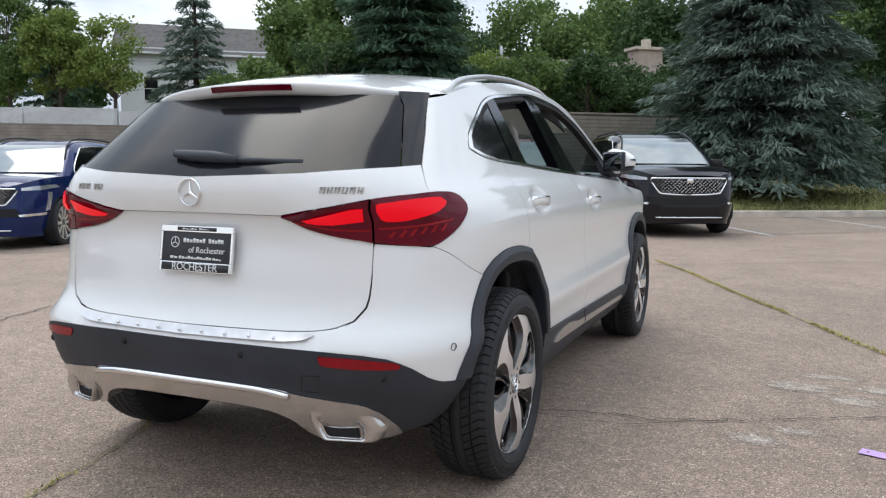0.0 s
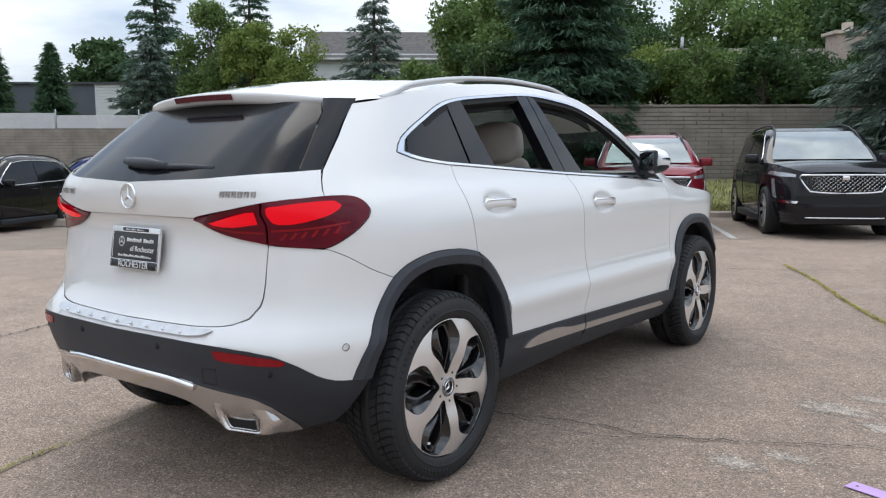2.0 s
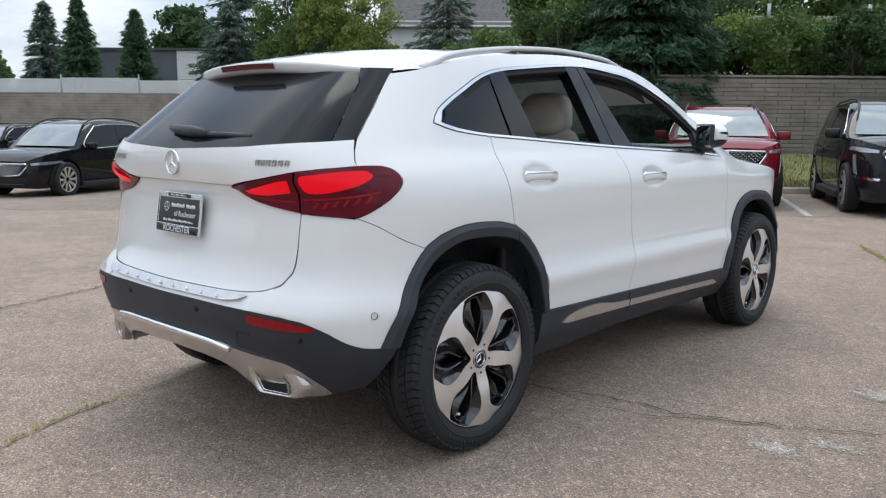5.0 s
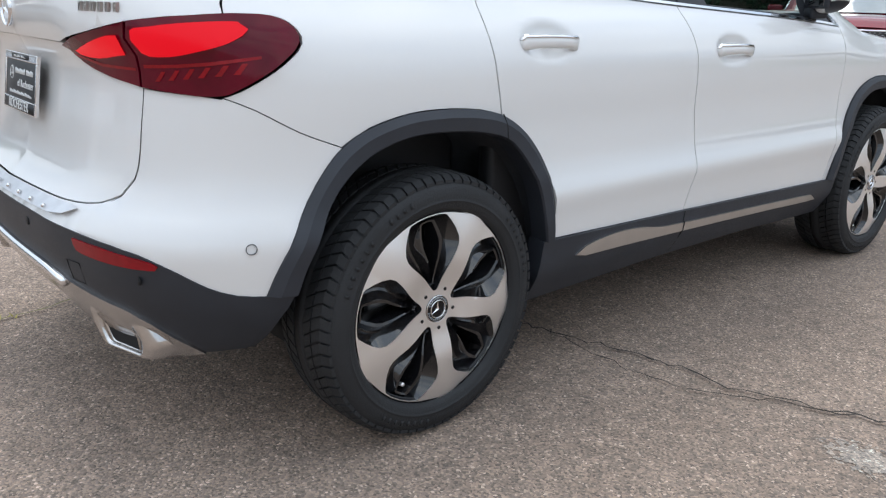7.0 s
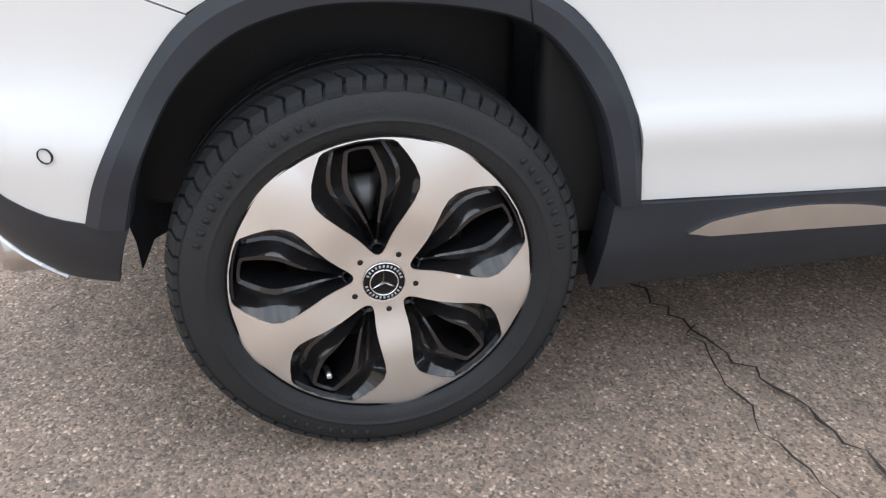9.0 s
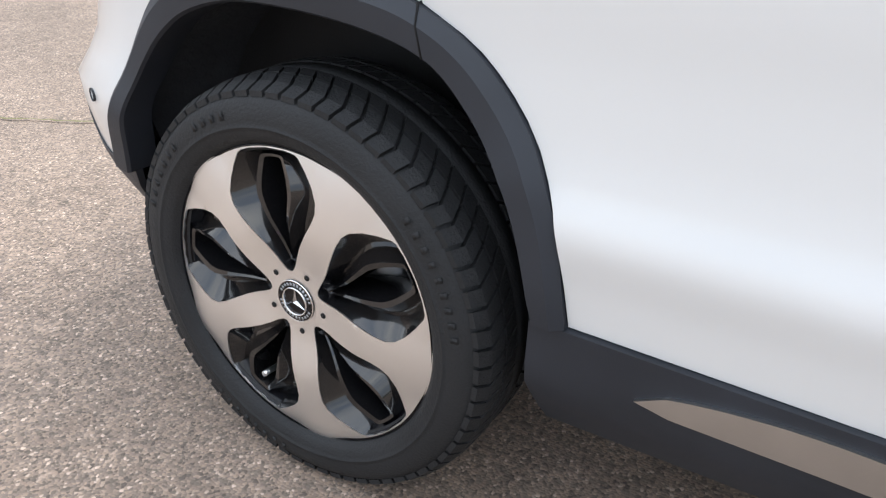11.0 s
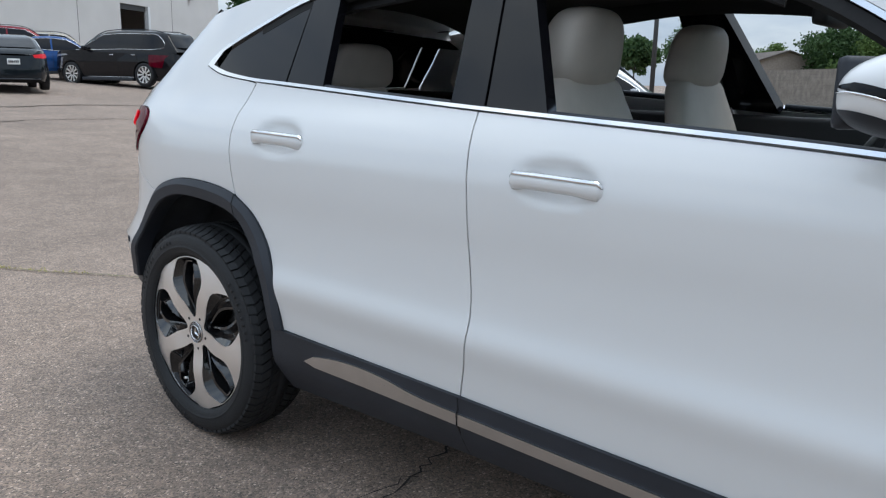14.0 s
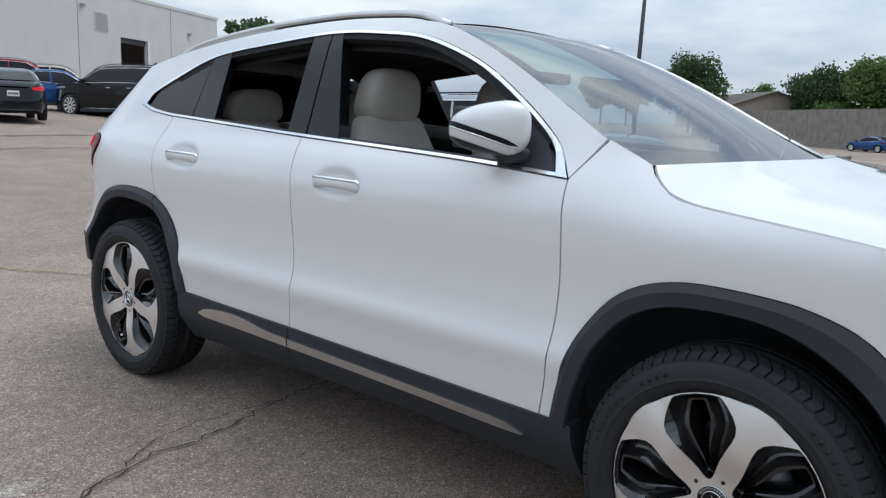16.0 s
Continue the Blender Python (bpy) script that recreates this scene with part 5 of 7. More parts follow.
M["post_dark"] = material("dark_painted_steel", (0.06, 0.062, 0.065), 0.55, 0.2, 0.2, 6)
M["lattice"] = material("white_plastic_lattice", (0.62, 0.63, 0.64), 0.6, 0, 0.08, 3)
M["bark"] = material("bark", (0.085, 0.068, 0.055), 0.95, 0, 0.4, 9, 0.8, 30)


def leaf_material(name, c1, c2):
    m = bpy.data.materials.new(name)
    m.use_nodes = True
    n, l = m.node_tree.nodes, m.node_tree.links
    b = n["Principled BSDF"]
    b.inputs["Roughness"].default_value, b.inputs["Specular IOR Level"].default_value = 0.65, 0.25
    g = n.new("ShaderNodeNewGeometry")
    mx = n.new("ShaderNodeMix")
    mx.data_type = "RGBA"
    mx.inputs[6].default_value, mx.inputs[7].default_value = (*c1, 1), (*c2, 1)
    l.new(g.outputs["Random Per Island"], mx.inputs[0])
    l.new(mx.outputs[2], b.inputs["Base Color"])
    tr = n.new("ShaderNodeBsdfTranslucent")
    l.new(mx.outputs[2], tr.inputs[0])
    ms = n.new("ShaderNodeMixShader")
    ms.inputs[0].default_value = 0.28
    l.new(b.outputs[0], ms.inputs[1])
    l.new(tr.outputs[0], ms.inputs[2])
    l.new(ms.outputs[0], n["Material Output"].inputs[0])
    return m


M["spruce_blue"] = leaf_material("blue_spruce_needles", (0.078, 0.120, 0.096), (0.175, 0.228, 0.186))
M["spruce_dark"] = leaf_material("dark_spruce_needles", (0.042, 0.091, 0.058), (0.104, 0.176, 0.104))
M["arbor"] = leaf_material("conifer_needles", (0.046, 0.098, 0.052), (0.098, 0.169, 0.085))
M["leaf"] = leaf_material("green_leaves", (0.070, 0.125, 0.036), (0.165, 0.240, 0.075))
M["leaf_light"] = leaf_material("yellow_green_leaves", (0.120, 0.180, 0.040), (0.250, 0.310, 0.085))
M["leaf_dark"] = leaf_material("dark_green_leaves", (0.036, 0.075, 0.028), (0.090, 0.150, 0.055))


def ground(x, y):
    """The height of the car park: level round the car, rising behind it and falling a little to its left."""
    fade = min(max((x + 45.0) / 25.0, 0.0), 1.0)
    rise = min(0.044 * max(0.0, -y - 5.0), 2.5) * fade
    return rise - 0.020 * min(max(0.0, -x - 3.0), 13) - 0.010 * min(max(0.0, -x - 25.0), 60)


def ground_sheet():
    bm = bmesh.new()
    xs = sorted(set([-600, -400, -250, -150, -110] + list(range(-90, 31, 3)) + [45, 80, 150, 300, 600]))
    ys = sorted(set([-600, -400, -250, -150, -90, -75] + list(range(-66, 61, 3)) + [80, 120, 200, 400, 600]))
    g = [[bm.verts.new((x, y, ground(x, y))) for y in ys] for x in xs]
    for i in range(len(xs) - 1):
        for j in range(len(ys) - 1):
            bm.faces.new((g[i][j], g[i + 1][j], g[i + 1][j + 1], g[i][j + 1]))
    bmesh.ops.recalc_face_normals(bm, faces=bm.faces)
    return bm


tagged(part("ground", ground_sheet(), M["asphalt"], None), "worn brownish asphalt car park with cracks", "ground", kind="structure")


def flat_patch(name, outline, mat, label, z=0.004, wobble=0.06, seed=1, step=0.12):
    """A thin irregular layer on the paving."""
    rnd = random.Random(seed)
    pts = smooth_line([(x, y, 0) for x, y in outline], step, True)
    pts = [Vector((p.x + rnd.uniform(-wobble, wobble), p.y + rnd.uniform(-wobble, wobble), 0)) for p in pts]
    bm = sheet(pts, lambda u, v: (u, v, ground(u, v) + z), (), 0.8, 0.0, 0.0)
    for f in bm.faces:
        if f.normal.z < 0:
            f.normal_flip()
    return tagged(part(name, bm, mat, None, smooth=False), label, "paving", kind="structure")


flat_patch("pavement_parking_strip", [(-16, 0.5), (-6, 6.4), (-0.3, 10.5), (3.4, 13.3), (9, 17.2), (12, 22.6), (4, 18.3), (-2.5, 14.4), (-12, 8.7), (-20, 4.2)], M["asphalt_dark"], "darker asphalt of the parking bays", 0.004, 0.05, 3, 0.5)
def scuff(cx, cy, a, b, seed):
    """A worn spot: many small ragged flakes where the paler stone shows."""
    rnd = random.Random(seed)
    bm = bmesh.new()
    for _ in range(int(500 * a * b / 0.02)):
        t, q = rnd.uniform(0, 6.28), rnd.random() ** 0.7
        x, y, r = cx + a * q * math.cos(t), cy + b * q * math.sin(t), rnd.uniform(0.004, 0.022) * (1.2 - q)
        n = 7
        bm.faces.new([bm.verts.new((x + r * rnd.uniform(0.5, 1.3) * math.cos(6.283 * k / n), y + r * rnd.uniform(0.5, 1.3) * math.sin(6.283 * k / n), 0.0014 + 0.0004 * rnd.random())) for k in range(n)])
    tagged(part("pavement_scuff", bm, M["asphalt_pale"], None, smooth=False), "pale scuffed spot in the asphalt", "paving", kind="structure")


for n, spot_ in enumerate(((1.90, 1.78, 0.22, 0.12), (2.16, 1.60, 0.18, 0.10), (2.30, 1.86, 0.16, 0.09), (1.72, 0.80, 0.14, 0.09), (1.88, 0.98, 0.12, 0.06), (2.05, 2.05, 0.18, 0.06), (2.5, 1.45, 0.17, 0.1))):
    scuff(*spot_, 20 + n)


def crack(points, width, seed, mat="crack", name="ground_crack", z=0.009, rough=0.02):
    """A narrow broken line in the paving."""
    rnd = random.Random(seed)
    pts = smooth_line([(x, y, 0) for x, y in points], 0.035)
    bm = bmesh.new()
    rows = []
    for i, p in enumerate(pts):
        d = (pts[min(i + 1, len(pts) - 1)] - pts[max(i - 1, 0)]).normalized()
        nrm = Vector((-d.y, d.x, 0))
        q = p + nrm * rnd.uniform(-rough, rough)
        w = width * rnd.uniform(0.35, 1.25)
        rows.append([bm.verts.new((*(q + nrm * w).xy, ground(q.x, q.y) + z)), bm.verts.new((*(q - nrm * w).xy, ground(q.x, q.y) + z))])
    for a, b in zip(rows[:-1], rows[1:]):
        bm.faces.new((a[0], a[1], b[1], b[0]))
    bmesh.ops.recalc_face_normals(bm, faces=bm.faces)
    if bm.faces[0].normal.z < 0:
        bmesh.ops.reverse_faces(bm, faces=bm.faces)
    tagged(part(name, bm, M[mat], None, smooth=False), "dark crack in the asphalt", "crack", kind="structure")


crack([(-0.5, 0.62), (0.2, 0.68), (0.595, 0.755), (0.843, 0.82), (1.09, 0.873), (1.235, 0.87), (1.455, 0.958), (1.65, 1.03), (1.85, 1.155), (2.15, 1.31), (2.6, 1.5), (3.5, 1.8)], 0.0045, 1)
crack([(0.62, 0.76), (0.926, 0.731), (1.244, 0.785), (1.40, 0.90), (1.60, 1.0)], 0.003, 2)
crack([(-0.3, 6.4), (0.53, 6.81), (1.57, 7.44), (2.96, 8.30), (6.5, 10.6)], 0.008, 3)
crack([(-2.7, -0.9), (-2.91, -0.40), (-3.25, 0.55), (-3.6, 1.3), (-3.75, 1.85), (-4.5, 4.0)], 0.008, 4)
crack([(-9, -16.0), (-6.5, -16.4), (-4, -15.6), (-1, -15.9)], 0.10, 5, "asphalt_dark", rough=0.1)
crack([(-9, -12.0), (-5, -12.9), (-2, -12.3), (1, -12.8)], 0.05, 6, "asphalt_dark", rough=0.08)
crack([(-3.6, -4.6), (-0.8, -3.9), (0.6, -3.75), (2.5, -4.2)], 0.018, 7, "asphalt_pale", rough=0.03)
WEED_LINES = ([(0.35, 7.2), (0.925, 6.06), (1.40, 4.95), (1.90, 3.92), (2.413, 2.78), (3.3, 1.2)], [(0.95, -4.1), (0.42, -2.85), (0.03, -2.19), (-0.37, -1.37), (-0.59, -0.92), (-0.73, -0.33), (-1.2, 0.9)])
for n, pts in enumerate(WEED_LINES):
    crack(pts, 0.006, 11 + n, "weed" if n == 0 else "soil", "ground_joint", rough=0.012)
    rnd = random.Random(40 + n)
    vs, fs = [], []
    for p in smooth_line([(x, y, 0) for x, y in pts], 0.006 if n == 0 else 0.02):
        if noise.noise(p * 1.7) < (-0.25 if n == 0 else 0.02):
            continue
        for _ in range(2):
            q = p + Vector((rnd.gauss(0, 0.012), rnd.gauss(0, 0.012), 0))
            a, h, w = rnd.uniform(0, 6.28), rnd.uniform(0.006, 0.022), rnd.uniform(0.003, 0.006)
            ln = Vector((math.cos(a), math.sin(a), 0))
            k = len(vs)
            z = ground(q.x, q.y) + 0.008
            vs += [(q.x - ln.y * w, q.y + ln.x * w, z), (q.x + ln.y * w, q.y - ln.x * w, z), (q.x + ln.x * h, q.y + ln.y * h, z + h)]
            fs.append((k, k + 1, k + 2))
    me = bpy.data.meshes.new("weeds")
    me.from_pydata(vs, [], fs)
    me.materials.append(M["weed"])
    tagged(new("weeds", me), "yellow green moss and weeds growing in a joint", "weeds", kind="stuff")

# lilac card lying on the ground
card = bmesh.new()
box(card, -0.075, 0.075, -0.035, 0.035, 0.0, 0.002)
ob = part("paper_tag", card, M["purple"], None, at=pose(2.195, 0.800, 0.0045, 0, 0, -18), smooth=False)
tagged(ob, "small lilac card lying on the asphalt", "card")
part("tag_hole", lathe([(0.0021, 0.0004), (0.0024, 0.006)], 14), M["dark"], ob, at=pose(-0.045, 0, 0.0, 0, -90, 0))

# white bay lines
U = Vector((0.858, 0.514, 0))
V = Vector((0.43, -0.903, 0))
for k in (-1.55, 1.55, 4.6, 7.6):
    p0 = Vector((-0.70, 12.86, 0)) + U * k
    bm = bmesh.new()
    for a in (0,):
        q = [p0 - V * 2.2 + U * 0.05, p0 - V * 2.2 - U * 0.05, p0 + V * 2.3 - U * 0.05, p0 + V * 2.3 + U * 0.05]
        bm.faces.new([bm.verts.new((c.x, c.y, 0.009)) for c in q])
    bmesh.ops.recalc_face_normals(bm, faces=bm.faces)
    if bm.faces[0].normal.z < 0:
        bmesh.ops.reverse_faces(bm, faces=bm.faces)
    tagged(part("pavement_bay_line", bm, M["line_paint"], None), "worn white parking bay line", "line", kind="structure")


# kerb, grass bank, walls
def kerb_y(x):
    return 14.6 + 0.60 * (x + 2.5)


kerb_pts = [(x, kerb_y(x), 0) for x in (-40, -30, -20, -12, -6, 0, 6, 14, 25)]
bm = bmesh.new()
rows = []
for x, y, _ in kerb_pts:
    g = ground(x, y)
    n_ = Vector((-0.514, 0.858))
    rows.append([bm.verts.new((x + n_.x * o, y + n_.y * o, g + h)) for o, h in ((0, -0.02), (0.02, 0.125), (0.04, 0.145), (0.15, 0.15), (0.16, -0.02))])
for a, b in zip(rows[:-1], rows[1:]):
    for i in range(4):
        bm.faces.new((a[i], b[i], b[i + 1], a[i + 1]))
bmesh.ops.recalc_face_normals(bm, faces=bm.faces)
tagged(part("kerb", bm, M["kerb"], None, smooth=False), "worn concrete kerb beside the grass", "kerb", kind="structure")


def bank_z(x, y):
    """Height of the grass between kerb and wall."""
    d = (-(x + 2.5) * 0.514 + (y - 14.6) * 0.858)
    return ground(x, y) + 0.14 + min(max(d - 0.2, 0), 7) * 0.075


bm = bmesh.new()
rows = []
for i in range(30):
    s = -30 + 2.0 * i
    rows.append([])
    for j in range(14):
        d = 0.15 + j * 1.0
        x, y = -2.5 + s * 0.858 - d * 0.514, 14.6 + s * 0.514 + d * 0.858
        rows[-1].append(bm.verts.new((x, y, bank_z(x, y) + 0.03 * noise.noise(Vector((x, y, 0)) * 0.6))))
for a, b in zip(rows[:-1], rows[1:]):
    for j in range(13):
        bm.faces.new((a[j], b[j], b[j + 1], a[j + 1]))
bmesh.ops.recalc_face_normals(bm, faces=bm.faces)
tagged(part("grass_bank", bm, M["soil"], None), "grassy bank behind the kerb", "ground", kind="structure")
rnd = random.Random(5)
vs, fs = [], []
for _ in range(42000):
    s, d = rnd.uniform(-14, 22), 0.16 + 6.5 * rnd.random() ** 1.4
    x, y = -2.5 + s * 0.858 - d * 0.514, 14.6 + s * 0.514 + d * 0.858
    z, a = bank_z(x, y), rnd.uniform(0, 6.28)
    h, w = rnd.uniform(0.05, 0.13), rnd.uniform(0.008, 0.016)
    k = len(vs)
    vs += [(x - w * math.sin(a), y + w * math.cos(a), z), (x + w * math.sin(a), y - w * math.cos(a), z), (x + 0.6 * h * math.cos(a), y + 0.6 * h * math.sin(a), z + h)]
    fs.append((k, k + 1, k + 2))
me = bpy.data.meshes.new("grass")
me.from_pydata(vs, [], fs)
me.materials.append(M["grass"])
tagged(new("grass", me), "mown green grass with dry patches", "grass", kind="stuff")


def block_wall(name, a, b, z0, z1, label, near=False, course=0.20, length=0.9, thick=0.35):
    """A retaining wall of coursed blocks with recessed joints and a coping."""
    a, b = Vector((*a, 0)), Vector((*b, 0))
    d = (b - a).normalized()
    total = (b - a).length
    core = boxed(0, total, 0.02, thick, z0 - 0.5, z1 - 0.06)
    m = Matrix.Translation(a) @ Matrix.Rotation(math.atan2(d.y, d.x), 4, "Z")
    wall = part(name, core, M["wall_joint"], None, smooth=False, at=m)
    tagged(wall, label, "wall", kind="structure")
    n = int((z1 - z0) / course)
    bl = mesh_of("block", boxed(0, length - 0.012, -0.012, 0.03, 0, course - 0.014, 0.006), M["wall_block"], False)
    rest = bmesh.new()
    count = 0
    rr_ = random.Random(len(name))
    for j in range(n):
        off = (j % 2) * length / 2
        i = 0
        while off + i * length < total - length:
            x, z = off + i * length, z0 + j * course
            i += 1
            if near and count < 290 and abs(x - total * 0.45) < total * 0.5:
                part("block", bl, None, wall, at=Matrix.Translation((x, rr_.uniform(-0.006, 0.004), z)))
                count += 1
            else:
                p = rr_.uniform(-0.006, 0.004)
                c = [(x, -0.012 + p, z), (x + length - 0.012, -0.012 + p, z), (x + length - 0.012, -0.012 + p, z + course - 0.014), (x, -0.012 + p, z + course - 0.014)]
                f = [rest.verts.new(q) for q in c]
                bk = [rest.verts.new((q[0], 0.03, q[2])) for q in c]
                rest.faces.new(f)
                for k in range(4):
                    rest.faces.new((f[k], bk[k], bk[(k + 1) % 4], f[(k + 1) % 4]))
    if rest.faces:
        bmesh.ops.recalc_face_normals(rest, faces=rest.faces)
        r = part("blocks", rest, M["wall_block"], wall, smooth=False)
        r["kind"] = "stuff"
    else:
        rest.free()
    part("coping", boxed(0, total, -0.02, thick + 0.02, z1 - 0.06, z1, 0.01), M["wall_block"], wall, smooth=False)
    return wall


W1A, W1B = (-13.2, 15.8), (14.0, 38.8)
block_wall("wall_front", W1A, W1B, 0.55, 2.90, "weathered grey brown block retaining wall", True, 0.125, 0.8)
W2A, W2B = (-118.0, -49.1), (-22.0, 32.0)
block_wall("wall_left", W2A, W2B, -0.9, 3.0, "weathered grey brown block retaining wall", True, 0.16, 1.4)
block_wall("wall_return", W2B, W1A, -0.2, 2.95, "weathered grey brown block retaining wall", False, 0.16, 1.4)

# raised ground behind the walls
bm = bmesh.new()
dv = Vector((-0.645, 0.764)) * 0.25
for quad in ((W2A, W2B, (-22, 300), (-400, 300), (-400, -120)), (W2B, W1A, W1B, (14, 300), (-22, 300)), (W1B, (60, 70), (60, 300), (14, 300))):
    bm.faces.new([bm.verts.new((x + dv.x, y + dv.y, 2.78)) for x, y in quad])
bmesh.ops.remove_doubles(bm, verts=bm.verts, dist=0.01)
for f in bm.faces:
    f.normal_update()
    if f.normal.z < 0:
        f.normal_flip()
tagged(part("ground_upper", bm, M["soil"], None), "raised grassy ground behind the retaining walls", "ground", kind="structure")


# white lattice fence on the left wall
def lattice_fence():
    a, b = Vector((*W2A, 0)), Vector((*W2B, 0))
    d = (b - a).normalized()
    inward = Vector((-d.y, d.x, 0)) * 0.18
    m = Matrix.Translation(a + inward) @ Matrix.Rotation(math.atan2(d.y, d.x), 4, "Z")
    fence = thing("lattice_fence", "white lattice filled chain fence along the wall", "fence", m, kind="structure")
    total = (b - a).length
    s0 = total - 46
    i = 0
    while s0 + i * 4.2 < total:
        x = s0 + i * 4.2
        part("post", tube([(x, 0, 2.7), (x, 0, 3.98)], 0.035, 8), M["steel"], fence)
        bm = bmesh.new()
        k = 0
        h0, h1 = 3.02, 3.72 + 0.06 * ((i * 7) % 3 - 1)
        hh = h1 - h0
        t = -hh
        while t < 4.1:
            for s in (1, -1):
                p0, p1 = Vector((x + t, 0.012 * s, h0 if s > 0 else h1)), Vector((x + t + hh, 0.012 * s, h1 if s > 0 else h0))
                lo, hi = x + 0.05, x + 4.15
                if p1.x > lo and p0.x < hi:
                    c0 = max(0, (lo - p0.x) / hh)
                    c1 = min(1, (hi - p0.x) / hh)
                    q0, q1 = p0.lerp(p1, c0), p0.lerp(p1, c1)
                    n = Vector((q1 - q0).normalized().cross(Vector((0, 1, 0)))) * 0.021
                    bm.faces.new([bm.verts.new(c) for c in (q0 + n, q0 - n, q1 - n, q1 + n)])
            t += 0.085
        part("lattice_panel", bm, M["lattice"], fence, smooth=False)
        part("rail", tube([(x, 0, h1), (x + 4.2, 0, h1)], 0.018, 6), M["lattice"], fence)
        i += 1


lattice_fence()


# ---- houses, shed, service building, lamp post ----
def gable_house(name, label, at, length, depth, z0, eave, ridge, wall_mat, roof_mat, windows=(), board=0.2):
    """A long house with lapped boards, a pitched roof with eaves, and framed windows."""
    h = thing(name, label, "house", at)
    bm = boxed(0, length, 0.06, depth, z0, eave)
    for s in (0, length):
        v = [bm.verts.new(c) for c in ((s, 0.06, eave), (s, depth, eave), (s, depth / 2, ridge - 0.1))]
        bm.faces.new(v)
    part("wall", bm, wall_mat, h, smooth=False)
    bm = bmesh.new()
    z = z0
    while z < eave - 0.02:
        c = [(0, 0.0, z), (length, 0.0, z), (length, 0.045, z + board), (0, 0.045, z + board)]
        bm.faces.new([bm.verts.new(q) for q in c])
        c2 = [(0, 0.0, z), (length, 0.0, z), (length, 0.05, z), (0, 0.05, z)]
        bm.faces.new([bm.verts.new(q) for q in c2])
        z += board
    s = part("siding", bm, wall_mat, h, smooth=False)
    s["kind"] = "stuff"
    bm = bmesh.new()
    o = 0.5
    sl = (ridge - eave) / (depth / 2)
    for side in (0, 1):
        y0, y1 = (-o, depth / 2) if side == 0 else (depth + o, depth / 2)
        q = [(-o, y0, eave - o * sl), (length + o, y0, eave - o * sl), (length + o, y1, ridge), (-o, y1, ridge)]
        up = [bm.verts.new(c) for c in q]
        dn = [bm.verts.new((c[0], c[1], c[2] - 0.18)) for c in q]
        bm.faces.new(up)
        bm.faces.new(dn[::-1])
        for k in range(4):
            bm.faces.new((up[k], dn[k], dn[(k + 1) % 4], up[(k + 1) % 4]))
    bmesh.ops.recalc_face_normals(bm, faces=bm.faces)
    part("roof", bm, roof_mat, h, smooth=False)
    part("gutter", boxed(-o, length + o, -o - 0.12, -o, eave - o * sl - 0.16, eave - o * sl - 0.02, 0.03), M["siding"], h, smooth=False)
    for x, z, w, hh in windows:
        wd = part("window", boxed(x - 0.08, x + w + 0.08, -0.05, 0.03, z - 0.08, z + hh + 0.08, 0.01), M["siding"], h, smooth=False)
        part("pane", boxed(x, x + w, -0.055, -0.045, z, z + hh / 2 - 0.02), M["gloss_black"], wd, smooth=False)
        part("pane", boxed(x, x + w, -0.055, -0.045, z + hh / 2 + 0.02, z + hh), M["gloss_black"], wd, smooth=False)
    return h


ang = 40.2
gable_house("white_house", "white clapboard house with a grey shingle roof", pose(-41.5, 40.0, 0, 0, 0, ang), 17, 9, 2.7, 9.2, 11.6, M["siding"], M["shingle"], ((1.6, 5.6, 0.9, 1.6), (6.0, 5.6, 0.9, 1.6), (11.0, 5.6, 0.9, 1.6)))
hr = gable_house("brown_roof_house", "low house with a brown shingle roof and brick chimney", pose(-22.0, 40.5, 0, 0, 0, ang), 34, 10, 2.7, 7.2, 8.75, M["siding"], M["shingle_brown"])
chim = part("chimney", boxed(19.0, 21.0, 0.9, 2.2, 6.0, 9.1, 0.02), M["brick"], hr, "pale brick chimney", False)
part("chimney_cap", boxed(18.8, 21.2, 0.7, 2.4, 9.1, 9.3, 0.02), M["kerb"], chim, smooth=False)
part("flue", boxed(19.8, 20.3, 1.3, 1.8, 9.3, 9.9, 0.02), M["kerb"], chim, smooth=False)
for x in (10.2, 16.5):
    part("roof_vent", tube([(x, 4.0, 8.2), (x, 4.0, 9.35)], 0.11, 10), M["steel"], hr)
shed = thing("grey_shed", "dark grey flat roofed outbuilding with a white side", "building", pose(-59.6, 24.5, 0, 0, 0, ang))
part("wall", boxed(0, 8.1, 0, 7, 2.7, 7.0), M["shed_grey"], shed, smooth=False)
bm = bmesh.new()
for k in range(20):
    box(bm, 8.12, 8.12 + 2.6, -0.03 + 0.0 * k, 7, 2.7 + k * 0.215, 2.7 + k * 0.215 + 0.20)
part("white_side", bm, M["siding"], shed, "white lapped siding", False)["kind"] = "stuff"
part("roof_edge", boxed(-0.15, 10.9, -0.2, 7.2, 7.0, 7.16), M["post_dark"], shed, smooth=False)

svc = thing("service_building", "large grey rendered service building with an open roller door", "building", pose(-41.9, -63.8, 0, 0, 0, math.degrees(math.atan2(0.47, 0.88))))
for a in ((0, 11.2, -0.3, 0, 1.6), (15.1, 60, -0.3, 0, 1.6), (11.2, 15.1, -0.3, 0, 6.3), (0, 0.3, -30, -0.3, 1.6), (0, 60, -30, -29.7, 1.6), (59.7, 60, -30, -0.3, 1.6)):
    part("wall", boxed(a[0], a[1], a[2], a[3], a[4], 9.3), M["render_wall"], svc, smooth=False)
part("roof", boxed(-0.1, 60.1, -30.1, 0.06, 9.3, 9.55), M["render_wall"], svc, smooth=False)
part("inner_wall", boxed(10, 17, -9, -8.8, 1.6, 6.5), M["dark"], svc, smooth=False)
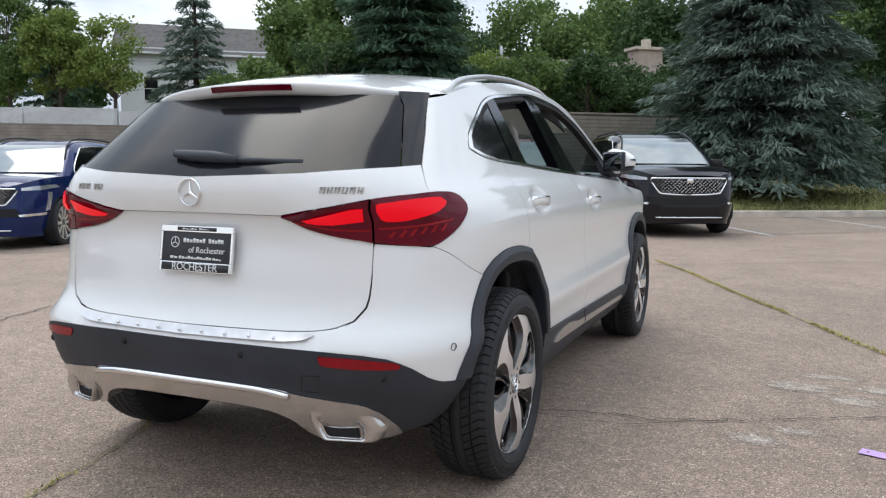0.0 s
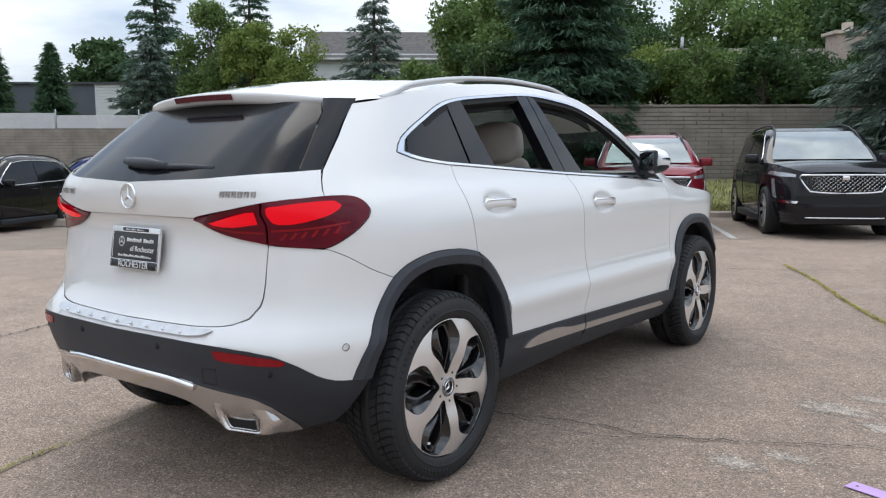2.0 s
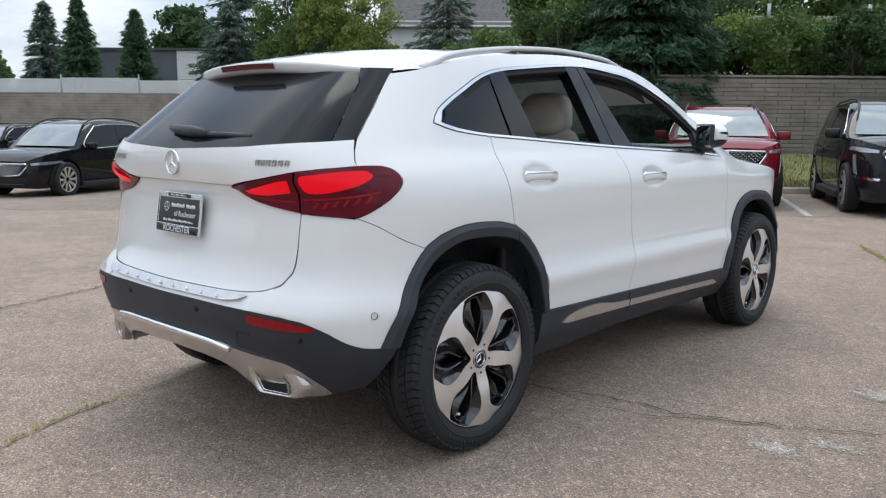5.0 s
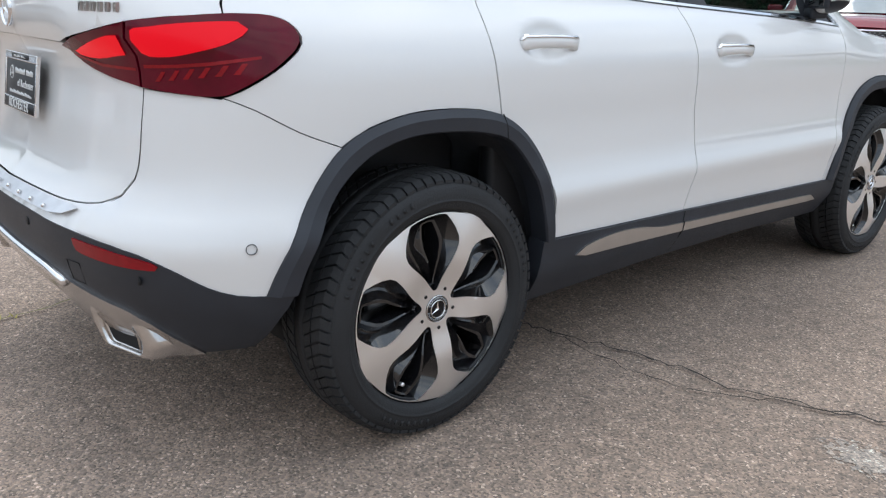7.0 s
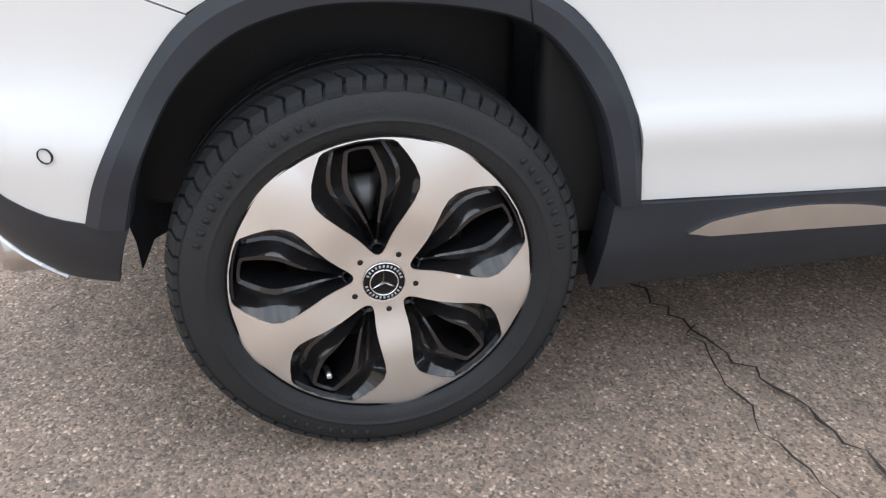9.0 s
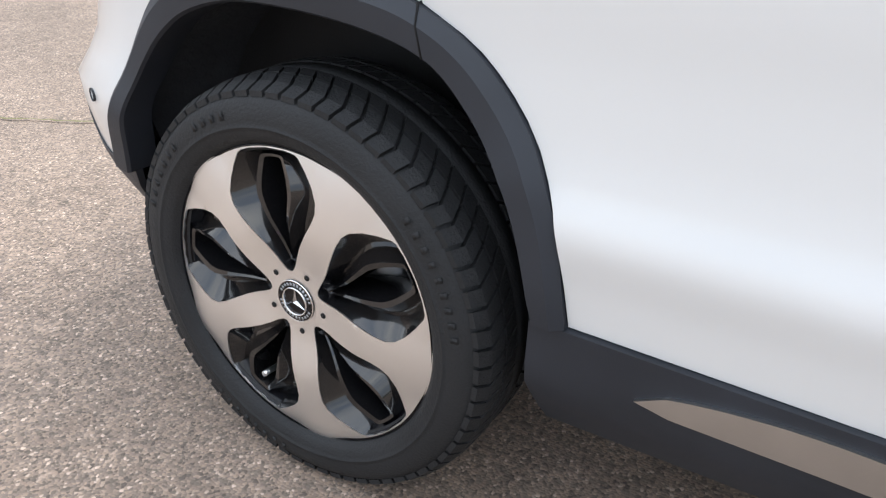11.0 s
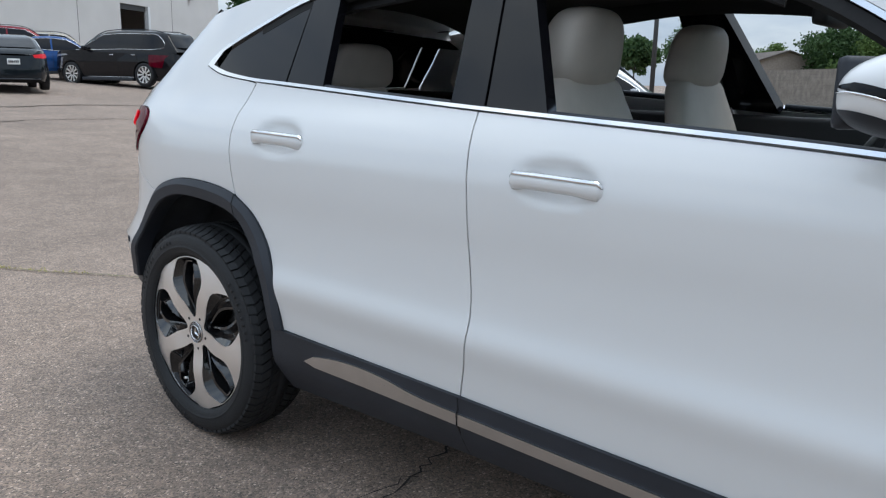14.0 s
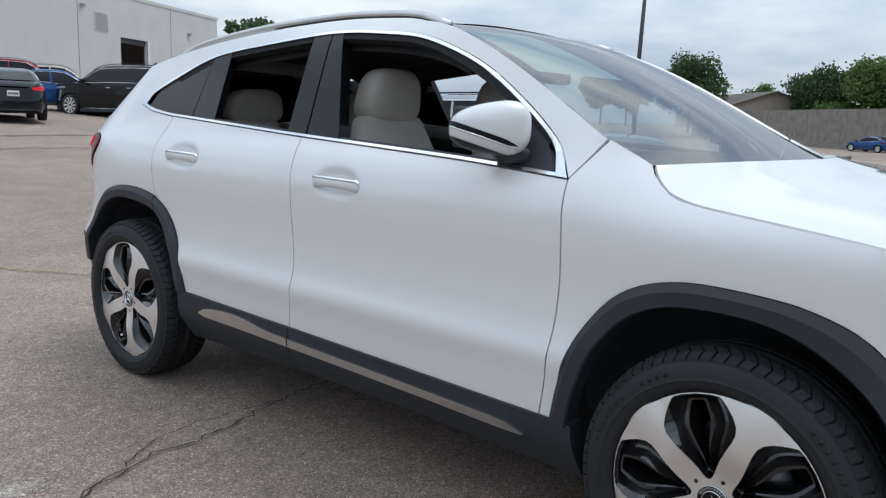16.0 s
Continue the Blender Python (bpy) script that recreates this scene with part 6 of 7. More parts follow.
part("door_frame", boxed(11.2, 11.5, -0.32, 0.03, 1.9, 6.3), M["siding"], svc, smooth=False)
part("roller_door", boxed(11.5, 15.1, -0.28, -0.2, 5.9, 6.3), M["post_dark"], svc, smooth=False)
lou = part("louvre_vent", boxed(16.6, 18.2, -0.02, 0.05, 6.5, 7.9), M["render_wall"], svc, "grey louvre vent", False)
for k in range(8):
    part("slat", boxed(16.7, 18.1, 0.05, 0.09, 6.6 + k * 0.16, 6.66 + k * 0.16), M["steel"], lou, smooth=False)
for x, z in ((5.0, 7.4), (19.4, 8.0), (24.5, 8.4)):
    part("wall_lamp", boxed(x, x + 0.35, 0, 0.3, z, z + 0.2, 0.03), M["steel"], svc, smooth=False)
for x in (8.0, 20.0, 30.0):
    part("wall_joint", boxed(x, x + 0.03, 0.0, 0.012, 1.6, 9.3), M["crack"], svc, smooth=False)

lamp = thing("lamp_post", "tall dark steel car park lamp post", "lamp post", pose(-39.6, -18.5, ground(-39.6, -18.5)))
part("pole", tube([(0, 0, 0), (0, 0, 5), (-0.3, 0, 10.6)], 0.14, 12, taper=[1, 0.9, 0.7]), M["post_dark"], lamp)
part("base", tube([(0, 0, 0), (0, 0, 0.6)], 0.3, 16), M["kerb"], lamp)
part("lamp_head", boxed(-0.9, 0.3, -0.2, 0.2, 10.5, 10.7, 0.04), M["post_dark"], lamp)
far = gable_house("far_building", "low far brown roofed building", pose(-118, -52, 0, 0, 0, 40), 24, 12, 0.5, 3.6, 5.6, M["brick"], M["shingle_brown"])

# ---- trees ----
def leaf_mesh(name, pos, size, rng, flat=0.0, aspect=1.0, mat=None, dirs=None, droop=0.0, width=1.0, level=0.0):
    """Many small leaf or needle blades, each a quad with its own turn."""
    n = len(pos)
    pos = np.asarray(pos)
    if dirs is None:
        d = rng.normal(size=(n, 3))
        d[:, 2] *= 1 - flat
    else:
        d = np.asarray(dirs) + rng.normal(size=(n, 3)) * 0.35
    d[:, 2] -= droop
    d /= np.linalg.norm(d, axis=1, keepdims=True) + 1e-9
    s = np.cross(d, rng.normal(size=(n, 3)) + np.array([0, 0, level]))
    s /= np.linalg.norm(s, axis=1, keepdims=True) + 1e-9
    sz = size * rng.uniform(0.6, 1.3, (n, 1))
    a, b = d * sz * aspect, s * sz * width
    q = np.stack([pos - a * 0.5 - b * 0.18, pos - a * 0.1 + b * 0.5, pos + a * 0.55, pos - a * 0.1 - b * 0.5], 1).reshape(-1, 3)
    me = bpy.data.meshes.new(name)
    me.vertices.add(4 * n)
    me.vertices.foreach_set("co", q.ravel().astype(np.float32))
    me.loops.add(4 * n)
    me.loops.foreach_set("vertex_index", np.arange(4 * n, dtype=np.int32))
    me.polygons.add(n)
    me.polygons.foreach_set("loop_start", np.arange(0, 4 * n, 4, dtype=np.int32))
    me.polygons.foreach_set("loop_total", np.full(n, 4, dtype=np.int32))
    me.update()
    me.validate()
    me.materials.append(mat)
    return me


def spruce(name, label, at, h, r, seed, mat, per=14, whorls=None, start=0.03, size=0.22, gaps=0.0, sag=0.22, dense=6):
    """A spruce: straight trunk, whorls of sagging boughs, each with hanging sprays of needles."""
    rng = np.random.default_rng(seed)
    t = thing(name, label, "tree", at)
    part("trunk", tube([(0, 0, -0.2), (0.02, 0, h * 0.4), (0, 0, h)], r * 0.055 + 0.06, 8, taper=[1, 0.65, 0.08]), M["bark"], t)
    whorls = whorls or int(h * 3.0)
    pos, dirs = [], []
    boughs = bmesh.new()
    for i in range(whorls):
        f = start + (1 - start) * (i + rng.uniform(0, 0.7)) / whorls
        z = h * f
        reach = r * ((1 - f) ** 0.78) * rng.uniform(0.82, 1.12) + 0.12
        nb = max(5, int(per * (0.45 + 0.55 * (1 - f))))
        a0 = rng.uniform(0, 6.28)
        for b in range(nb):
            if rng.random() < gaps:
                continue
            a = a0 + 6.28 * b / nb + rng.normal() * 0.16
            ln = reach * rng.uniform(0.72, 1.12)
            ca, sa = math.cos(a), math.sin(a)
            steps = max(5, int(ln / (size * 0.42)))
            up = 0.30 * f
            if i % 2 == 0 or r < 2:
                p0, p1 = Vector((0, 0, z)), Vector((ca * ln * 0.9, sa * ln * 0.9, z + ln * (up - sag * 0.81)))
                sd_ = Vector((-sa, ca, 0)) * 0.018
                boughs.faces.new([boughs.verts.new(c) for c in (p0 + sd_, p0 - sd_, p1)])
            for k in range(steps):
                s = (k + 1) / steps
                x = ln * s
                zz = z + x * up - sag * ln * s * s + 0.05 * ln * max(0, s - 0.8)
                wide = 0.16 * ln * (1 - 0.75 * s) + 0.05
                for _ in range(3 if s < 0.4 else dense):
                    off = rng.normal() * wide
                    pos.append((ca * x - sa * off + rng.normal() * 0.03, sa * x + ca * off + rng.normal() * 0.03, zz - abs(off) * 0.25 + rng.normal() * 0.06))
                    dirs.append((ca * 0.9 - sa * off * 2.2, sa * 0.9 + ca * off * 2.2, -0.25))
    part("boughs", boughs, M["bark"], t, smooth=False)["kind"] = "stuff"
    part("crown", leaf_mesh("crown", pos, size, rng, aspect=1.7, mat=mat, dirs=dirs, droop=0.15, width=0.36, level=1.6), None, t)
    return t


def broadleaf(name, label, at, h, r, seed, mat, leaves=7000, size=0.20, trunk=0.25, squash=0.9, open_=0.35, clumps=None):
    """A leafy tree: trunk, limbs and a crown of clumps with gaps."""
    rng = np.random.default_rng(seed)
    t = thing(name, label, "tree", at)
    tz = h * trunk
    part("trunk", tube([(0, 0, -0.2), (0.05, 0.03, tz), (0.0, 0.1, h * 0.75)], 0.045 * h * 0.35 + 0.04, 8, taper=[1, 0.7, 0.15]), M["bark"], t)
    limbs = bmesh.new()
    nc = clumps or 26
    cen, rad = [], []
    for i in range(nc):
        u = rng.normal(size=3)
        u /= np.linalg.norm(u)
        q = u * rng.uniform(0.45, 1.0) ** 0.6 * np.array([r * 0.78, r * 0.78, (h - tz) * 0.42 * squash])
        c = q + np.array([0, 0, tz + (h - tz) * 0.52])
        c[:2] *= 1.0 - 0.35 * max(0, (c[2] - h * 0.6) / (h * 0.4))
        cen.append(c)
        rad.append(r * rng.uniform(0.20, 0.38))
        base = Vector((0.03, 0.05, tz * 0.8 + (c[2] - tz * 0.8) * 0.35))
        end = Vector(c)
        sd_ = (end - base).orthogonal().normalized() * 0.03
        limbs.faces.new([limbs.verts.new(x) for x in (base + sd_, base - sd_, end)])
    part("limbs", limbs, M["bark"], t, smooth=False)["kind"] = "stuff"
    pos = []
    w = np.array(rad) ** 2
    pick = rng.choice(nc, leaves, p=w / w.sum())
    for i in pick:
        u = rng.normal(size=3)
        u /= np.linalg.norm(u)
        d = rad[i] * (1 - open_ * rng.random() ** 1.5) * np.array([1, 1, 0.75])
        pos.append(cen[i] + u * d + rng.normal(size=3) * 0.06 * r)
    part("crown", leaf_mesh("crown", pos, size, rng, mat=mat, aspect=1.3, droop=0.15), None, t)
    return t


def on(x, y, z):
    return pose(x, y, z)


# by the kerb and the front wall
spruce("blue_spruce_tree", "large blue green spruce on the grass beside the kerb", on(1.0, 20.9, 0.45), 11.5, 3.35, 1, M["spruce_blue"], per=24, whorls=44, size=0.16, sag=0.18, start=0.06, dense=8)
spruce("spruce_tree", "tall dark green spruce by the retaining wall", on(-9.7, 20.6, 0.6), 12.5, 3.0, 2, M["spruce_dark"], per=20, whorls=36, size=0.18, dense=8)
spruce("spruce_tree", "dark spruce at the edge of the grass", on(6.2, 27.4, 0.8), 10.5, 2.6, 21, M["spruce_dark"], per=16, whorls=30, size=0.24)
broadleaf("broadleaf_tree", "leafy tree on the grass beyond the spruce", on(4.6, 24.3, 0.8), 8.5, 2.2, 3, M["leaf_dark"], 14000, 0.12, 0.2)
broadleaf("shrub", "bright green shrub spilling over the retaining wall", on(-9.0, 26.6, 2.5), 2.8, 2.1, 4, M["leaf_light"], 16000, 0.105, 0.05)
for i, (x, y, h, r) in enumerate(((-6.6, 26.6, 2.5, 1.7), (-4.6, 28.2, 2.8, 1.8), (-2.4, 30.0, 2.6, 1.8), (-12.0, 24.5, 3.4, 2.0), (0.2, 32.2, 2.9, 1.9), (2.6, 34.2, 3.2, 2.0), (-8.2, 29.2, 3.2, 1.7), (-5.6, 31.6, 2.9, 1.9), (-1.6, 34.0, 3.9, 1.4), (-11.5, 29.5, 4.8, 2.2), (-14.2, 28.5, 5.2, 2.2))):
    broadleaf("hedge_tree", "dark green hedge tree behind the wall", on(x, y, 2.6), h, r, 50 + i, M["leaf_dark"] if i % 5 else M["leaf"], 12000, 0.09, 0.06, clumps=36)
for i in range(13):
    x = -13.5 + 1.75 * i
    broadleaf("low_hedge", "low dark hedge along the top of the wall", on(x, 17.8 + 0.846 * (x + 13.2), 2.6), 1.9 + 0.5 * ((i * 5) % 3), 1.35, 170 + i, M["leaf_dark"] if i % 4 else M["leaf"], 5000, 0.10, 0.02, clumps=16)
# beyond the right hand house
for i, (x, y, h, r) in enumerate(((-27, 62, 13.4, 5.2), (-20, 68, 15.6, 5.4), (-13, 72, 16.0, 5.6), (-6, 78, 17, 6.0), (2, 80, 17.5, 6.2), (10, 78, 18, 6.4), (-33, 64, 12.5, 5), (18, 72, 17, 6.4), (-16, 64, 12.5, 5), (-9, 66, 13, 5), (-1, 70, 14, 5.4), (7, 68, 14.5, 5.6))):
    broadleaf("broadleaf_tree", "green leafy tree behind the houses", on(x, y, 2.6), h, r, 70 + i, M["leaf"] if i % 3 else M["leaf_dark"], 12000, 0.28, 0.15, clumps=40)
# before and beside the white house
spruce("spruce_tree", "thin grey green spruce before the white house", on(-28.6, 32.8, 2.7), 9.6, 3.0, 5, M["spruce_blue"], per=11, whorls=21, size=0.24, gaps=0.32, start=0.12)
spruce("spruce_tree", "thin grey green spruce before the white house", on(-24.0, 37.5, 2.7), 11.5, 3.2, 6, M["spruce_dark"], per=11, whorls=22, size=0.24, gaps=0.3, start=0.12)
broadleaf("broadleaf_tree", "pale flowering green tree behind the wall", on(-20.6, 31.4, 2.6), 7.8, 2.6, 7, M["leaf"], 14000, 0.14, 0.15)
broadleaf("broadleaf_tree", "green leafy tree behind the wall", on(-16.5, 29.2, 2.6), 7.6, 2.6, 8, M["leaf"], 14000, 0.14, 0.12)
broadleaf("broadleaf_tree", "green leafy tree behind the wall", on(-17.5, 34.5, 2.6), 9.4, 2.9, 9, M["leaf"], 14000, 0.15, 0.12)
broadleaf("young_maple_tree", "young yellow green maple with an open crown", on(-30.2, 28.4, 2.7), 6.6, 1.8, 10, M["leaf_light"], 6000, 0.12, 0.2, 1.1, 0.7, 34)
broadleaf("broadleaf_tree", "yellow green leafy tree behind the lattice fence", on(-33.6, 28.0, 2.7), 7.0, 2.0, 11, M["leaf_light"], 11000, 0.13, 0.15)
broadleaf("broadleaf_tree", "yellow green leafy tree behind the lattice fence", on(-36.4, 27.2, 2.7), 8.2, 2.3, 12, M["leaf"], 11000, 0.13, 0.12)
spruce("spruce_tree", "tall thin dark spruce with gaps between its boughs", on(-43.4, 28.4, 2.7), 13.0, 3.3, 13, M["spruce_dark"], per=12, whorls=24, size=0.24, gaps=0.25, start=0.08)
spruce("spruce_tree", "low broad grey green spruce behind the fence", on(-40.2, 25.8, 2.7), 6.0, 3.2, 14, M["spruce_blue"], per=14, whorls=20, size=0.22, gaps=0.1)
spruce("spruce_tree", "tall thin dark spruce with gaps between its boughs", on(-41.2, 34.2, 2.7), 13.6, 3.0, 15, M["spruce_dark"], per=12, whorls=24, size=0.24, gaps=0.28, start=0.08)
broadleaf("broadleaf_tree", "round dark tree behind the outbuilding", on(-62.6, 36.0, 2.7), 9.6, 3.3, 16, M["leaf_dark"], 6000, 0.30, 0.3)
for i, (x, y, h, r) in enumerate(((-49.2, 20.6, 6.6, 1.55), (-44.4, 21.9, 5.5, 1.35), (-54.0, 16.5, 5.2, 1.6), (-59.4, 14.5, 5.6, 1.6))):
    spruce("conifer_tree", "dense pointed green conifer behind the lattice fence", on(x, y, 2.7), h, r, 30 + i, M["arbor"], per=16, whorls=int(h * 5), size=0.22, sag=-0.15)
spruce("blue_spruce_tree", "grey blue spruce behind the lattice fence", on(-59.0, 22.4, 2.7), 7.6, 2.2, 17, M["spruce_blue"], per=12, whorls=24, size=0.34)
for i, (x, y, h, r) in enumerate(((-50, 44, 9, 3.6), (-56, 40, 7.5, 3.2), (-66, 27, 5.0, 2.6), (-72, 22, 5.4, 2.6), (-46, 50, 10, 4), (-38, 56, 11, 4.2), (-30, 58, 11, 4.2), (-78, 16, 6, 3))):
    broadleaf("broadleaf_tree", "green leafy tree behind the fence", on(x, y, 2.6), h, r, 90 + i, M["leaf"] if i % 2 else M["leaf_dark"], 4200, 0.34, 0.15)
# far left
for i, (x, y, z, h, r) in enumerate(((-106, -44.5, 0.0, 11.2, 5.2), (-122, -40, 0.0, 7.2, 3.6), (-104, -26.5, 0.5, 8.4, 4.4), (-101, -19.5, 0.8, 8.8, 4.6), (-97, -14.0, 1.0, 9.4, 5.0), (-93, -6, 1.5, 9, 4.8), (-130, -52, 0, 6, 4), (-100, -23, 0, 4.0, 3.6), (-112, -33, 0, 4.2, 3.2), (-88, 0, 1.5, 8, 4.2), (-82, 6, 2.5, 7, 4))):
    broadleaf("broadleaf_tree", "full green tree beyond the far wall", on(x, y, z), h, r, 120 + i, M["leaf"] if i % 2 else M["leaf_dark"], 11000, 0.27, 0.12, clumps=44)
for i, (x, y, h, r) in enumerate(((-62, -86, 13.5, 5), (-140, -78, 12, 5), (-150, -66, 11, 5), (-128, -66, 9, 4.5))):
    broadleaf("broadleaf_tree", "dark tree beyond the service building", on(x, y, 0.5), h, r, 140 + i, M["leaf_dark"], 4000, 0.55, 0.2)

# ---- parked cars ----
def paint(name, color, flake=0.0):
    return material(name, color, 0.10, flake, 0.06, 3, coat=0.5, spec=0.08)


PAINT = {
    "black": paint("black_car_paint", (0.010, 0.010, 0.012)),
    "blue": paint("deep_blue_car_paint", (0.009, 0.020, 0.090), 0.2),
    "red": paint("dark_red_car_paint", (0.20, 0.012, 0.022), 0.2),
    "grey": paint("dark_grey_car_paint", (0.012, 0.016, 0.020), 0.1),
    "mid_blue": paint("mid_blue_car_paint", (0.020, 0.075, 0.24), 0.2),
    "beige": paint("beige_car_paint", (0.42, 0.38, 0.31)),
    "pale": paint("white_car_paint", (0.74, 0.74, 0.73)),
    "silver": paint("silver_car_paint", (0.40, 0.41, 0.42), 0.6),
}
STYLE = {
    # fractions of length (from the tail) and of height
    "suv": dict(top=[(0.0, 0.56), (0.04, 0.62), (0.2, 0.645), (0.5, 0.632), (0.70, 0.630), (0.76, 0.652), (0.88, 0.640), (0.96, 0.608), (1.0, 0.558)], roof=[(0.015, 0.62), (0.055, 0.80), (0.09, 0.945), (0.20, 0.985), (0.42, 1.0), (0.53, 0.985), (0.595, 0.94), (0.735, 0.652)], win=[(0.10, 0.685), (0.135, 0.91), (0.24, 0.94), (0.42, 0.945), (0.54, 0.925), (0.575, 0.90), (0.685, 0.672), (0.4, 0.668)], pillars=(0.235, 0.415)),
    "crossover": dict(top=[(0.0, 0.56), (0.04, 0.62), (0.2, 0.64), (0.5, 0.60), (0.68, 0.59), (0.74, 0.61), (0.88, 0.575), (0.96, 0.52), (1.0, 0.45)], roof=[(0.02, 0.63), (0.09, 0.80), (0.16, 0.93), (0.28, 0.985), (0.44, 1.0), (0.53, 0.98), (0.60, 0.93), (0.73, 0.61)], win=[(0.13, 0.70), (0.20, 0.90), (0.30, 0.94), (0.44, 0.945), (0.54, 0.92), (0.58, 0.89), (0.68, 0.64), (0.4, 0.645)], pillars=(0.26, 0.42)),
    "sedan": dict(top=[(0.0, 0.60), (0.03, 0.70), (0.14, 0.715), (0.3, 0.67), (0.5, 0.64), (0.66, 0.63), (0.72, 0.655), (0.86, 0.61), (0.96, 0.53), (1.0, 0.44)], roof=[(0.13, 0.715), (0.20, 0.83), (0.27, 0.93), (0.36, 0.985), (0.46, 1.0), (0.54, 0.975), (0.58, 0.935), (0.70, 0.655)], win=[(0.21, 0.76), (0.29, 0.91), (0.37, 0.945), (0.46, 0.95), (0.535, 0.925), (0.565, 0.90), (0.66, 0.67), (0.4, 0.68)], pillars=(0.30, 0.44)),
}
SIMPLE_WHEELS = {}


def parked_wheel(R):
    """A tyre and a ten-spoke rim for a parked car."""
    if R in SIMPLE_WHEELS:
        return SIMPLE_WHEELS[R]
    tyre = mesh_of("tyre", lathe([(-0.10, R * 0.70), (-0.115, R * 0.82), (-0.105, R * 0.97), (-0.07, R), (0.07, R), (0.105, R * 0.97), (0.115, R * 0.82), (0.10, R * 0.70)], 40), M["rubber"])
    back = mesh_of("rim", lathe([(0.10, R * 0.70), (0.098, R * 0.66), (0.03, R * 0.62), (0.02, 0.01)], 40), M["gloss_black"])
    bm = bmesh.new()
    for i in range(10):
        a = 2 * math.pi * i / 10
        er, et = Vector((0, math.cos(a), math.sin(a))), Vector((0, -math.sin(a), math.cos(a)))
        q = [(0.05, 0.018, 0.082), (0.66 * R, 0.030, 0.094)]
        up = [bm.verts.new(er * r + et * s * w + Vector((d, 0, 0))) for r, w, d in q for s in (-1, 1)]
        dn = [bm.verts.new(v.co - Vector((0.03, 0, 0))) for v in up]
        bm.faces.new((up[0], up[1], up[3], up[2]))
        bm.faces.new((up[0], dn[0], dn[1], up[1]))
        bm.faces.new((up[1], dn[1], dn[3], up[3]))
        bm.faces.new((up[2], dn[2], dn[0], up[0]))
    bmesh.ops.recalc_face_normals(bm, faces=bm.faces)
    sp = mesh_of("spokes", bm, M["machined"], False)
    lip = mesh_of("rim_lip", lathe([(0.098, R * 0.66), (0.104, R * 0.68), (0.100, R * 0.705)], 40), M["machined"])
    SIMPLE_WHEELS[R] = (tyre, back, sp, lip)
    return SIMPLE_WHEELS[R]


def parked_car(name, label, at, style, col, L, Wd, H, wb, R=0.37, front="mesh", lit=False, face=True):
    """A parked car: body shell with wheel arches, bonnet and deck, roof and pillars, glass, lamps, grille, mirrors, wheels."""
    st, pm = STYLE[style], PAINT[col]
    c = thing(name, label, "car", at)
    top = spline(*zip(*[((f - 0.5) * L, z * H) for f, z in st["top"]]))
    zx = spline([0.16, 0.22, 0.35, 0.45, 0.56, 0.64, 0.72], [0.90, 0.955, 0.99, 1.0, 0.985, 0.955, 0.90])
    n = 4.6

    def plan(y):
        return max(1 - abs(2 * y / L) ** n, 0.0) ** (1 / n * 1.4)

    def shell(th, z):
        s, co = math.sin(th), math.cos(th)
        y = math.copysign(abs(s) ** (2 / n), s) * L / 2
        x = max(co, 0.0) ** (2 / n) * Wd / 2 * zx(z / H)
        zz = z / H
        y += (-0.10 * max(0, zz - 0.30) if y > 0 else 0.10 * max(0, zz - 0.35)) * abs(s) * L * 0.5
        y -= math.copysign(0.05 * max(0, 0.22 - zz) * abs(s) * L * 0.5, y)
        return (x, y, z)

    def th_of(y):
        s = abs(2 * y / L) ** (n / 2)
        return math.copysign(math.asin(min(s, 1.0)), y)

    z0 = 0.20
    wy = (-wb / 2 - 0.02 * L + 0.02 * L, wb / 2)
    fa = wb / 2 + 0.01 * L
    ra = -wb / 2 + 0.01 * L
    ar = R + 0.055
    bot = [(-math.pi / 2, z0 + 0.10), (th_of(-0.47 * L), z0 + 0.06)]
    for yc in (ra, fa):
        bot.append((th_of(yc - ar), z0))
        for k in range(13):
            a = math.pi - math.pi * k / 12
            bot.append((th_of(yc + ar * math.cos(a)), R + ar * math.sin(a) * 0.98 if 0 < k < 12 else R * 0.75))
        bot.append((th_of(yc + ar), z0))
    bot += [(th_of(0.47 * L), z0 + 0.02), (math.pi / 2, z0 + 0.04)]
    up = []
    for i in range(60):
        th = math.pi / 2 - math.pi * i / 59
        y = math.copysign(abs(math.sin(th)) ** (2 / n), math.sin(th)) * L / 2
        up.append((th, top(y)))
    poly = [Vector((a, b, 0)) for a, b in bot + up]
    bm = sheet(poly, shell, (), 0.085, 0, 0.015, True)
    part("body", bm, pm, c)

    def deck(u, y):
        z = top(y)
        p = shell(th_of(y), z)
        return (p[0] * u, p[1], z + (0.035 * H / 1.6) * (1 - abs(u) ** 3) * (1 if abs(y) < 0.47 * L else 0.4))

    part("bonnet", grid_sheet(deck, -1, 1, 0.16 * L, 0.494 * L, 12, 16, 0.01), pm, c)
    part("rear_deck", grid_sheet(deck, -1, 1, -0.494 * L, -0.28 * L, 12, 8, 0.01), pm, c)
    roof = [((f - 0.5) * L, z * H) for f, z in st["roof"]]
    rz = spline(*zip(*roof))
    zb = top(0) / H

    def house(y, z, o=0.0):
        """Half width of the cabin."""
        f = (z / H - zb) / (1 - zb)
        base = shell(th_of(max(min(y, 0.42 * L), -0.47 * L)), top(max(min(y, 0.3 * L), -0.45 * L)))[0] - 0.015
        return base * (1 - 0.27 * max(f, 0) ** 1.15) - 0.10 * max(0, abs(y / L + 0.02) - 0.30) * Wd + o

    # cabin shell in dark trim, roof skin and pillars in paint
    ys = [roof[0][0] + (roof[-1][0] - roof[0][0]) * i / 40 for i in range(41)]
    bm = bmesh.new()
    rows = []
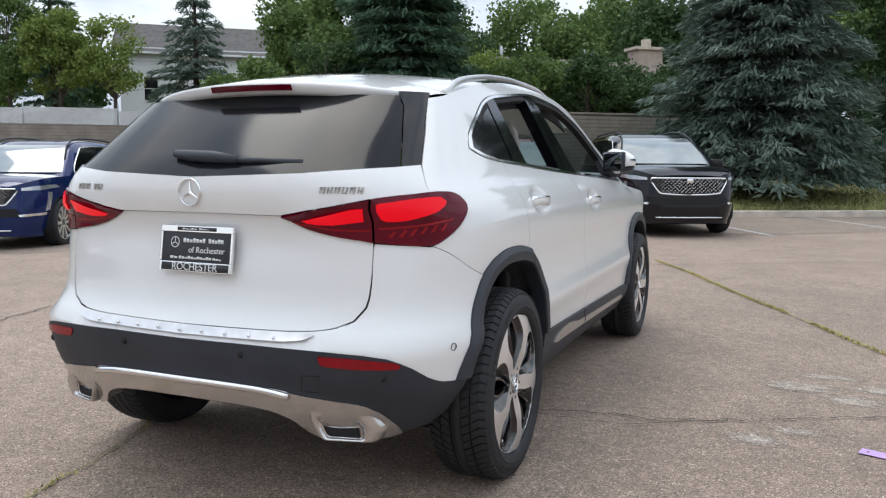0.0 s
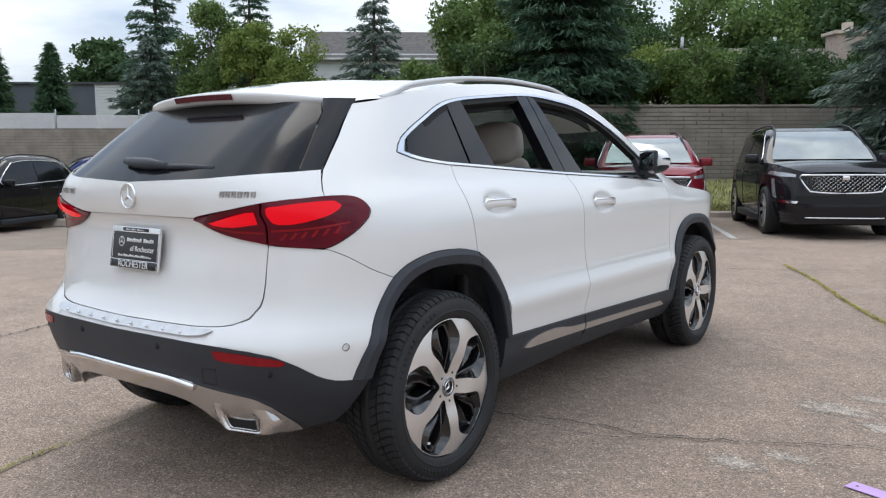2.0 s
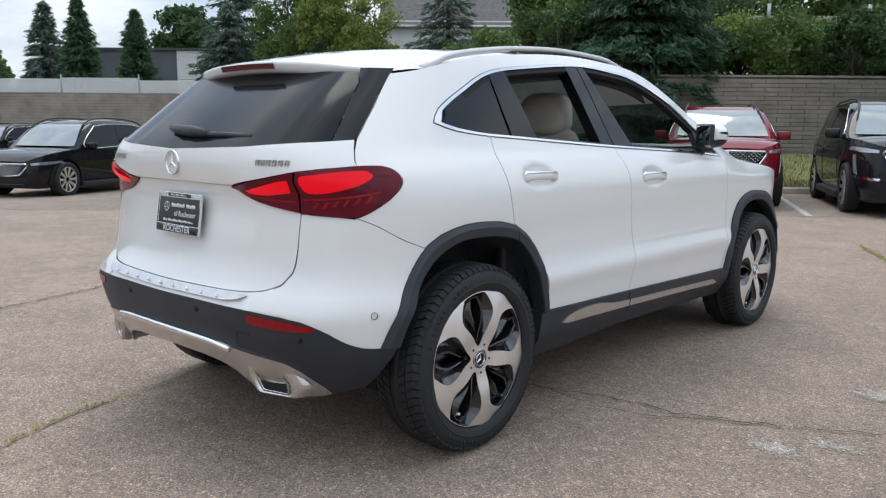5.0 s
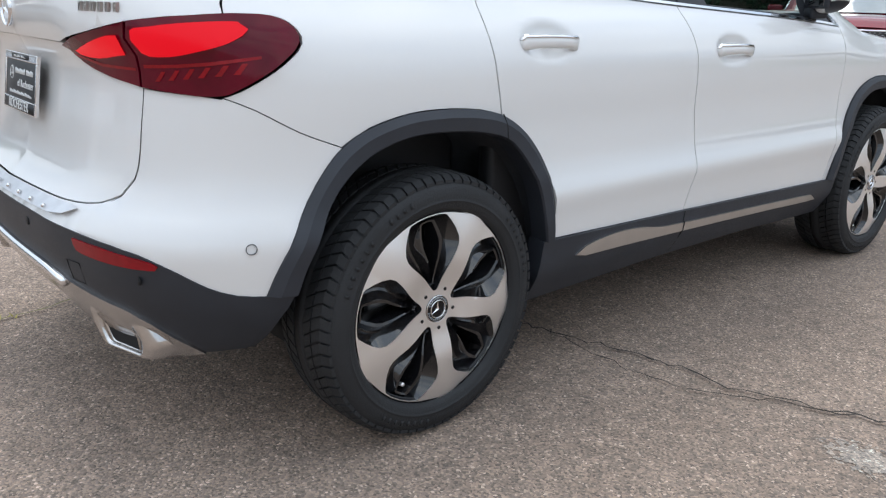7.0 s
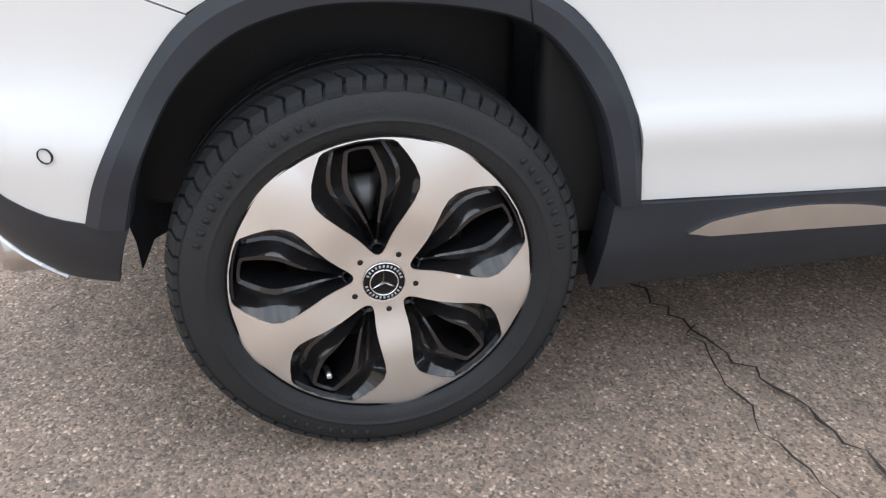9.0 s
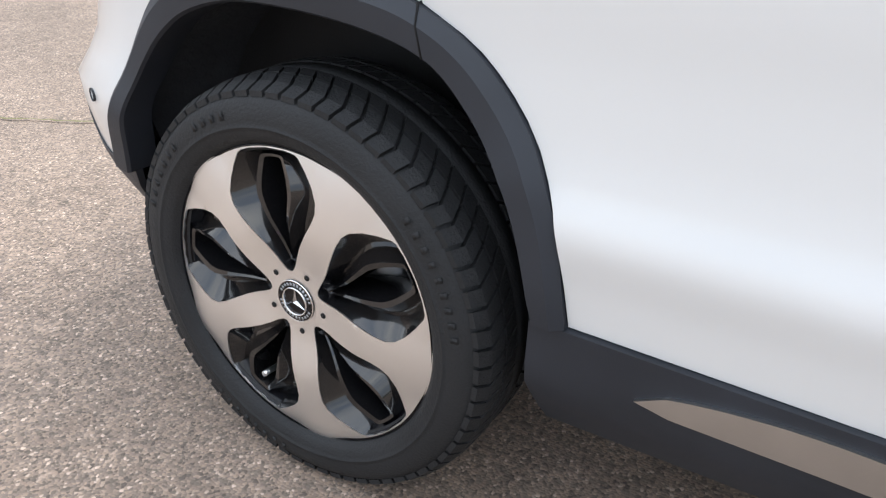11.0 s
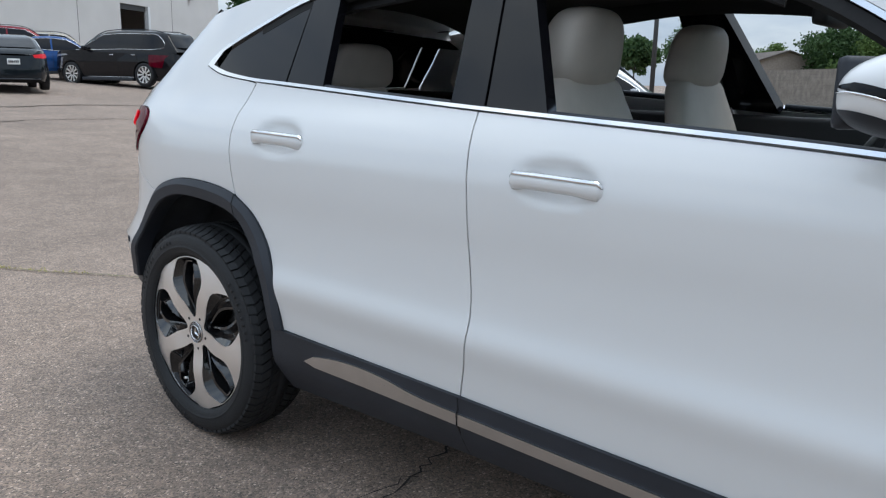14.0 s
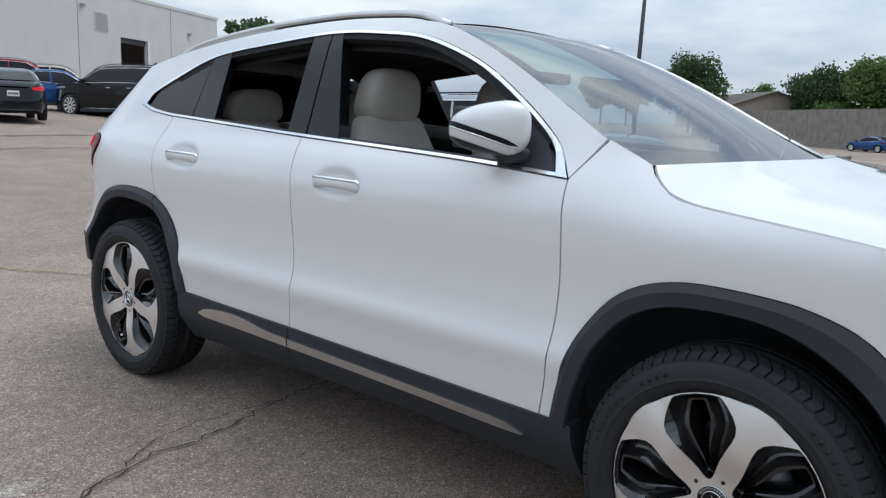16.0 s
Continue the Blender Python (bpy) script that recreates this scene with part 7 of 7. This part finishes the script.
    for y in ys:
        zt, zl = rz(y), top(y) - 0.03
        rows.append([bm.verts.new((s * house(y, zl + (zt - zl) * t), y, zl + (zt - zl) * t)) for s, t in ((1, 0), (1, 0.35), (1, 0.7), (1, 0.95))] + [bm.verts.new((house(y, zt) * 0.80 * s, y, zt + 0.012)) for s in (1, 0.4, -0.4, -1)] + [bm.verts.new((-house(y, zl + (zt - zl) * t), y, zl + (zt - zl) * t)) for t in (0.95, 0.7, 0.35, 0)])
    for a, b in zip(rows[:-1], rows[1:]):
        for k in range(11):
            bm.faces.new((a[k], a[k + 1], b[k + 1], b[k]))
    bmesh.ops.recalc_face_normals(bm, faces=bm.faces)
    part("cabin", bm, pm, c)
    win = smooth_line([((f - 0.5) * L, z * H, 0) for f, z in st["win"]], 0.06, True)

    def side(y, z):
        return (house(y, z) + 0.006, y, z)

    p1, p2 = ((f - 0.5) * L for f in st["pillars"])
    for lo, hi in ((-9, p1 - 0.02), (p1 + 0.02, p2 - 0.03), (p2 + 0.03, 9)):
        seg = [p for p in win]
        seg = [Vector((min(max(p.x, lo), hi), p.y, 0)) for p in seg]
        seg = clean(seg)
        if max(p.x for p in seg) - min(p.x for p in seg) > 0.1:
            both("side_window", sheet(seg, side, (), 0.12, 0, 0.004), M["gloss_black"], c, "dark side window")
    part("window_trim", tube([(house(p.x, p.y) + 0.008, p.x, p.y) for p in win], 0.010, 5, True), M["chrome"], c, "bright window trim")
    part("window_trim", tube([(-house(p.x, p.y) - 0.008, p.x, p.y) for p in win], 0.010, 5, True), M["chrome"], c)
    i_ws = [(f - 0.5) * L for f, z in st["roof"]]

    def screen(y0, y1):
        def f(u, t):
            y = y0 + (y1 - y0) * t
            z = rz(y)
            d = 0.012 * (1 if y1 > 0 else -1)
            return (house(y, z) * 0.86 * u, y + d + 0.07 * (1 - u * u) * (1 if y1 > 0 else -1) * t, z + 0.012)
        return f

    part("windscreen", grid_sheet(screen(i_ws[-2] - 0.02, i_ws[-1] - 0.06), -1, 1, 0, 1, 10, 8, 0.006), M["car_screen"], c, "windscreen reflecting the sky")
    part("rear_window", grid_sheet(screen(i_ws[2] + 0.05, i_ws[0] + 0.10), -1, 1, 0, 1, 10, 8, 0.006), M["gloss_black"], c, "dark rear window")
    for s in (1, -1):
        if style != "sedan":
            part("roof_rail", tube([(s * house(y, rz(y)) * 0.86, y, rz(y) + 0.012 + 0.035 * min(1, 4 * math.sin(math.pi * k / 10))) for k, y in enumerate([-0.38 * L + 0.055 * L * k for k in range(11)])], 0.016, 6), M["plastic"], c)
        m_ = part("door_mirror", boxed(-0.11, 0.11, -0.05, 0.06, -0.07, 0.08, 0.035), pm, c, at=pose(s * (Wd / 2 + 0.07), 0.165 * L, top(0.15 * L) + 0.10))
        part("mirror_foot", boxed(-0.06, 0.06, -0.03, 0.03, -0.03, 0.03, 0.01), M["plastic"], m_, at=pose(-s * 0.13, 0, -0.05))
        for y in (p1 + 0.03 * L, p2 - 0.01, 0.19 * L):
            part("door_seam", tube([Vector(shell(th_of(y + 0.03 * math.sin(3 * q)), z0 + 0.14 + (top(y) - z0 - 0.16) * q)) * 1.0 + Vector((0.002, 0, 0)) if s > 0 else Vector((-shell(th_of(y + 0.03 * math.sin(3 * q)), z0 + 0.14 + (top(y) - z0 - 0.16) * q)[0] - 0.002, shell(th_of(y + 0.03 * math.sin(3 * q)), 0.5)[1], z0 + 0.14 + (top(y) - z0 - 0.16) * q)) for q in [k / 8 for k in range(9)]], 0.004, 4), M["dark"], c)
        for y in (p1 + 0.06 * L, p2 + 0.05 * L):
            px = shell(th_of(y), 0.56 * H)[0]
            part("door_handle", tube([(s * (px + 0.005), y - 0.10, 0.563 * H), (s * (px + 0.032), y - 0.07, 0.565 * H), (s * (px + 0.032), y + 0.07, 0.565 * H), (s * (px + 0.005), y + 0.10, 0.563 * H)], 0.013, 6), M["chrome"] if lit else pm, c)
        sy0, sy1 = ra + ar + 0.04, fa - ar - 0.04
        part("sill", boxed(min(s * Wd * 0.40, s * (Wd / 2 - 0.005)), max(s * Wd * 0.40, s * (Wd / 2 - 0.005)), sy0, sy1, 0.19, 0.30, 0.02), M["plastic"], c)
        if front == "mesh":
            part("sill_strip", tube([(s * (shell(th_of(y), 0.33)[0] + 0.004), y, 0.32) for y in [sy0 + (sy1 - sy0) * k / 6 for k in range(7)]], 0.012, 6), M["chrome"], c)
    # front: lamps, grille, intake
    def front_sheet(nm, pts, mat, off, lab=""):
        for s in (1,):
            both(nm, sheet([Vector((a, z * H, 0)) for a, z in pts], shell, (), 0.05, off, 0.01), mat, c, lab)

    hz = st["top"][-1][1]
    T = lambda f: math.acos(min(max(f, 0.0), 1.0) ** (n / 2))
    front_sheet("headlamp", [(T(0.69), hz - 0.005), (T(0.82), hz + 0.010), (T(0.955), hz + 0.022), (T(0.965), hz - 0.005), (T(0.88), hz - 0.024), (T(0.69), hz - 0.028)], M["lens"], 0.004, "clear headlamp")
    gr = [Vector((a, z * H, 0)) for a, z in ((math.pi / 2, hz - 0.01), (T(0.62), hz - 0.012), (T(0.645), hz - 0.03), (T(0.50), hz - 0.150), (math.pi / 2, hz - 0.165))]
    part("grille", sheet(gr, shell, (), 0.06, 0.006, 0.01, True), M["gloss_black"], c, "black mesh grille")
    loop = [Vector(shell(p.x, p.y)) + Vector((0, 0.012, 0)) for p in line(gr[1:4] + [gr[4]], 0.05)]
    top_l = [Vector(shell(p.x, p.y)) + Vector((0, 0.012, 0)) for p in line([gr[0], gr[1]], 0.05)]
    half = top_l + loop[1:]
    part("grille_frame", tube([(-p.x, p.y, p.z) for p in half[::-1]] + [tuple(p) for p in half[1:]], 0.014, 6), M["chrome"], c, "bright grille frame")
    if face:
        for i in range(19):
            for j in range(8):
                zc = (hz - 0.026 - 0.0165 * j) * H
                f = (i - 9 + 0.5 * (j % 2)) * 0.068
                if abs(f) > 0.585 - 0.018 * j:
                    continue
                p = shell(T(abs(f)), zc)
                bm = bmesh.new()
                bmesh.ops.create_cone(bm, segments=4, radius1=0.028, radius2=0.017, depth=0.010, cap_ends=False)
                part("grille_mesh", bm, M["chrome"], c, smooth=False, at=pose(math.copysign(p[0], f), p[1] + 0.010, p[2], 90) @ Matrix.Diagonal((1.25, 0.62, 1, 1)))
        part("emblem", boxed(-0.05, 0.05, -0.01, 0.012, -0.032, 0.032, 0.008), M["chrome"], c, at=pose(0, shell(math.pi / 2, (hz - 0.035) * H)[1] + 0.015, (hz - 0.035) * H))
    part("lower_intake", sheet([Vector((a, z * H, 0)) for a, z in ((math.pi / 2, hz - 0.185), (T(0.62), hz - 0.18), (T(0.70), hz - 0.25), (math.pi / 2, hz - 0.26))], shell, (), 0.06, 0.005, 0.01, True), M["dark"], c)
    part("bumper_trim", tube([tuple(Vector((s_ * shell(T(f), 0.185 * H)[0], shell(T(f), 0.185 * H)[1] + 0.008, 0.185 * H))) for s_, f in [(-1, 0.6), (-1, 0.45), (-1, 0.25), (1, 0.0), (1, 0.25), (1, 0.45), (1, 0.6)]], 0.012, 6), M["chrome"] if front == "mesh" else M["plastic"], c)
    if front == "mesh":
        both("corner_lamp", sheet([Vector((a, z * H, 0)) for a, z in ((T(0.915), hz - 0.045), (T(0.935), hz - 0.045), (T(0.925), hz - 0.20), (T(0.90), hz - 0.215))], shell, (), 0.05, 0.006, 0.008), M["lens"], c, "upright running lamp")
        both("corner_trim", sheet([Vector((a, z * H, 0)) for a, z in ((T(0.93), hz - 0.222), (T(0.66), hz - 0.235), (T(0.68), hz - 0.255), (T(0.94), hz - 0.245))], shell, (), 0.05, 0.006, 0.008), M["chrome"], c)
    # tail: lamps, plate
    def tail_sheet(nm, pts, mat, off, lab=""):
        b_ = sheet([Vector((-a, z * H, 0)) for a, z in pts], shell, (), 0.05, off, 0.01)
        both(nm, b_, mat, c, lab)

    tz = st["top"][0][1]
    if style == "sedan":
        tail_sheet("tail_lamp", [(T(0.52), tz + 0.02), (T(0.80), tz + 0.045), (T(0.97), tz + 0.055), (T(0.965), tz - 0.01), (T(0.80), tz - 0.035), (T(0.55), tz - 0.03)], M["tail_on"] if lit else M["redlens"], 0.005, "red tail lamp")
    else:
        tail_sheet("tail_lamp", [(T(0.80), tz + 0.0), (T(0.97), tz + 0.01), (T(0.97), tz - 0.20), (T(0.90), tz - 0.22), (T(0.86), tz - 0.05)], M["redlens"], 0.005, "red tail lamp")
    yt = shell(-math.pi / 2, 0.48 * H)[1]
    pl = part("number_plate", boxed(-0.15, 0.15, -0.012, 0.0, -0.075, 0.075, 0.004), M["plate_white"], c, at=pose(0, yt - 0.008, 0.50 * H))
    for k in range(6):
        part("plain_bar", boxed(-0.12 + k * 0.042, -0.09 + k * 0.042, -0.0145, -0.012, -0.03, 0.03), M["plate"], pl)
    part("rear_bumper_trim", tube([(s_ * shell(-T(f), 0.20 * H)[0], shell(-T(f), 0.20 * H)[1] - 0.006, 0.20 * H) for s_, f in [(-1, 0.7), (-1, 0.4), (1, 0.0), (1, 0.4), (1, 0.7)]], 0.02, 6), M["plastic"], c)
    part("underbody", boxed(-Wd * 0.36, Wd * 0.36, -0.44 * L, 0.44 * L, 0.20, 0.34), M["dark"], c)
    tyre, back, sp, lip = parked_wheel(R)
    for y in (ra, fa):
        for s in (1, -1):
            w_ = part("wheel", tyre, None, c, "black tyre on a bright spoked rim", at=pose(s * (Wd / 2 - 0.125), y, R, 0, 0, 0 if s > 0 else 180))
            part("rim", back, None, w_)
            part("spokes", sp, None, w_)
            part("rim_lip", lip, None, w_)
            bm = bmesh.new()
            rows = [[bm.verts.new((s * x, y + ar * math.cos(a), R + ar * math.sin(a))) for x in (Wd * 0.30, Wd * 0.485)] for a in [math.radians(-15 + 210 * k / 16) for k in range(17)]]
            for a, b in zip(rows[:-1], rows[1:]):
                bm.faces.new((a[0], a[1], b[1], b[0]))
            part("wheel_housing", bm, M["dark"], c)
    return c


# grey, half metallic colour puts a strong sky reflection into the glass
M["car_screen"] = material("screen_glass", (0.30, 0.33, 0.34), 0.03, 0.55, 0.15, 4, spec=0.8)
M["tail_on"] = glow("lit_parked_lamp", (1.0, 0.02, 0.03), 0.25, (0.4, 0.01, 0.02))


def spot(x, y, rz, dz=0.0):
    return pose(x, y, ground(x, y) + dz, 0, 0, rz)


parked_car("parked_suv", "glossy black SUV with a bright mesh grille", spot(-0.72, 12.90, 205.5, 0.008), "suv", "black", 5.05, 1.97, 1.76, 2.863, 0.385)
parked_car("parked_suv", "dark red SUV parked beside the black one", spot(-3.5, 12.35, 206, 0.008), "suv", "red", 4.9, 1.93, 1.70, 2.857, 0.375)
parked_car("parked_suv", "deep blue SUV with bright wheels", spot(-10.05, 7.15, 206, 0.008), "suv", "blue", 4.82, 1.90, 1.68, 2.857, 0.375)
parked_car("parked_crossover", "black crossover with dark spoked wheels", spot(-15.8, 5.7, 208), "crossover", "black", 4.6, 1.88, 1.62, 2.78, 0.37, "plain")
parked_car("parked_hatchback", "blue fastback car near the lattice fence", spot(-19.0, 10.0, 156), "crossover", "blue", 4.7, 1.85, 1.66, 2.8, 0.35, "plain", face=False)
parked_car("parked_crossover", "dark car behind the black crossover", spot(-31.0, 9.5, 205), "crossover", "black", 4.6, 1.86, 1.60, 2.75, 0.36, "plain", face=False)
parked_car("parked_sedan", "dark grey saloon seen from behind with lit red lamps", spot(-7.0, -22.2, 164), "sedan", "grey", 4.87, 1.85, 1.48, 2.85, 0.34, "plain", True, False)
parked_car("parked_long_suv", "long black SUV with chrome strips", spot(-12.5, -25.6, 198.7), "suv", "black", 5.70, 2.04, 1.90, 3.30, 0.41, "mesh", True, False)
parked_car("parked_sedan", "mid blue saloon behind the long SUV", spot(-11.6, -29.2, 72), "sedan", "mid_blue", 4.8, 1.85, 1.56, 2.8, 0.34, "plain", face=False)
parked_car("parked_suv", "dark red SUV near the service building", spot(-12.6, -35.4, 72), "suv", "red", 4.9, 1.9, 1.90, 2.85, 0.36, "plain", face=False)
parked_car("parked_van", "beige van near the service building", spot(-17.0, -41.5, 72), "suv", "beige", 4.8, 1.9, 1.8, 2.85, 0.36, "plain", face=False)
parked_car("parked_coupe", "blue low coupe parked before the far wall", spot(-71.5, -13.0, 150), "sedan", "mid_blue", 4.6, 1.85, 1.32, 2.7, 0.33, "plain", face=False)
parked_car("parked_suv", "silver grey SUV parked on the far side of the white car", spot(-8.7, -4.4, 30), "suv", "silver", 4.8, 1.9, 1.68, 2.85, 0.36, "plain", face=False)
parked_car("parked_crossover", "white crossover parked behind the silver one", spot(-11.6, -12.8, 40), "crossover", "pale", 4.6, 1.88, 1.64, 2.75, 0.36, "plain", face=False)
